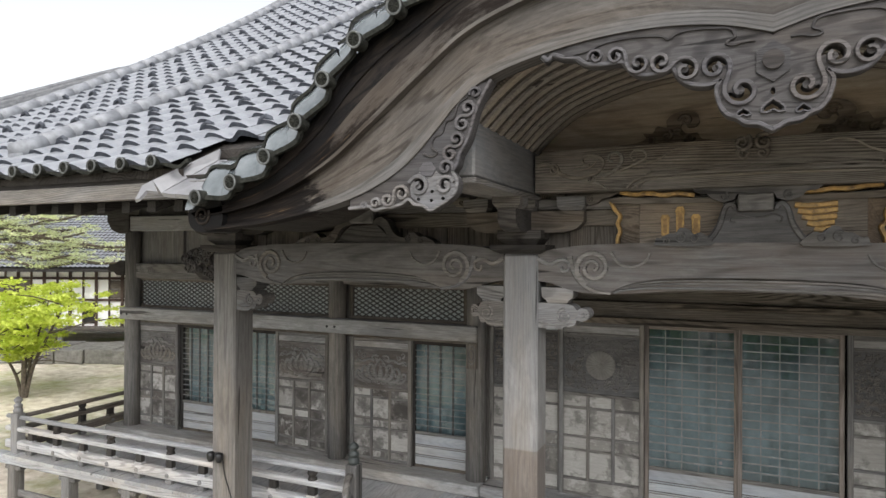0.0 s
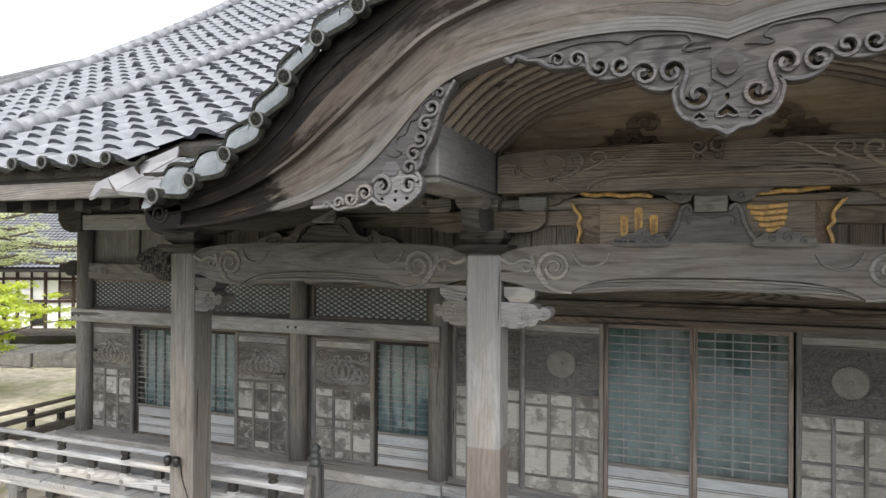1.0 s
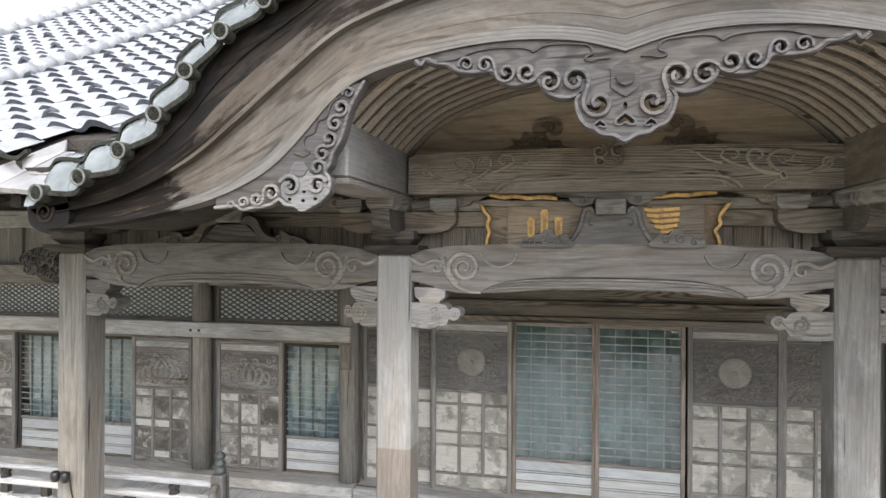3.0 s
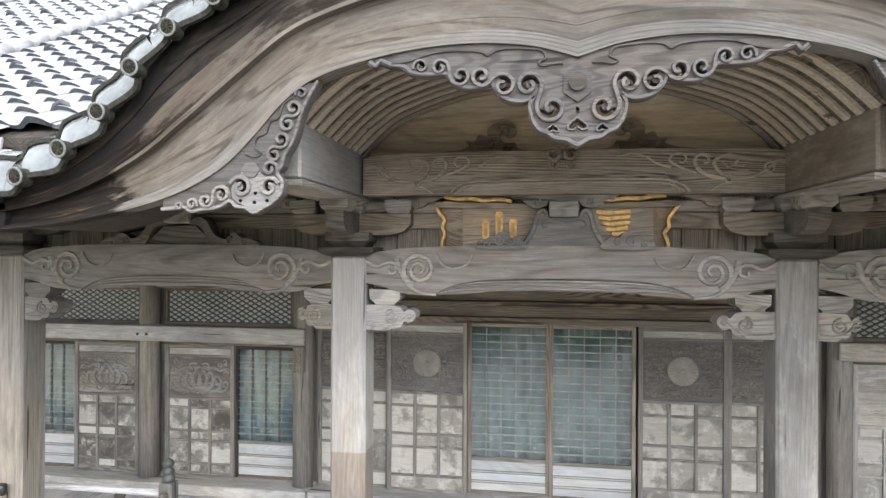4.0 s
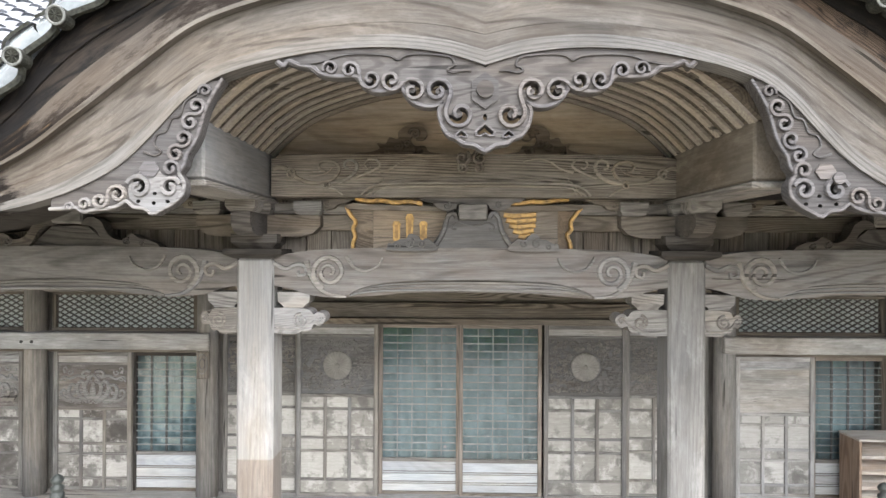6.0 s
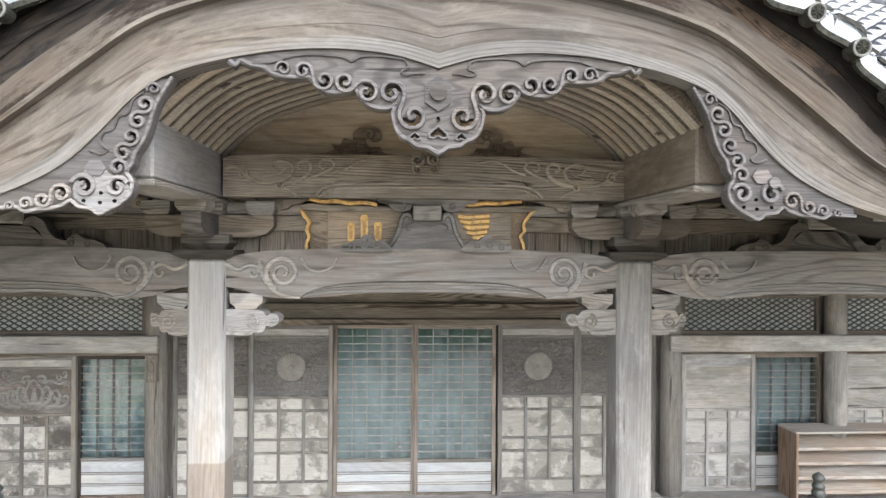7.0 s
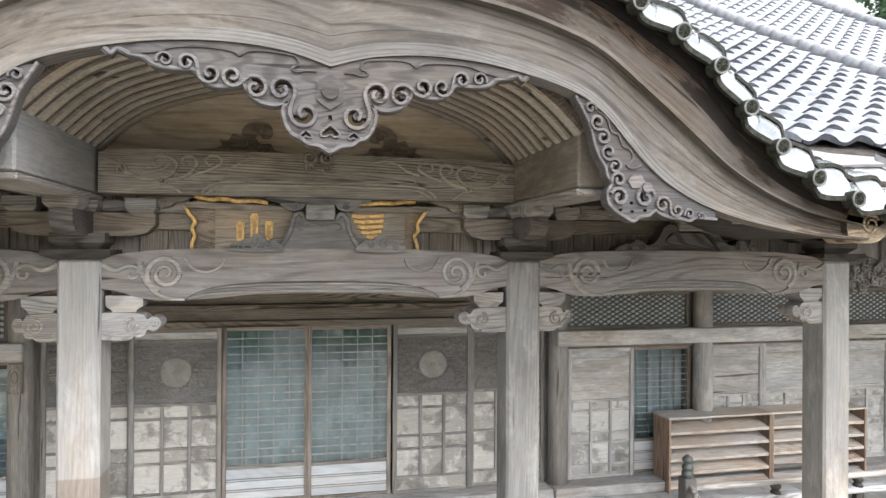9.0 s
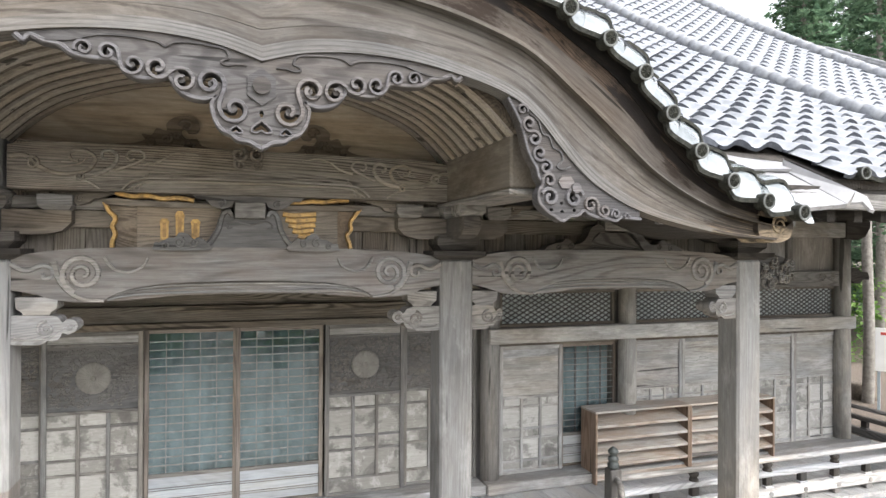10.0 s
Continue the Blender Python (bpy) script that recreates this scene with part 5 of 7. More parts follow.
# ---- carved upper beam, clouds and transom carvings ----
ub = thing("beam_carving", (0.04, PORCH_Y - 0.188, 4.405), "leaf scrolls and mouldings carved on the upper porch beam", "carving")
for s in (-1, 1):
    run = lambda pts: [(s * v[0], v[1]) for v in smooth_line(pts, 5)]
    eye = [(q[0], q[2]) for q in spiral(s * 1.51, 0.183, 0.048, 1.4, 0.6 if s > 0 else math.pi - 0.6, 0, s)]
    part("eye_scroll", band(bmesh.new(), eye, 0.022, 0.0, 0.03, 0.7), W["kb_light"], ub)
    part("leaf_scroll", band(bmesh.new(), run([(1.65, 0.225), (1.56, 0.235), (1.47, 0.16), (1.38, 0.12), (1.27, 0.115), (1.16, 0.147), (1.11, 0.224), (1.147, 0.273), (1.22, 0.29), (1.278, 0.265), (1.265, 0.22), (1.22, 0.21)]), 0.038, 0.0, 0.022, 0.6), W["kb_light"], ub)
    part("leaf_scroll", band(bmesh.new(), run([(1.19, 0.106), (1.06, 0.137), (0.98, 0.205), (0.97, 0.265), (1.01, 0.298), (1.062, 0.284), (1.067, 0.243), (1.035, 0.232)]), 0.035, 0.0, 0.02, 0.6), W["kb_light"], ub)
    part("leaf_scroll", band(bmesh.new(), run([(0.98, 0.155), (0.87, 0.197), (0.785, 0.25), (0.805, 0.298), (0.865, 0.306), (0.905, 0.27), (0.88, 0.235), (0.85, 0.245)]), 0.022, 0.0, 0.02, 0.6), W["kb_light"], ub)
    part("leaf_scroll", band(bmesh.new(), run([(0.79, 0.2), (0.68, 0.235), (0.6, 0.29), (0.5, 0.31), (0.38, 0.29)]), 0.02, 0.0, 0.014, 0.3), W["kb_light"], ub)
    part("leaf_vein", band(bmesh.new(), run([(1.36, 0.17), (1.28, 0.175), (1.2, 0.2), (1.17, 0.235)]), 0.013, 0.0, 0.012, 0.5), W["kb_light"], ub)
    part("leaf_vein", band(bmesh.new(), run([(1.33, 0.2), (1.27, 0.205), (1.22, 0.225)]), 0.012, 0.0, 0.012, 0.5), W["kb_light"], ub)
    part("knot_scroll", band(bmesh.new(), [(q[0], q[2]) for q in spiral(s * 1.215, 0.098, 0.034, 1.3, 1.0, 0, s)], 0.018, 0.0, 0.03, 0.6), W["kb_light"], ub)
    part("foot_line", band(bmesh.new(), run([(1.24, 0.08), (1.15, 0.06), (1.08, 0.012)]), 0.02, 0.0, 0.016, 0.7), W["kb_light"], ub)
for k, (lift, wide, high) in enumerate(((0.0, 0.022, 0.03), (-0.024, 0.014, 0.018), (0.03, 0.010, 0.010), (0.055, 0.008, 0.008))):
    e = 0.035 * k
    ln = smooth_line([(-0.93 + e, 0.012), (-0.86 + e, 0.075 + lift), (-0.72, 0.105 + lift), (-0.36, 0.112 + lift), (0, 0.114 + lift), (0.36, 0.112 + lift), (0.72, 0.105 + lift), (0.86 - e, 0.075 + lift), (0.93 - e, 0.012)], 5)
    part("edge_moulding", band(bmesh.new(), ln, wide, 0.0, high), W["kb_light"], ub)
for s in (-1, 1):
    t = thing("cloud_carving", (s * 0.56 + 0.03, -1.985, 4.76), "carved wooden cloud with curling leaves on the panel under the gable", "carving", "cloud carvings")
    ln = smooth_line([(0.44, 0.0), (0.36, 0.035), (0.27, 0.045), (0.2, 0.075), (0.22, 0.12), (0.16, 0.115), (0.13, 0.17), (0.07, 0.155), (0.07, 0.21), (0.02, 0.265), (-0.06, 0.28), (-0.12, 0.25), (-0.135, 0.19), (-0.11, 0.15),
                      (-0.06, 0.15), (-0.05, 0.19), (-0.02, 0.16), (-0.05, 0.1), (-0.12, 0.1), (-0.15, 0.05), (-0.25, 0.03), (-0.34, 0.0)], 3, True)
    cloud = part("cloud", prism(bmesh.new(), [(s * v.x * 1.2, v.y) for v in ln], -0.03, 0.02), W["carve_brown"], t)
    for x, z, r, a in ((-0.06, 0.2, 0.05, 0), (0.08, 0.09, 0.045, 2), (0.2, 0.05, 0.035, 1), (-0.08, 0.06, 0.04, 3), (0.0, 0.12, 0.03, 4)):
        part("scroll", tube(bmesh.new(), spiral(s * x, z, r, 1.3, a if s > 0 else math.pi - a, -0.035, s), 0.014, 6, 0.5, 1.0), W["carve_brown"], cloud, "", True)
t = thing("hanging_carving", (0.0, PORCH_Y - 0.22, 4.6), "small carved scroll hanging before the upper beam", "carving")
for s in (-1, 1):
    bm = bmesh.new()
    tube(bm, spiral(s * 0.07, 0.12, 0.06, 1.5, 1.0, 0, s), 0.018, 6, 0.5)
    tube(bm, spiral(s * 0.06, 0.04, 0.045, 1.4, 2.0, 0, -s), 0.015, 6, 0.5)
    part("scroll", bm, W["brown_x"], t, "", True)


# boards behind the bracket zone
for x0, x1 in ((-OUTER, -INNER), (-INNER, INNER), (INNER, OUTER)):
    t = thing("frieze_boards", ((x0 + x1) / 2, PORCH_Y + 0.1, 3.95), "row of upright weathered boards above the rainbow beam", "board wall", "frieze boards")
    n = int((x1 - x0 - 0.3) / 0.21)
    w = (x1 - x0 - 0.3) / n
    r = random.Random(int(x0 * 10) + 99)
    for i in range(n):
        a = -(x1 - x0) / 2 + 0.15 + i * w
        part("board", box(a + 0.004, a + w - 0.004, r.uniform(-0.006, 0.006), 0.03, 0, 0.45), W["brown_z"], t)
    part("rail", box(-(x1 - x0) / 2 + 0.1, (x1 - x0) / 2 - 0.1, -0.05, -0.008, 0.187, 0.322, 0.01), W["brown_x"], t)
    part("upper_rail", box(-(x1 - x0) / 2 + 0.1, (x1 - x0) / 2 - 0.1, -0.085, -0.008, 0.326, 0.42, 0.01), W["grey_x"], t)


def frog_leg(cx, mat, label):
    """A frog-leg strut: a tapered middle between two S-curved legs with leaf tails."""
    t = thing("frog_leg_strut", (cx, PORCH_Y - 0.05, 3.97), label, "strut", "frog-leg struts")
    core = [(0.0, 0.19), (0.15, 0.19), (0.22, 0.13), (0.3, 0.05), (0.36, 0.0)]
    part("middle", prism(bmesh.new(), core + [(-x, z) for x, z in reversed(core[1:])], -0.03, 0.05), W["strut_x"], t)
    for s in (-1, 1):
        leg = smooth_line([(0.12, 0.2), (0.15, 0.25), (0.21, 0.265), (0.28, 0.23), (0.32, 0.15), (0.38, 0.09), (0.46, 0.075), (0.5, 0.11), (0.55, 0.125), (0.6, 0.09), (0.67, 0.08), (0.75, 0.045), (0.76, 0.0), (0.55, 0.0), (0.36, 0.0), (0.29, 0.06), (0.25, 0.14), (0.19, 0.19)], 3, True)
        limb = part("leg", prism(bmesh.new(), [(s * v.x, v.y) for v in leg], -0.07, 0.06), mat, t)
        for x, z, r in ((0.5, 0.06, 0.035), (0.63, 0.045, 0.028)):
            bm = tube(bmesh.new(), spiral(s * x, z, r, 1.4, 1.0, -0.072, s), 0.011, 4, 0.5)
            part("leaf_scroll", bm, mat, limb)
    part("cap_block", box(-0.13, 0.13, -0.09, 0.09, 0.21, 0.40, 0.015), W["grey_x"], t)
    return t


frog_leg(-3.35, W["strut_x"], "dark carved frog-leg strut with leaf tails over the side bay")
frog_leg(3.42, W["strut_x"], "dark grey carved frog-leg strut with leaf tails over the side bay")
t = thing("centre_strut", (0.02, PORCH_Y - 0.08, 3.97), "carved shield-shaped strut with waves under the upper beam", "strut")
sh = [(0, 0.25), (0.12, 0.25), (0.125, 0.3), (0.165, 0.325), (0.21, 0.312), (0.24, 0.25), (0.262, 0.165), (0.31, 0.085), (0.37, 0.035), (0.38, 0.0)]
shield = part("shield", prism(bmesh.new(), sh + [(-x, z) for x, z in reversed(sh[1:])], -0.045, 0.05), W["slate_x"], t)
part("cap_block", box(-0.117, 0.117, -0.1, 0.07, 0.255, 0.382, 0.008), W["grey_x"], t)
hood = [(0, 0.434), (0.435, 0.434), (0.4, 0.405), (0.335, 0.398), (0.29, 0.35), (0.21, 0.325), (0.14, 0.345), (0.12, 0.386), (0, 0.386)]
hood_board = part("cloud_arm", prism(bmesh.new(), hood + [(-x, z) for x, z in reversed(hood[1:-1])], -0.05, 0.05), W["slate_x"], t, "carved cloud arm under the beam")
for s in (-1, 1):
    part("rim", band(bmesh.new(), [(s * v[0], v[1]) for v in smooth_line([(0.135, 0.27), (0.15, 0.3), (0.18, 0.305), (0.21, 0.27), (0.235, 0.17), (0.285, 0.075), (0.34, 0.02)], 4)], 0.04, -0.045, 0.024), W["slate_x"], shield)
    part("inner_curl", band(bmesh.new(), [(s * v[0], v[1]) for v in smooth_line([(0.0, 0.205), (0.06, 0.215), (0.12, 0.23), (0.17, 0.21), (0.165, 0.175), (0.135, 0.18)], 4)], 0.014, -0.045, 0.012), W["slate_x"], shield)
    part("arm_scroll", band(bmesh.new(), [(q[0], q[2]) for q in spiral(s * 0.215, 0.37, 0.035, 1.4, 1.0, 0, s)], 0.014, -0.05, 0.012, 0.7), W["slate_x"], hood_board)
    tail = smooth_line([(0.3, 0.0), (0.33, 0.07), (0.38, 0.1), (0.42, 0.085), (0.46, 0.125), (0.52, 0.135), (0.55, 0.095), (0.6, 0.09), (0.66, 0.055), (0.69, 0.06), (0.70, 0.02), (0.68, 0.0)], 3, True)
    tail_board = part("wave_tail", prism(bmesh.new(), [(s * v.x, v.y) for v in tail], -0.095, 0.02), W["slate_x"], t, "carved wave tail")
    for x, z, r in ((0.42, 0.055, 0.035), (0.52, 0.06, 0.042), (0.62, 0.035, 0.028)):
        part("wave_scroll", band(bmesh.new(), spiral(s * x, z, r, 1.3, 1.0, 0, s), 0.014, -0.095, 0.01, 0.6), W["slate_x"], tail_board)
# painted and gilded drums beside it
def gilded_panel(s, inner, joint, foot, brim, wave, strip):
    """A shallow tray-shaped panel: front board, splayed dark side, flared rim, gilt strip and wavy gilt edge."""
    t = thing("gilded_panel", (0, PORCH_Y - 0.03, 3.97), "old brown tray-shaped panel with worn gilt edges beside the strut", "panel", "gilded panels")
    a, c = sorted((s * inner, s * joint))
    board = part("board", box(a, c, -0.012, 0.04, 0.0, 0.335), W["gilt_x"], t)
    part("board_joint", box(a, c, -0.014, -0.011, 0.105, 0.109), W["dark_x"], board)
    bm = bmesh.new()
    for d in (0.0, 0.02):
        bm.faces.new([bm.verts.new(v) for v in ((s * (joint + 0.002), -0.012 + d, 0.0), (s * foot, 0.05 + d, 0.0), (s * (foot - 0.01), 0.05 + d, 0.16), (s * (brim - 0.02), 0.045 + d, 0.335), (s * (joint + 0.002), -0.012 + d, 0.335))])
    part("side_board", bm, W["carve_brown"], t, "dark splayed side board")
    rim = [(inner - 0.02, 0.33), (joint + 0.02, 0.335), (brim - 0.015, 0.345), (brim + 0.015, 0.37), (brim - 0.08, 0.392), (joint, 0.38), (inner - 0.02, 0.362)]
    part("rim", prism(bmesh.new(), [(s * x, z) for x, z in rim], -0.04, 0.03), W["brown_x"], t, "flared weathered rim")
    bm = band(bmesh.new(), [(s * v[0], v[1]) for v in smooth_line(strip, 5)], 0.042, -0.02, 0.02)
    part("gilt_strip", bm, M["gold"], t, "worn gilt wavy strip")
    bm = band(bmesh.new(), [(s * v[0], v[1]) for v in smooth_line(wave, 5)], 0.036, 0.02, 0.03)
    part("gilt_edge", bm, M["gold"], t, "wavy gilt edge")


gilded_panel(-1, 0.2, 0.81, 0.97, 1.04, [(1.04, 0.365), (1.012, 0.3), (0.965, 0.24), (0.985, 0.18), (0.965, 0.12), (0.985, 0.06), (0.985, 0.0)],
             [(0.96, 0.436), (0.85, 0.41), (0.74, 0.418), (0.63, 0.398), (0.52, 0.408), (0.4, 0.39)])
gilded_panel(1, 0.2, 0.73, 0.84, 0.93, [(0.93, 0.36), (0.89, 0.31), (0.845, 0.24), (0.85, 0.18), (0.815, 0.13), (0.84, 0.06), (0.845, 0.0)],
             [(0.33, 0.395), (0.43, 0.4), (0.52, 0.412), (0.62, 0.408), (0.72, 0.425), (0.82, 0.43)])
t = thing("gilt_flame_ornament", (-0.505, PORCH_Y - 0.042, 4.05), "three worn gilt flame shapes on the brown panel", "ornament")
for x, h in ((-0.11, 0.165), (0.0, 0.225), (0.115, 0.165)):
    ln = [(x + s * w, z) for s in (1, -1) for w, z in (((0.028, 0.0), (0.03, h * 0.7), (0.036, h * 0.85), (0.02, h)) if s > 0 else ((0.02, h), (0.036, h * 0.85), (0.03, h * 0.7), (0.028, 0.0)))]
    flame = part("flame", prism(bmesh.new(), ln, -0.012, 0.01), M["gold"], t)
    part("flame_core", prism(bmesh.new(), [(x - 0.012, 0.02), (x + 0.012, 0.02), (x + 0.014, h * 0.8), (x - 0.014, h * 0.8)], -0.014, -0.011), M["gold_dull"], flame, "dull worn middle")
t = thing("gilt_scroll_ornament", (0.415, PORCH_Y - 0.045, 4.06), "worn gilt ribbed scroll on the brown panel", "ornament")
for k, (w, z) in enumerate(((0.135, 0.205), (0.125, 0.16), (0.11, 0.115), (0.085, 0.07), (0.05, 0.03))):
    ln = smooth_line([(-w, z + 0.006), (-w * 0.4, z - 0.004), (w * 0.4, z + 0.004), (w, z + 0.01)], 4)
    part("rib", band(bmesh.new(), [(v.x + 0.01 * k, v.y) for v in ln], 0.044, 0.004, 0.014, 0.95), M["gold"], t)


# ---- bracket sets on the porch pillars ----
def bracket(x, mat, dark):
    t = thing("bracket_set", (x, PORCH_Y, 3.9), "weathered bracket set of blocks and curved arms on the pillar", "bracket", "bracket sets")
    bm = bmesh.new()
    prof = [(0.17, 0.0), (0.24, 0.035), (0.24, 0.075)]
    rings = [[bm.verts.new((sx * r, sy * r, z)) for sx, sy in ((-1, -1), (1, -1), (1, 1), (-1, 1))] for r, z in prof]
    for a, b in zip(rings, rings[1:]):
        for k in range(4):
            bm.faces.new((a[k], a[(k + 1) % 4], b[(k + 1) % 4], b[k]))
    bm.faces.new(rings[0])
    bm.faces.new(rings[-1])
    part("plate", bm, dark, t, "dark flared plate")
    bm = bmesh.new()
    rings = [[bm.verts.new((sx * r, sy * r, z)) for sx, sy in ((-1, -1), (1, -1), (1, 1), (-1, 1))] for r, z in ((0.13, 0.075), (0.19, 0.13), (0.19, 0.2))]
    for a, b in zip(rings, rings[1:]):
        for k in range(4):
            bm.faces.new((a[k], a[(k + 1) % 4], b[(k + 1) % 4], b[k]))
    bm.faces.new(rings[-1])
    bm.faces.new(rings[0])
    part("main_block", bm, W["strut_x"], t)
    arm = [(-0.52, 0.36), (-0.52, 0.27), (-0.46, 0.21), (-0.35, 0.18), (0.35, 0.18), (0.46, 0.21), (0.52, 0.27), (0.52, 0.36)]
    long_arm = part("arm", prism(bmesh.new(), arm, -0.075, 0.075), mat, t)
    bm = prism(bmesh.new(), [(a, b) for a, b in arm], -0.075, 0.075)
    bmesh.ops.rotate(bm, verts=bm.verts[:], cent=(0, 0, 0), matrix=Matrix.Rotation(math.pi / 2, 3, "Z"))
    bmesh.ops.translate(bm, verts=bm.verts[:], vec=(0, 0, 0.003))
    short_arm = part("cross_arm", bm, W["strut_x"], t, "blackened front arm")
    for px, py in ((-0.42, 0), (0.0, 0), (0.42, 0), (0, -0.42)):
        bm = bmesh.new()
        rings = [[bm.verts.new((px + sx * r, py + sy * r, z)) for sx, sy in ((-1, -1), (1, -1), (1, 1), (-1, 1))] for r, z in ((0.085, 0.363), (0.115, 0.40), (0.115, 0.475))]
        for a, b in zip(rings, rings[1:]):
            for k in range(4):
                bm.faces.new((a[k], a[(k + 1) % 4], b[(k + 1) % 4], b[k]))
        bm.faces.new(rings[0])
        bm.faces.new(rings[-1])
        part("small_block", bm, W["grey_x"], short_arm if py else long_arm)
    for s in (-1, 1):
        leaf = [(0.5, 0.5), (0.5, 0.44), (0.56, 0.405), (0.63, 0.42), (0.665, 0.455), (0.73, 0.465), (0.78, 0.49), (0.84, 0.5)]
        brace = part("carved_brace", prism(bmesh.new(), [(s * a, b) for a, b in leaf], -0.06, 0.03), mat, t, "small carved leaf brace")
        part("leaf_scroll", band(bmesh.new(), [(q[0], q[2]) for q in spiral(s * 0.575, 0.455, 0.03, 1.3, 1.0, 0, s)], 0.012, -0.06, 0.01, 0.7), mat, brace)
    return t


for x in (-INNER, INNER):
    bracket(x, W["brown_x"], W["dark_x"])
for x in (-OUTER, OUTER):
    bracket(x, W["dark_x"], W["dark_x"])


def nose(px, s, z, mat, label, size=1.0):
    """A cloud-shaped beam nose with a bearing block on it, beside a pillar."""
    t = thing("cloud_nose", (px + s * 0.152, PORCH_Y - 0.02, z), label, "bracket", "cloud noses")
    pts = smooth_line([(0, -0.095), (0.10, -0.1), (0.19, -0.098), (0.235, -0.07), (0.27, -0.078), (0.31, -0.055), (0.325, -0.02), (0.37, -0.03), (0.415, 0.0), (0.425, 0.04), (0.4, 0.075), (0.355, 0.08), (0.325, 0.06), (0.29, 0.1), (0.2, 0.112), (0, 0.115)], 3)
    cloud = part("cloud", prism(bmesh.new(), [(s * v.x * size, v.y) for v in pts], -0.1, 0.1), mat, t)
    bm = bmesh.new()
    tube(bm, spiral(s * 0.22 * size, 0.012, 0.06, 1.7, 1.5, -0.102, s), 0.012, 6, 0.6)
    tube(bm, [(s * v[0] * size, -0.101, v[1]) for v in smooth_line([(0.02, -0.05), (0.1, -0.062), (0.17, -0.062), (0.24, -0.05), (0.31, -0.01), (0.35, 0.03)], 3)], 0.009, 5, 0.6)
    tube(bm, spiral(s * 0.372 * size, 0.025, 0.03, 1.2, 0.5, -0.102, -s), 0.009, 6, 0.6)
    part("scroll", bm, mat, cloud, "", True)
    bm = bmesh.new()
    c = s * 0.16 * size
    rings = [[bm.verts.new((c + sx * r, sy * 0.1, zz)) for sx, sy in ((-1, -1), (1, -1), (1, 1), (-1, 1))] for r, zz in ((0.085, 0.117), (0.09, 0.135), (0.13, 0.165), (0.135, 0.245))]
    for a, b in zip(rings, rings[1:]):
        for k in range(4):
            bm.faces.new((a[k], a[(k + 1) % 4], b[(k + 1) % 4], b[k]))
    bm.faces.new(rings[0])
    bm.faces.new(rings[-1])
    part("bearing_block", bm, mat, t)


NL = "bleached cloud-shaped beam nose under the rainbow beam"
nose(-INNER, 1, 3.375, W["pale_x"], NL)
nose(-INNER, -1, 3.375, W["grey_x"], "grey cloud-shaped beam nose under the rainbow beam", 0.72)
nose(INNER, -1, 3.375, W["grey_x"], "grey cloud-shaped beam nose under the rainbow beam")
nose(INNER, 1, 3.375, W["grey_x"], "grey cloud-shaped beam nose under the rainbow beam", 0.72)
nose(-OUTER, 1, 3.39, W["slate_x"], "grey cloud-shaped beam nose under the rainbow beam", 0.8)
nose(OUTER, -1, 3.39, W["pale_x"], NL, 0.8)
# openwork carved noses on the outer pillars
for s in (-1, 1):
    t = thing("carved_nose", (s * (OUTER + 0.15), PORCH_Y, 3.6), "dark openwork carved beam nose with tangled leaves", "carving", "carved noses")
    r = random.Random(5 + s)
    bm = bmesh.new()
    prism(bm, [(s * v[0], v[1]) for v in smooth_line([(0, 0.02), (0.2, 0.0), (0.34, 0.08), (0.5, 0.17), (0.44, 0.25), (0.3, 0.30), (0.1, 0.31), (0, 0.3)], 3, True)], -0.06, 0.06)
    part("core", bm, W["dark_x" if s < 0 else "slate_x"], t)
    for k in range(40):
        bm = bmesh.new()
        x, z = r.uniform(0.04, 0.46), 0
        z = r.uniform(0.03 + 0.2 * max(0, x - 0.2), 0.29 - 0.1 * x)
        tube(bm, spiral(s * x, z, r.uniform(0.025, 0.055), r.uniform(0.9, 1.5), r.uniform(0, 6), -0.068 - r.uniform(0, 0.02), r.choice((-1, 1)), 10), 0.011, 5, 0.5)
        part("leaf", bm, W["strut_x" if s < 0 else "grey_x"], t, "", True)
    t.scale = (1.0, 1.5, 1.15)
    # small dark noses at the hall corner
    t = thing("corner_nose", (s * 9.0, -0.1, 3.55), "small dark carved nose at the hall corner", "carving", "corner noses")
    part("nose", prism(bmesh.new(), [(s * v[0], v[1]) for v in smooth_line([(0, 0), (0.15, -0.04), (0.25, 0.03), (0.36, 0.02), (0.33, 0.13), (0.2, 0.14), (0.1, 0.2), (0, 0.17)], 3, True)], -0.07, 0.07), W["dark_x"], t)
    t = thing("corner_bracket", (s * 8.9, -0.15, 4.18), "dark stepped bracket under the eave at the hall corner", "bracket", "corner brackets")
    part("arm", prism(bmesh.new(), [(s * v[0], v[1]) for v in ((-0.1, 0.2), (-0.1, 0.02), (0.12, 0.0), (0.28, 0.06), (0.38, 0.2), (0.38, 0.3), (-0.1, 0.3))], -0.1, 0.1), W["dark_x"], t)

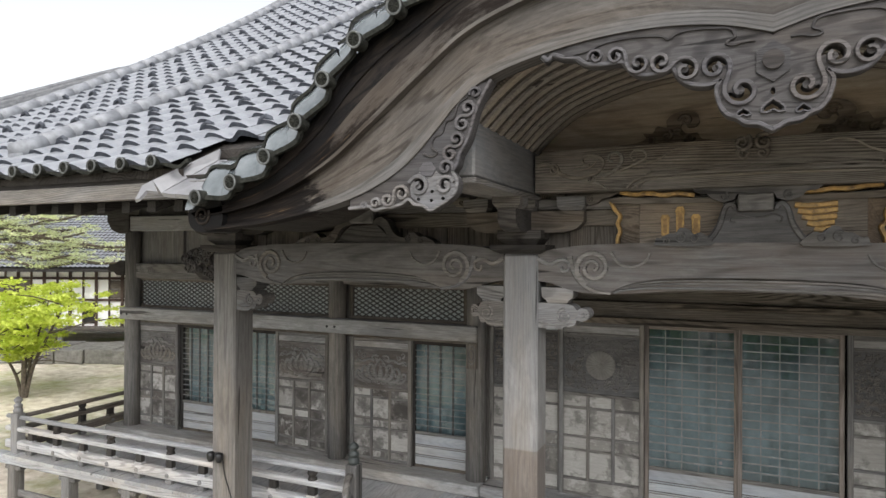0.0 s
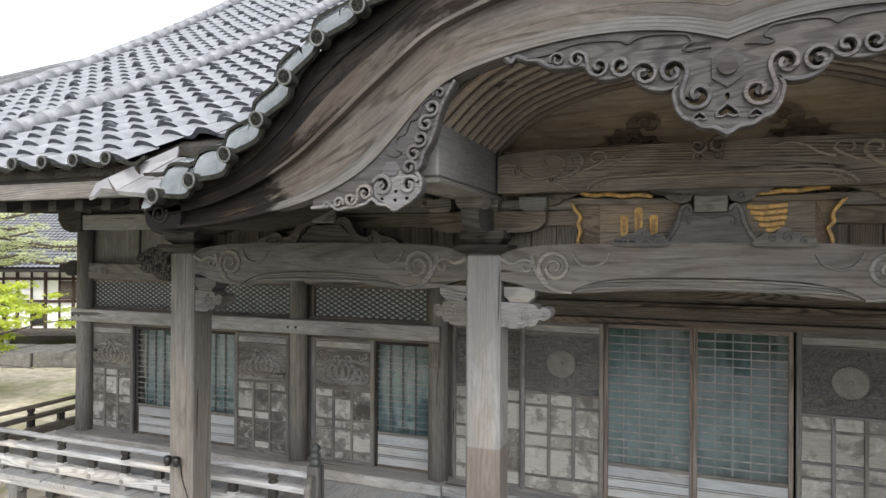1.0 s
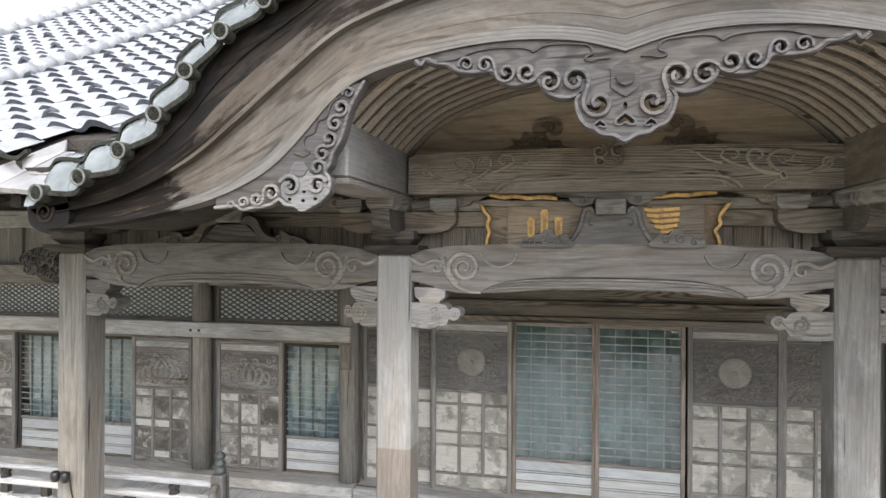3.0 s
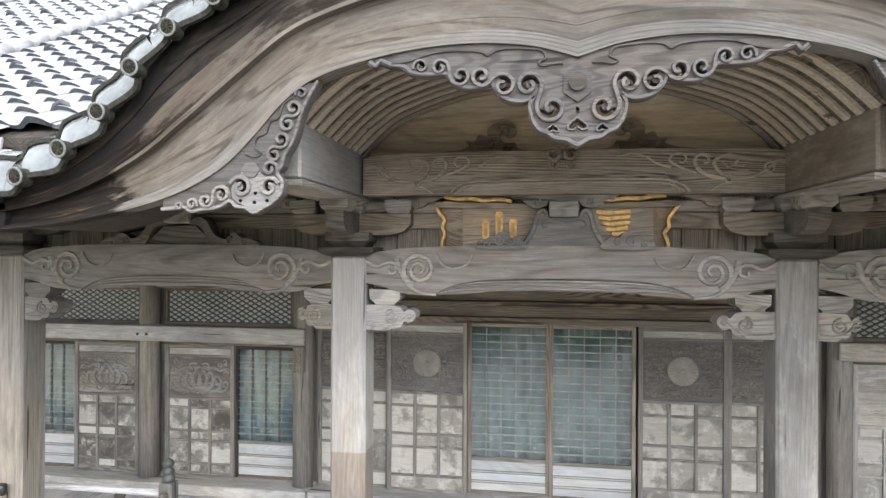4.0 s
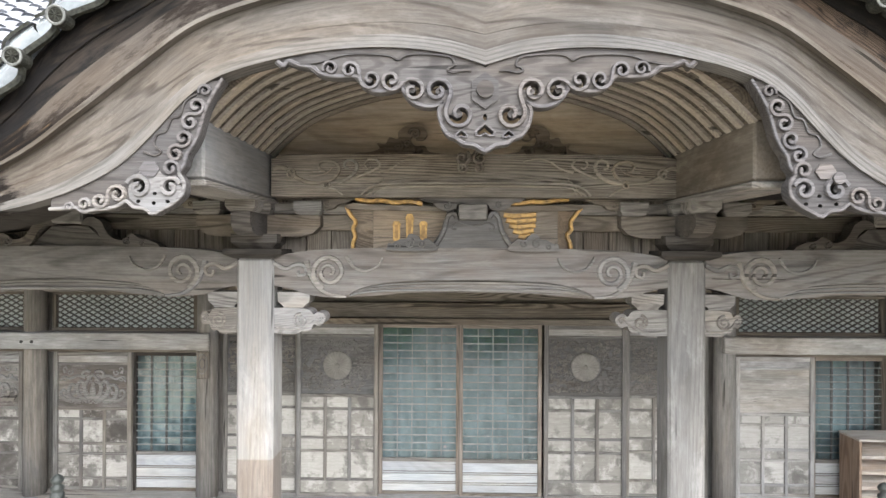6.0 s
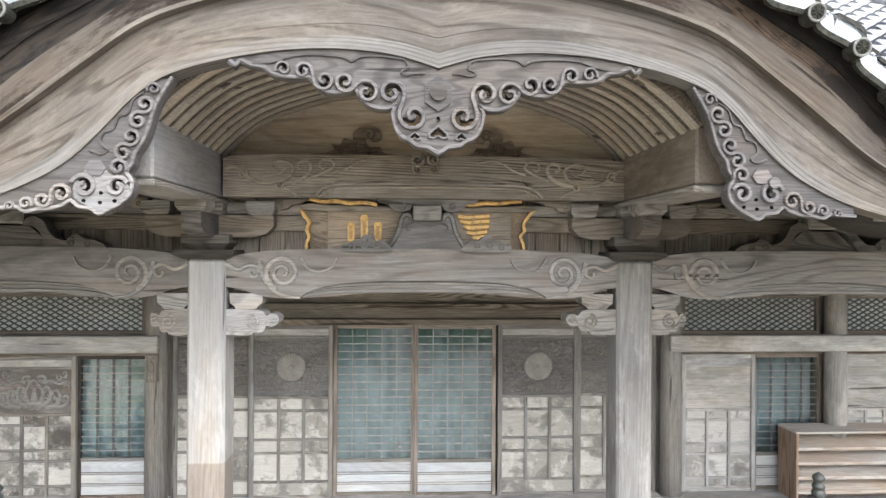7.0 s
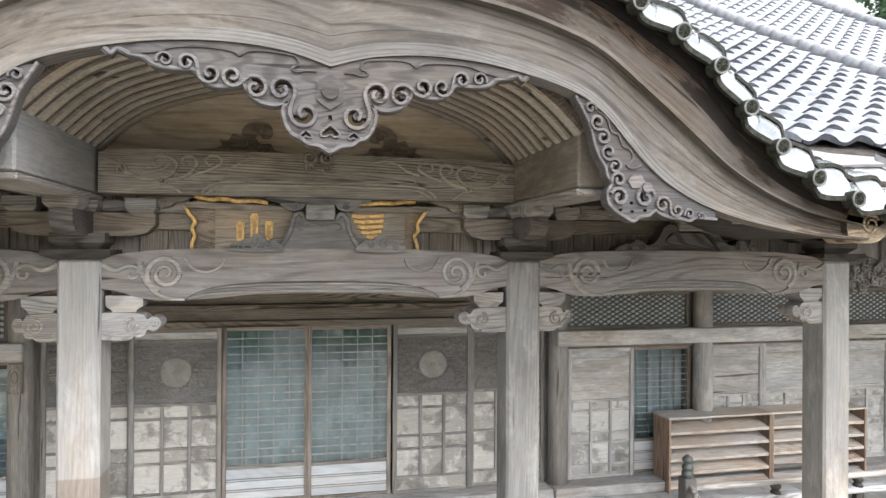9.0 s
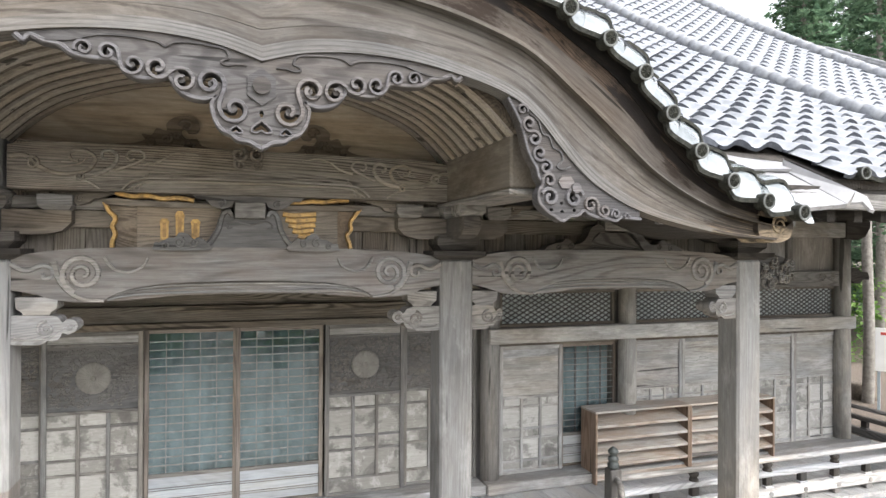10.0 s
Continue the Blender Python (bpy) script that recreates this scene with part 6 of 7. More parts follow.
# ---- twin lamp heads on the outer pillar ----
t = thing("flood_lamp", (-OUTER - 0.02, PORCH_Y - 0.19, 1.76), "pair of small black lamp heads with a cable on the pillar", "lamp")
part("bracket_plate", box(-0.04, 0.04, -0.01, 0.03, -0.05, 0.03, 0.004), M["iron"], t)
for s in (-1, 1):
    bm = bmesh.new()
    lathe(bm, [(0.012, -0.05), (0.03, -0.045), (0.042, -0.01), (0.045, 0.03), (0.03, 0.05), (0.01, 0.055)], s * 0.055, -0.05, 14)
    part("lamp_head", bm, M["iron"], t, "", True)
bm = bmesh.new()
tube(bm, smooth_line([(0.03, 0.03, -0.04), (0.06, 0.03, -0.2), (0.12, 0.03, -0.35), (0.16, 0.03, -0.5), (0.17, 0.035, -0.9), (0.17, 0.035, -1.6)], 5), 0.006, 6)
part("cable", bm, M["iron"], t, "thin black cable", True)
# ---- roof tiles ----
TW, TL = 0.335, 0.29
def tile_profile(u):
    """Height of a pantile across its width: a shallow trough and a round roll."""
    v = (0.72 - u) % 1.0
    k = v / 0.72 if v < 0.72 else (1 - v) / 0.28
    return 0.046 * k * k * (3 - 2 * k)


PROF = [(q * TW, tile_profile(q)) for q in (-0.5, -0.38, -0.28, -0.18, -0.1, -0.04, 0.0, 0.04, 0.1, 0.18, 0.26, 0.36, 0.5)]
def tile_verts(slope):
    """A tile at the origin, running up the slope from its lower edge."""
    v, f = [], []
    stand = [0.03 + 0.024 * max(0.0, math.sin(math.pi * min(1.0, max(0.0, (x / TW + 0.3) / 0.8)))) ** 0.5 for x, h in PROF]
    v += [(x, 0.0, h + a) for (x, h), a in zip(PROF, stand)]
    v += [(x, TL + 0.06, h + 0.012 + slope * (TL + 0.06)) for x, h in PROF]
    v += [(x, 0.006, h + 0.0) for x, h in PROF] + [(x, 0.0, h + a) for (x, h), a in zip(PROF, stand)]
    k = len(PROF)
    for i in range(k - 1):
        f.append((i, i + 1, k + i + 1, k + i))
        f.append((2 * k + i, 2 * k + i + 1, 3 * k + i + 1, 3 * k + i))
    return v, f


tile_me = bpy.data.meshes.new("tile")
vv, ff = tile_verts(0.0)
tile_me.from_pydata(vv, [], ff)
tile_me.materials.append(M["tile"])
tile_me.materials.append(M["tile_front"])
# odd faces are the fronts, in the colour with step shade
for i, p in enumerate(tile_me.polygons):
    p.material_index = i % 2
tile_me.shade_smooth()
rest_v, rest_f = [], []
rng = random.Random(4)
near_count = 0
for s in (-1, 1):
    for c in range(58):
        x = s * (0.2 + c * TW)
        for r in range(46):
            y = EAVE_Y + r * TL
            z = roof_z(y)
            if y > hip_y(s, x) - 0.15:
                break
            if abs(x) < (4.15 if s < 0 else 4.42) and z < max(4.77, top_z(x) + 0.25):
                continue
            sl = 0.48 + 0.024 * (y - EAVE_Y)
            jz, jx = rng.uniform(-0.004, 0.004), rng.uniform(-0.006, 0.006)
            if 3.6 < abs(x) < 6.9 and r < 17:
                o = new("tile", tile_me)
                o.location, o.rotation_euler = (x + jx, y, z + jz), (math.atan(sl), 0, rng.uniform(-0.015, 0.015))
                o.parent = main_roof
                near_count += 1
            else:
                v, f = tile_verts(sl)
                k = len(rest_v)
                rest_v += [(a + x + jx, b + y, h + z + jz) for a, b, h in v]
                rest_f += [tuple(i + k for i in q) for q in f]
me = bpy.data.meshes.new("far_tiles")
me.from_pydata(rest_v, [], rest_f)
me.materials.append(M["tile"])
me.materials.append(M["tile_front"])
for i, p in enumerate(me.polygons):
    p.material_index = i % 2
me.shade_smooth()
o = new("far_tiles", me)
o.parent = main_roof
tagged(o, "rows of grey pantiles higher up the roof", kind="stuff")


def cap_mesh(bm, cx, y, cz, r):
    """A round eave-tile end: a short tube with a sunk wheel on its face."""
    disc(bm, cx, y, cz, r, 0.09, 18)
    for k in range(8):
        a = 2 * math.pi * k / 8
        tube(bm, [(cx, y - 0.004, cz), (cx + 0.6 * r * math.cos(a), y - 0.004, cz + 0.6 * r * math.sin(a))], r * 0.09, 4)
    return bm


def eave_tile(parent, pos):
    """Front tile of a column: a round end under the roll and a scalloped lip."""
    o = new("eave_tile", EAVE_ME)
    o.matrix_local = pos
    o.parent = parent
    return o


def eave_mesh(flip):
    """A round end with a scalloped lip beside it; flip turns the lip's fall."""
    bm = bmesh.new()
    cap_mesh(bm, 0.0, -0.055, 0.05, 0.052)
    us = [i / 16 for i in range(-8, 9)]
    pts = [(flip * (u + 0.5) * TW, tile_profile(u + 0.5)) for u in us]
    prism(bm, [(x, h + 0.016) for x, h in pts] + [(x, h - 0.014) for x, h in reversed(pts)], -0.012, 0.02)
    dark_faces = len(bm.faces)
    tube(bm, [(0.046 * math.cos(a), -0.058, 0.05 + 0.046 * math.sin(a)) for a in (2 * math.pi * k / 18 for k in range(19))], 0.0075, 5)
    me = bpy.data.meshes.new("eave_tile")
    bmesh.ops.recalc_face_normals(bm, faces=bm.faces[:])
    bm.to_mesh(me)
    bm.free()
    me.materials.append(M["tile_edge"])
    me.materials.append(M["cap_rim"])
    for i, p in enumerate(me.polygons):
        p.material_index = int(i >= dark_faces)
    return me


EAVE_ME, VERGE_ME = eave_mesh(1), eave_mesh(-1)
for s in (-1, 1):
    for c in range(58):
        x = s * (0.2 + c * TW)
        if (4.1 if s < 0 else 4.4) < abs(x) < XC[s]:
            eave_tile(main_roof, Matrix.Translation((x, EAVE_Y, roof_z(EAVE_Y))))


# descending ridges: rows of round tiles laid up the slope
def slope_ridge(x, r):
    bm = bmesh.new()
    y = EAVE_Y + 0.5
    while y < hip_y(1 if x > 0 else -1, x) - 0.2:
        d = Vector((0, 1, 0.48 + 0.024 * (y - EAVE_Y))).normalized()
        a = Vector((x, y, roof_z(y) + 0.10))
        tube(bm, [a, a + d * 0.34], r, 10, 0.9)
        y += 0.29
    part("descending_ridge", bm, M["tile_dull"], main_roof, "row of round ridge tiles running up the slope", True)
    part("ridge_bed", box(x - r * 1.1, x + r * 1.1, EAVE_Y + 0.5, EAVE_Y + 0.6, roof_z(EAVE_Y + 0.5), roof_z(EAVE_Y + 0.5) + 0.1), M["tile_dull"], main_roof)


for s, xa, xb in ((-1, -6.75, -10.4), (1, 7.5, 11.5)):
    slope_ridge(xa, 0.108)
    slope_ridge(xb, 0.12)
    # hip ridge: stacked flat courses under round tiles
    line = smooth_line([(s * x, y, roof_z(y)) for x, y in HIPS[s]], 6)
    for k, (w, h) in enumerate(((0.17, 0.05), (0.16, 0.12), (0.15, 0.19), (0.11, 0.27))):
        pts = [(p.x, p.y, p.z + h * (0.45 + 0.75 * (i / (len(line) - 1)) ** 0.6)) for i, p in enumerate(line)]
        part("hip_course", tube(bmesh.new(), pts, w * 0.5, 6, 1), M["tile_shade"], main_roof, "stacked course of the hip ridge", True)

# snow guards: small dark loops standing on the tile rolls
bm = bmesh.new()
for s in (-1, 1):
    for c in range(9, 56 if s < 0 else 9):
        for r in range(2, 34):
            y = EAVE_Y + r * TL
            if r % 3 or (c + r // 3) % 2 or y > hip_y(s, c * TW) - 0.4:
                continue
            x = s * (0.2 + c * TW)
            z = roof_z(y) + 0.05
            tube(bm, [(x - 0.07, y, z), (x - 0.055, y, z + 0.05), (x, y, z + 0.075), (x + 0.055, y, z + 0.05), (x + 0.07, y, z)], 0.026, 5)
o = part("snow_guards", bm, M["tile_front"], main_roof, "dark snow-guard loops on the tiles", True)
tagged(o, kind="stuff")

# verge tiles over the gable: short columns that slope forwards, with round ends
PROF_V = [(-x, h) for x, h in reversed(PROF)]
verge = thing("verge_tiles", (0, 0, 0), "glossy grey verge tiles with round ends along the gable", "roof tile")
LEN_T = sum((b - a).length for a, b in zip(TOPC, TOPC[1:]))
VS = 0.337
for s in (-1, 1):
    for i in range(14):
        f = 1 - ((0.13 if s > 0 else 0.29) + i * VS) / LEN_T
        p, d = at_arc(TOPC, f)
        ang = math.atan2(d.y, d.x)
        nx, nz = -math.sin(ang), math.cos(ang)
        rise = lambda t: 0.30 * (1 - math.exp(-t / 0.13)) + 0.12 * t
        cuts = (0.0, 0.17, 0.38, 0.62, 0.9)
        for r in range(4):
            rows = []
            t0, t1 = cuts[r], cuts[r + 1] + 0.05
            for k in range(4):
                t = t0 + (t1 - t0) * k / 3
                lift = 0.035 * (1 - k / 3) if r else 0.0
                rows.append([(u * 1.04, GABLE_Y - 0.15 + t, h * 1.2 - 0.07 + lift + rise(t)) for u, h in PROF_V])
            bm = bmesh.new()
            vs = [[bm.verts.new((s * (p.x + math.cos(ang) * u + nx * h), y, p.y + math.sin(ang) * u + nz * h)) for u, y, h in row] for row in rows]
            for a, c in zip(vs, vs[1:]):
                for k in range(len(a) - 1):
                    bm.faces.new((a[k], a[k + 1], c[k + 1], c[k]))
            part("tile", bm, M["verge"], verge, smooth=True)
            if r:
                bm = bmesh.new()
                row = rows[0]
                hi = [bm.verts.new((s * (p.x + math.cos(ang) * u + nx * h), y - 0.003, p.y + math.sin(ang) * u + nz * h)) for u, y, h in row]
                lo = [bm.verts.new((s * (p.x + math.cos(ang) * u + nx * (h - 0.028)), y - 0.008, p.y + math.sin(ang) * u + nz * (h - 0.028))) for u, y, h in row]
                for k in range(len(hi) - 1):
                    bm.faces.new((hi[k], hi[k + 1], lo[k + 1], lo[k]))
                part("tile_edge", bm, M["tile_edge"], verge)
        o = new("eave_tile", VERGE_ME)
        o.parent = verge
        o.matrix_local = Matrix.Translation((s * (p.x - 0.07 * nx), GABLE_Y - 0.155, p.y - 0.07 * nz)) @ Matrix.Rotation(-s * ang, 4, "Y") @ Matrix.Diagonal((s * 1.04, 1, 1.15, 1))
# sheet metal valley between gable foot and eave
def plate(bm, pts, thick):
    a = [bm.verts.new(p) for p in pts]
    c = [bm.verts.new((p[0], p[1] + thick * 0.6, p[2] - thick)) for p in pts]
    bm.faces.new(a)
    bm.faces.new(c)
    for k in range(len(pts)):
        bm.faces.new((a[k], a[(k + 1) % len(pts)], c[(k + 1) % len(pts)], c[k]))


for s in (-1, 1):
    dx = 0.0 if s < 0 else 0.25
    t = thing("valley_flashing", (s * (3.9 + dx), EAVE_Y, 4.3), "pale folded sheet-metal flashing at the gable foot", "flashing", "valley flashings")
    for k in range(3):
        xa, xb = -0.22 + 0.13 * k, -0.22 + 0.13 * (k + 1) - 0.006
        ta, tb = -0.55 + 0.19 * k, -0.55 + 0.19 * (k + 1) - 0.006
        bm = bmesh.new()
        plate(bm, [(s * xb, -0.09, 0.025 + 0.012 * k), (s * xa, -0.09, 0.01 + 0.012 * k), (s * ta, 0.36, 0.34), (s * tb, 0.36, 0.35)], 0.03)
        part("sheet", bm, M["lead"], t)
    bm = bmesh.new()
    plate(bm, [(s * 0.27, -0.08, 0.15), (s * 0.17, -0.09, 0.05), (s * 0.02, 0.34, 0.35), (s * 0.02, 0.36, 0.44)], 0.02)
    part("folded_edge", bm, M["lead"], t, "raised folded edge")
    bm = bmesh.new()
    plate(bm, [(s * 0.27, -0.08, 0.15), (s * 0.36, -0.1, 0.11), (s * 0.40, -0.13, 0.0), (s * 0.34, -0.14, 0.01), (s * 0.30, -0.11, 0.07), (s * 0.2, -0.1, 0.06)], 0.02)
    part("bent_end", bm, M["lead"], t, "bent end of the sheet")
    if s > 0:
        bm = bmesh.new()
        plate(bm, [(0.14, 0.3, 0.36), (-0.6, 0.3, 0.33), (-0.75, 0.62, 0.53), (0.3, 0.62, 0.5)], 0.02)
        part("back_sheet", bm, M["lead"], t, "sheet running up under the tiles")
    # closing board under the tiles behind the flashing; left one dark for the gap's shade
    a, c = sorted((s * (4.25 + dx), s * 3.1))
    o = link_mesh("valley_board", box(a, c, -3.24, -3.18, 4.2, 4.76), W["dark_x"] if s < 0 else M["lead"])
    tagged(o, "added dark board standing for the shaded gap behind the flashing" if s < 0 else "pale metal sheet closing the roof behind the flashing", "board", kind="structure")
# ---- veranda: edge beam, posts, railings ----
edge = thing("veranda_edge", (0, 0, 0), "weathered edge beam and posts of the raised veranda", "beam", kind="structure")
W["floor"] = wood("veranda_plank", (0.29, 0.29, 0.287), (0.52, 0.52, 0.514), "y", 60, 1.0, 0.28, 0.4)
W["floor"].node_tree.nodes["Principled BSDF"].inputs["Specular IOR Level"].default_value = 0.6
W["floor"].node_tree.nodes["Principled BSDF"].inputs["Specular IOR Level"].default_value = 0.55
part("edge_beam", box(-9.95, 9.95, RAIL_Y - 0.12, RAIL_Y + 0.06, 0.84, 0.972, 0.025), W["rail_x"], edge)
for s in (-1, 1):
    part("side_beam", box(s * (RAIL_X + 0.03) - 0.08, s * (RAIL_X + 0.03) + 0.08, RAIL_Y + 0.06, 4.0, 0.84, 0.968, 0.02), W["grey_y"], edge)
    for i in range(6):
        x = s * (RAIL_X - i * 1.15)
        part("post", box(x - 0.08, x + 0.08, RAIL_Y - 0.1, RAIL_Y + 0.05, 0.0, 0.84, 0.01), W["grey_z"], edge)
        part("corbel", box(x - 0.16, x + 0.16, RAIL_Y - 0.09, RAIL_Y + 0.04, 0.76, 0.838, 0.02), W["grey_x"], edge)
        part("inner_post", box(x - 0.08, x + 0.08, -0.2, -0.05, 0.0, 0.9, 0.01), W["grey_z"], edge)
    part("tie_rail", box(min(s * 3.7, s * RAIL_X), max(s * 3.7, s * RAIL_X), RAIL_Y - 0.05, RAIL_Y, 0.38, 0.48, 0.01), W["grey_x"], edge)


def newel(x, y, top, mat, capmat, label, capr=0.06):
    t = thing("newel_post", (x, y, 0.0), label, "newel post", "newel posts")
    part("post", box(-0.07, 0.07, -0.07, 0.07, 0.85, top - 0.24, 0.012), mat, t)
    h = top - 0.24
    k = capr / 0.06
    bm = lathe(bmesh.new(), [(0.05 * k, h), (0.062 * k, h + 0.01), (0.062 * k, h + 0.055), (0.052 * k, h + 0.06), (0.052 * k, h + 0.09), (0.06 * k, h + 0.095), (0.055 * k, h + 0.12), (0.034 * k, h + 0.135), (0.036 * k, h + 0.15), (0.055 * k, h + 0.17), (0.058 * k, h + 0.19), (0.04 * k, h + 0.215), (0.012 * k, h + 0.235), (0.003, h + 0.24)], seg=18)
    part("finial", bm, capmat, t, "onion-shaped finial", True)
    return t


for s in (-1, 1):
    newel(s * 3.84, RAIL_Y, 1.86, W["slate_z"], M["bronze"], "stair newel post with a verdigris bronze onion finial")
    newel(s * RAIL_X, RAIL_Y, 1.80, W["pale_z"], W["pale_z"], "weathered corner newel post with an onion finial")
    # curved end of the stair rail
    t = thing("stair_rail_end", (s * 3.84, RAIL_Y - 0.05, 1.0), "curved worn handrail end dropping from the newel", "handrail", "stair rails")
    bm = bmesh.new()
    tube(bm, smooth_line([(0, 0.0, 0.52), (-s * 0.03, -0.12, 0.51), (-s * 0.1, -0.26, 0.44), (-s * 0.14, -0.36, 0.3), (-s * 0.16, -0.45, 0.1)], 5), 0.035, 8)
    part("rail", bm, W["grey_y"], t, "", True)
    bm = bmesh.new()
    tube(bm, smooth_line([(0, 0.0, 0.3), (-s * 0.03, -0.14, 0.27), (-s * 0.08, -0.28, 0.15), (-s * 0.1, -0.36, 0.0)], 5), 0.03, 8)
    part("rail", bm, W["grey_y"], t, "", True)


def railing(x0, x1, y0, y1, label, key):
    """A low three-rail railing between two points, straight in x or in y."""
    along_x = abs(x1 - x0) > abs(y1 - y0)
    L = abs(x1 - x0) if along_x else abs(y1 - y0)
    t = thing("railing", (min(x0, x1), min(y0, y1), FLOOR), label, "railing", "veranda railings")
    if not along_x:
        t.rotation_euler = (0, 0, math.pi / 2)
    mx = W[key + ("_x")]
    bm = bmesh.new()
    tube(bm, [(0, 0, 0.50), (L * 0.5, 0, 0.495), (L, 0, 0.5)], 0.034, 10)
    upper = part("top_rail", bm, mx, t, "round top rail", True)
    part("middle_rail", box(0, L, -0.055, 0.055, 0.305, 0.37, 0.014), mx, t)
    lower_rail = part("bottom_rail", box(0, L, -0.06, 0.06, 0.055, 0.175, 0.018), mx, t)
    n = max(2, round(L / 0.52))
    for i in range(1, n):
        x = L * i / n
        part("spacer_block", box(x - 0.05, x + 0.05, -0.035, 0.035, 0.2, 0.305, 0.006), W["dark_z"], t, "dark squared block between the rails")
        if i % 2 == 0:
            bm = lathe(bmesh.new(), [(0.055, 0.37), (0.05, 0.395), (0.034, 0.405), (0.046, 0.42), (0.058, 0.445), (0.05, 0.47)], x, 0, 10)
            part("cup_block", bm, W["dark_z"], upper, "dark turned cup under the top rail", True)
        part("block_seat", box(x - 0.06, x + 0.06, -0.04, 0.04, 0.17, 0.2, 0.005), mx, lower_rail)
        part("foot_block", box(x - 0.05, x + 0.05, -0.05, 0.05, 0.0, 0.055, 0.006), W["grey_z"], t)
        bm = disc(bmesh.new(), x, -0.07, 0.11, 0.03, 0.02, 12)
        part("peg_end", bm, W["pale_x"], lower_rail, "pale round peg end")
    return t


railing(-9.72, -3.84, RAIL_Y, RAIL_Y, "low weathered three-rail veranda railing", "rail")
railing(3.84, 9.72, RAIL_Y, RAIL_Y, "low weathered three-rail veranda railing before the shoe rack", "rail")
railing(-RAIL_X, -RAIL_X, RAIL_Y, 4.0, "low dark three-rail railing along the side veranda", "brown")
railing(RAIL_X, RAIL_X, RAIL_Y, 4.0, "low weathered three-rail railing along the side veranda", "grey")

# ---- shoe racks ----
def shoe_rack(x0, x1):
    w, h, d = x1 - x0, 0.93, 0.36
    t = thing("shoe_rack", ((x0 + x1) / 2, -0.24, FLOOR), "brown cedar shoe rack with sloping open shelves", "shelf", "shoe racks")
    a, c = -w / 2, w / 2
    for p in (a, c - 0.03):
        part("side", box(p, p + 0.03, -d / 2, d / 2, 0, h - 0.02, 0.004), W["shelf_z"], t)
    part("top", box(a - 0.01, c + 0.0, -d / 2 - 0.015, d / 2, h - 0.02, h + 0.006, 0.004), W["shelf_x"], t, "faded top board")
    part("back", box(a + 0.03, c - 0.03, d / 2 - 0.015, d / 2, 0.02, h - 0.02), W["shelf_x"], t)
    n = 5
    for i in range(n):
        z = 0.05 + i * (h - 0.1) / n
        bm = bmesh.new()
        vs = [bm.verts.new((x, y, zz)) for x in (a + 0.03, c - 0.03) for y, zz in ((-d / 2 + 0.012, z), (-d / 2 + 0.012, z + 0.034), (d / 2 - 0.016, z + 0.022 + 0.1), (d / 2 - 0.016, z + 0.1))]
        for q in ((0, 1, 2, 3), (4, 7, 6, 5), (0, 4, 5, 1), (1, 5, 6, 2), (2, 6, 7, 3), (3, 7, 4, 0)):
            bm.faces.new([vs[k] for k in q])
        part("shelf_board", bm, W["shelf_x"], t)
    return t


shoe_rack(4.30, 5.76)
shoe_rack(5.765, 7.22)

# ---- yard: tidy thing list ----
def leafy(bm, rnd, centre, rad, n, size, squash=0.6, shell=0.55):
    """Scatters small folded leaves through an uneven clump."""
    for _ in range(n):
        d = Vector((rnd.gauss(0, 1), rnd.gauss(0, 1), rnd.gauss(0, 1))).normalized()
        k = shell + (1 - shell) * rnd.random()
        p = Vector(centre) + Vector((d.x * rad, d.y * rad, d.z * rad * squash)) * k
        e = Euler((rnd.uniform(-0.7, 0.7), rnd.uniform(-0.7, 0.7), rnd.uniform(0, 6.3))).to_matrix()
        s = size * rnd.uniform(0.6, 1.3)
        q = [p + e @ Vector(v) * s for v in ((-0.5, 0, 0), (0, -0.32, 0.08), (0.55, 0, -0.02), (0, 0.32, 0.08))]
        bm.faces.new([bm.verts.new(v) for v in q])


def garden_shrub(x, y, r, h, seed):
    """A dense clipped shrub on a short stem, mirrored in the entrance panes."""
    rnd = random.Random(seed)
    t = thing("garden_shrub", (x, y, 0), "dense dark green shrub beyond the forecourt", "shrub", "forecourt shrubs")
    part("stem", tube(bmesh.new(), [(0, 0, 0.0), (0.03, 0.02, h * 0.35), (0, 0, h * 0.7)], 0.09, 8, 0.5), M["bark"], t)
    bm = bmesh.new()
    for k in range(6):
        a = k * 1.05 + rnd.random()
        leafy(bm, rnd, (math.cos(a) * r * 0.5, math.sin(a) * r * 0.4, h * rnd.uniform(0.4, 0.75)), r * rnd.uniform(0.5, 0.7), 420, 0.16, 0.9, 0.5)
    part("crown", bm, M["conifer"], t)


for q, (x, y, r, h) in enumerate(((-5.6, -20.4, 1.4, 2.2), (-2.9, -19.6, 1.3, 1.9), (0.3, -21.0, 1.5, 2.4), (2.2, -19.4, 0.9, 1.5), (4.6, -20.2, 1.5, 2.3), (7.6, -20.8, 1.4, 2.0))):
    garden_shrub(x, y, r, h, 70 + q)


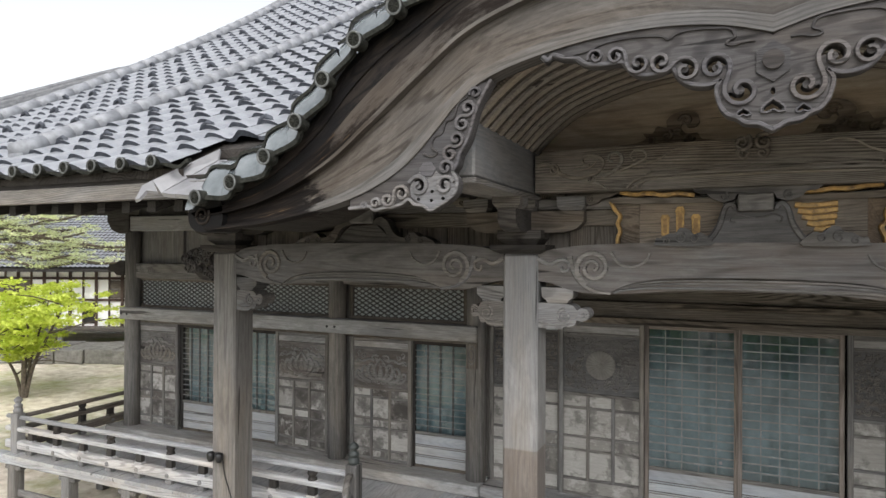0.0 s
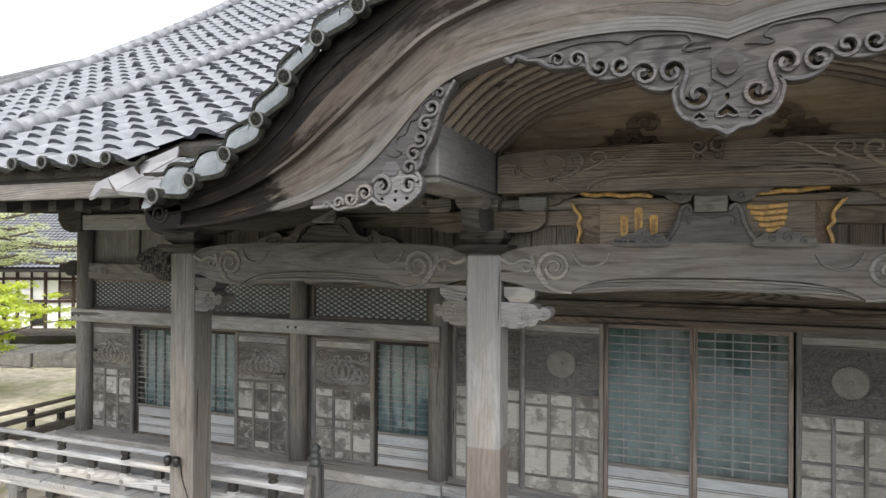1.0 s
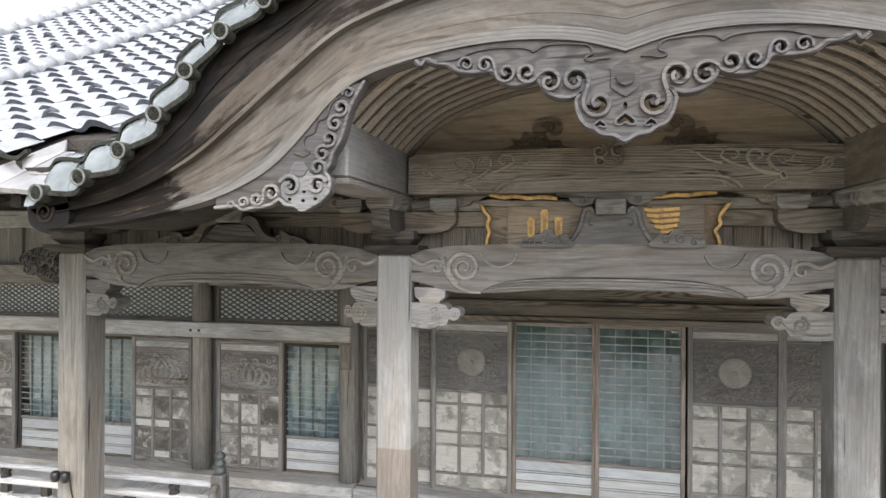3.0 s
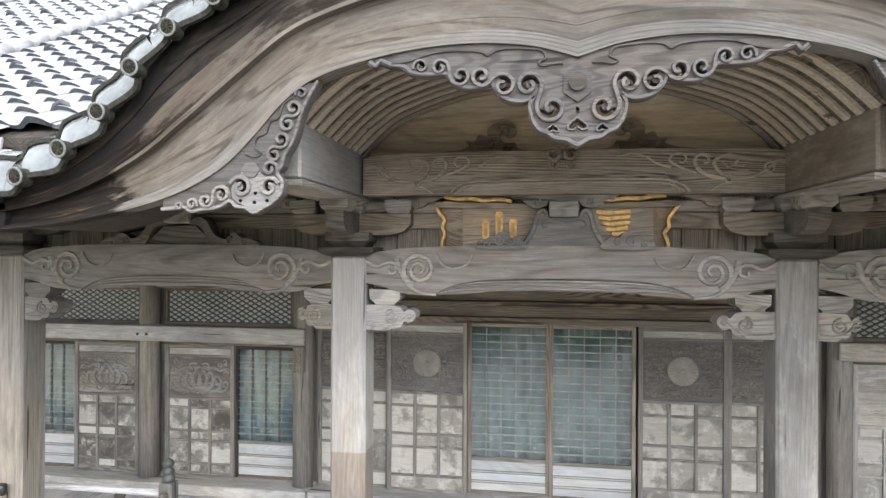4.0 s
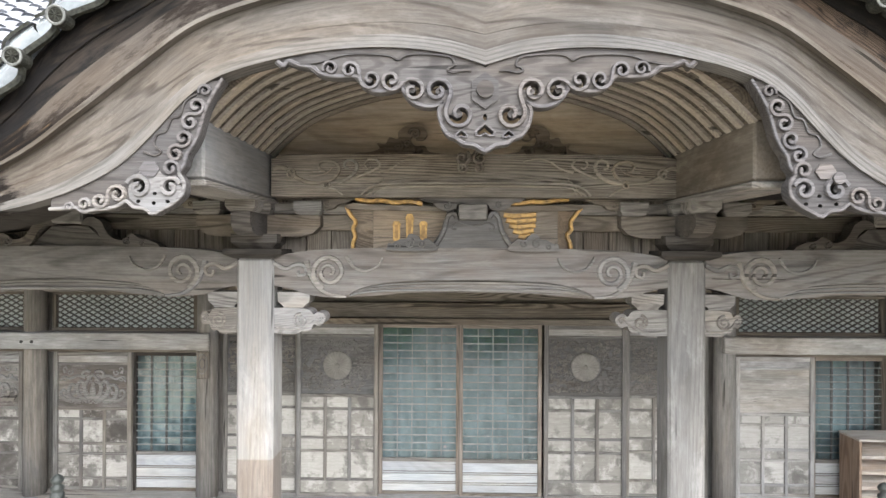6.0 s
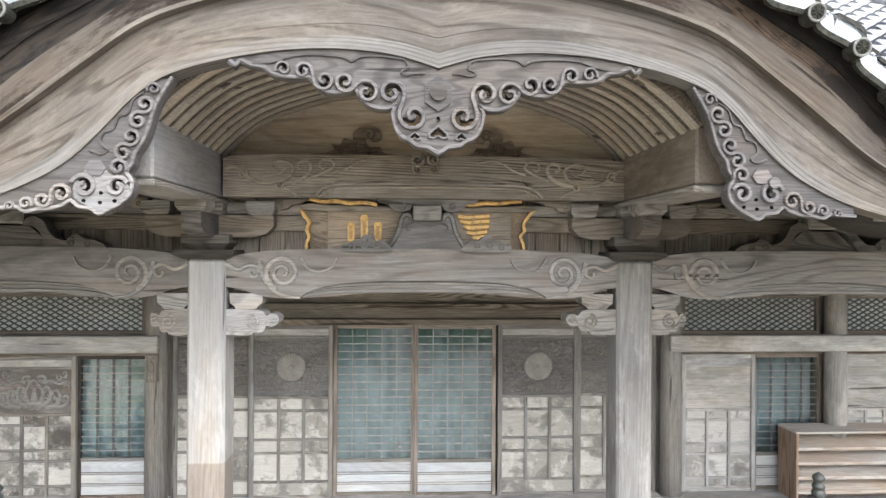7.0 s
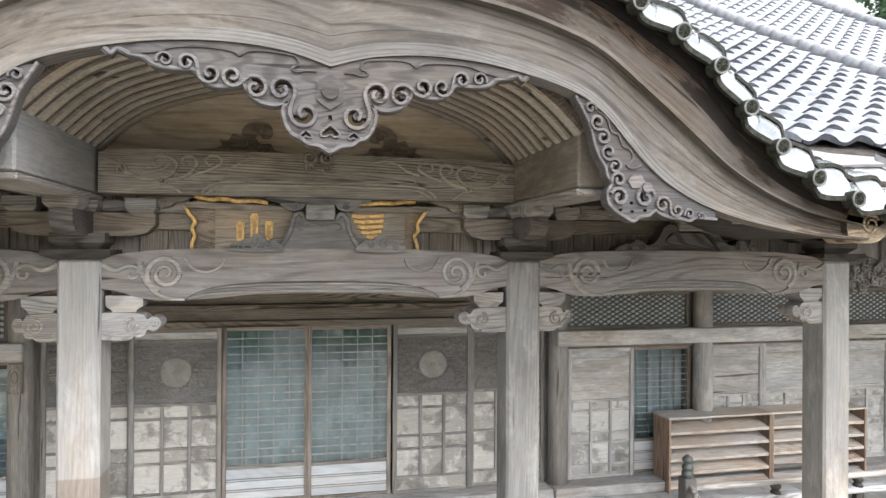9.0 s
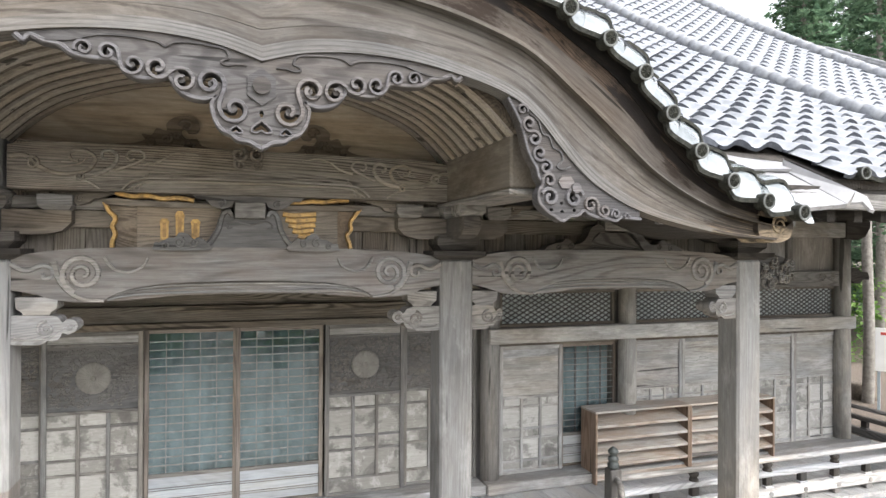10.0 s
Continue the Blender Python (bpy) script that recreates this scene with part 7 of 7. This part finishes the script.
def tree_maple(x, y):
    r = random.Random(11)
    t = thing("maple_tree", (x, y, 0), "young maple with fresh yellow-green leaves and dark stems", "tree")
    bm = bmesh.new()
    tips = []
    for k, (dx, dy, h) in enumerate(((-0.25, 0.1, 2.0), (0.3, -0.1, 1.9), (0.9, 0.2, 2.45), (-0.7, -0.2, 1.7), (0.3, 0.3, 2.7))):
        pts = smooth_line([(0.05 * dx, 0.05 * dy, -0.05), (dx * 0.3, dy * 0.4, h * 0.35), (dx * 0.8, dy, h * 0.7), (dx * 1.3, dy * 1.5, h)], 4)
        tube(bm, pts, 0.075 - 0.008 * k, 8, 0.3)
        for j in range(5):
            a = pts[4 + j * 2]
            e = a + Vector((r.uniform(-1.7, 1.7), r.uniform(-1.5, 1.5), r.uniform(-0.1, 0.5)))
            tube(bm, smooth_line([a, (a + e) / 2 + Vector((0, 0, 0.1)), e], 3), 0.025, 5, 0.3)
            tips.append(e)
        tips.append(pts[-1])
    part("trunk", bm, M["bark"], t, "", True)
    bm = bmesh.new()
    for e in tips:
        for _ in range(9):
            c = e + Vector((r.uniform(-0.7, 0.7), r.uniform(-0.7, 0.7), r.uniform(-0.35, 0.3)))
            if c.z < 1.05 + 0.4 * max(0.0, c.x) or c.x > 2.1:
                continue
            leafy(bm, r, c, r.uniform(0.3, 0.6), 80, 0.115, 0.25, 0.15)
    part("crown", bm, M["maple"], t, "layered sprays of yellow-green leaves")


tree_maple(-17.15, 3.45)



def pine_boughs():
    r = random.Random(3)
    t = thing("pine_tree", (-22.2, 4.6, 0), "old garden pine with long pale-green boughs", "tree")
    bm, lf = bmesh.new(), bmesh.new()
    tube(bm, smooth_line([(0, 0, -0.1), (0.3, 0, 2), (-0.2, 0.2, 4), (0.3, 0, 6.2), (0.1, 0, 8.0)], 5), 0.24, 9, 0.4)
    for k in range(15):
        z = 3.45 + k * 0.12
        a = r.uniform(-0.55, 0.5) if k % 3 else k * 2.4
        L = r.uniform(4.2, 8.0)
        dirv = Vector((math.cos(a), math.sin(a), 0))
        pts = smooth_line([(0.1, 0, z), Vector((0, 0, z + 0.25)) + dirv * L * 0.4, Vector((0, 0, z - 0.05)) + dirv * L * 0.75, Vector((0, 0, z + 0.1)) + dirv * L], 4)
        tube(bm, pts, 0.07, 6, 0.3)
        for p in pts[3:]:
            for _ in range(4):
                q = p + Vector((r.uniform(-0.55, 0.55), r.uniform(-0.55, 0.55), r.uniform(0.0, 0.16)))
                leafy(lf, r, q, 0.27, 24, 0.08, 0.25, 0.1)
                if r.random() < 0.5:
                    tube(bm, [p, (p + q) / 2 + Vector((0, 0, -0.04)), q], 0.016, 4, 0.4)
    part("trunk", bm, M["bark"], t, "", True)
    part("crown", lf, M["pine"], t, "flat pads of pale needles")


pine_boughs()


# ---- neighbouring house beyond the yard ----
def house():
    t = thing("temple_house", (-22.0, 8.9, 0), "long white-plastered timber-frame house with a grey tiled roof", "house")
    t.rotation_euler = (0, 0, radians(24))
    L0, L1 = -16.0, 6.0
    for i in range(22):
        part("foundation_stone", box(L0 + i, L0 + i + 0.97, -2.1 + 0.05 * (i % 3), 0.0, 0.0, 0.48 + 0.03 * (i % 2), 0.03), M["stone"], t)
    wall = part("wall", box(L0, L1, 0.6, 0.75, 0.9, 3.5), M["plaster"], t)
    part("floor_edge", box(L0, L1, -0.15, 0.6, 0.88, 1.0, 0.01), W["brown_x"], t)
    for z in (1.95, 2.78):
        part("rail", box(L0, L1, 0.53, 0.6, z, z + 0.1), W["house_x"], t)
    part("wall_plate", box(L0, L1, 0.5, 0.6, 3.25, 3.38), W["dark_x"], t)
    for i in range(45):
        x = L0 + i * 0.5
        main = i % 2 == 0
        part("post", box(x - (0.045 if main else 0.028), x + (0.045 if main else 0.028), 0.52 if main else 0.54, 0.61, 0.9, 3.4), W["house_z"], t)
        if i % 6 == 0:
            part("floor_post", box(x - 0.07, x + 0.07, -0.1, 0.04, 0.5, 0.9), W["pale_z"], t)
        if i < 44:
            if i % 9 > 5:
                part("window_panel", box(x + 0.05, x + 0.45, 0.55, 0.59, 2.07, 2.76), W["brown_x"], wall, "brown wooden window panel")
                if i % 3 == 0:
                    part("window_rail", box(x + 0.05, x + 0.45, 0.545, 0.595, 2.4, 2.44), W["pale_x"], wall)
            if i % 14 == 3:
                part("window_panel", box(x + 0.05, x + 0.45, 0.55, 0.59, 1.1, 1.9), W["dark_x"], wall, "dark open window")
            elif i % 14 == 7:
                part("shoji", box(x + 0.05, x + 0.45, 0.55, 0.59, 1.05, 1.9), M["curtain"], wall, "grey glazed screen")
    bm = bmesh.new()
    nx, ny = 128, 30
    for j in range(ny):
        y, z = -0.3 + j * 0.22, 3.22 + j * 0.1137
        for i in range(nx):
            x = L0 - 0.6 + i * 0.18
            a = [bm.verts.new((x + dx, y + dy, z + dz)) for dx, dy, dz in ((0, 0, 0.05), (0.09, 0, 0.10), (0.18, 0, 0.05), (0.18, 0.25, 0.13), (0.09, 0.25, 0.18), (0, 0.25, 0.13))]
            bm.faces.new((a[0], a[1], a[4], a[5]))
            bm.faces.new((a[1], a[2], a[3], a[4]))
    rf = part("roof", bm, M["tile"], t, "rows of grey pantiles")
    bm = bmesh.new()
    vs = [bm.verts.new(v) for v in ((L0 - 0.6, -0.28, 3.2), (L1 + 0.6, -0.28, 3.2), (L1 + 0.6, 6.4, 6.6), (L0 - 0.6, 6.4, 6.6), (L0 - 0.6, -0.28, 3.1), (L1 + 0.6, -0.28, 3.1), (L1 + 0.6, 6.4, 6.5), (L0 - 0.6, 6.4, 6.5))]
    for q in ((0, 1, 2, 3), (4, 7, 6, 5), (0, 4, 5, 1), (1, 5, 6, 2), (2, 6, 7, 3), (3, 7, 4, 0)):
        bm.faces.new([vs[k] for k in q])
    part("roof_deck", bm, W["dark_x"], t)
    part("ridge", box(L0 - 0.5, L1 + 0.5, 6.2, 6.5, 6.6, 7.0, 0.05), M["tile"], t)
    part("rear_wall", box(L0, L1, 6.0, 6.2, 0.0, 6.4), M["plaster"], t)


house()


# ---- wood on the other side ----
def conifer(x, y, h, seed, trunk="bark_grey", low=2.5, wide=2.4):
    r = random.Random(seed)
    t = thing("conifer", (x, y, 0), "tall dark conifer with drooping sprays", "tree", "conifers")
    bm, lf = bmesh.new(), bmesh.new()
    tube(bm, smooth_line([(0, 0, -0.2), (0.05, 0, h * 0.3), (0, 0.05, h * 0.7), (0, 0, h)], 4), 0.24, 9, 0.2)
    n = int((h - low) * 5)
    for k in range(n):
        z = low + (h - low) * k / n
        a = k * 2.4 + r.uniform(-0.3, 0.3)
        L = wide * (1 - 0.8 * (z - low) / (h - low)) * r.uniform(0.6, 1.1)
        d = Vector((math.cos(a), math.sin(a), 0))
        e = Vector((0, 0, z - 0.25 * L)) + d * L
        tube(bm, [(0, 0, z), Vector((0, 0, z + 0.1)) + d * L * 0.5, e], 0.03, 4, 0.4)
        for f in (0.35, 0.6, 0.85, 1.0):
            leafy(lf, r, Vector((0, 0, z)).lerp(e, f), 0.6, 30, 0.28, 0.6, 0.1)
    part("trunk", bm, M[trunk], t, "", True)
    part("crown", lf, M["conifer"], t)
    return t


c0 = conifer(25.0, 15.0, 19.0, 1, wide=4.0)
for i, (x, y, h) in enumerate(((24.5, 11.0, 18.0), (30.0, 15.0, 20.0), (30.0, 19.0, 21.0), (34.0, 20.0, 21.0), (30.0, 9.0, 18.0), (33.0, 16.0, 20.0), (36, 11, 18), (27.5, 17.5, 20))):
    conifer(x, y, h, 20 + i, low=4.0 if i < 2 else 1.5, wide=3.4)
for x, y in ((16.05, 5.0), (19.2, 5.4)):
    t = thing("cedar_tree", (x, y, 0), "bare grey cedar trunk at the edge of the wood", "tree", "cedar trunks")
    bm = tube(bmesh.new(), smooth_line([(0, 0, -0.2), (0.04, 0, 2.0), (0.0, 0.05, 5.0), (0.05, 0, 8.5)], 4), 0.155, 10, 0.7)
    part("trunk", bm, M["bark_grey"], t, "", True)
    lf = bmesh.new()
    r = random.Random(int(x))
    for k in range(26):
        leafy(lf, r, (r.uniform(-1.3, 1.3), r.uniform(-1.3, 1.3), r.uniform(6.2, 9.0)), 0.6, 40, 0.26, 0.5, 0.1)
    part("crown", lf, M["conifer"], t)
r = random.Random(8)
lf = bmesh.new()
for k in range(170):
    x, y = r.uniform(21, 36), r.uniform(9.5, 20)
    leafy(lf, r, (x, y, r.uniform(0.2, 3.6)), r.uniform(0.5, 1.0), 60, 0.22, 0.7, 0.2)
o = link_mesh("undergrowth", lf, M["shrub"])
tagged(o, "green undergrowth at the edge of the wood", "shrub", kind="stuff")
# hedge and trees across the forecourt, seen in the glass
lf = bmesh.new()
for k in range(150):
    x = r.uniform(-26, 26)
    leafy(lf, r, (x, r.uniform(-20, -15), r.uniform(0.2, 1.3)), r.uniform(0.7, 1.2), 60, 0.3, 0.7, 0.2)
o = link_mesh("hedge", lf, M["shrub"])
tagged(o, "dark green hedge across the forecourt", "hedge", kind="stuff")
t = thing("tree_stump", (16.4, 5.45, 0), "old sawn tree stump with grassy top", "tree stump")
part("stump", lathe(bmesh.new(), [(0.42, -0.05), (0.36, 0.15), (0.33, 0.38), (0.2, 0.42)], seg=14), M["bark"], t, "", True)
t = thing("notice_board", (15.75, 3.95, 0), "white notice board with a red heading on grey posts", "sign")
for s in (-1, 1):
    part("post", box(s * 0.42 - 0.03, s * 0.42 + 0.03, -0.03, 0.03, 0, 1.75, 0.004), M["pipe"], t)
part("panel", box(-0.5, 0.5, -0.05, -0.03, 1.0, 2.1, 0.006), M["sign"], t)
part("heading_bar", box(-0.38, 0.38, -0.055, -0.05, 1.92, 1.99), M["red"], t)
t.rotation_euler = (0, 0, radians(-60))

# ---- floor planks, last ----
floor = thing("floor_veranda", (0, 0, 0), "worn grey plank floor of the veranda", "floor", kind="structure")
n = 70
r = random.Random(21)
for i in range(n):
    x = -9.6 + 19.2 * i / n
    o = link_mesh("plank", box(x + 0.003, x + 19.2 / n - 0.003, RAIL_Y - 0.16, 0.12, 0.95, 1.0 - r.uniform(0.0, 0.005)), W["floor"])
    o.parent = floor
for s in (-1, 1):
    a, c = sorted((s * 9.1, s * (RAIL_X + 0.12)))
    for i in range(9):
        y = 0.125 + i * 0.42
        o = link_mesh("plank", box(a, c, y, y + 0.414, 0.95, 0.998), W["floor"])
        o.parent = floor
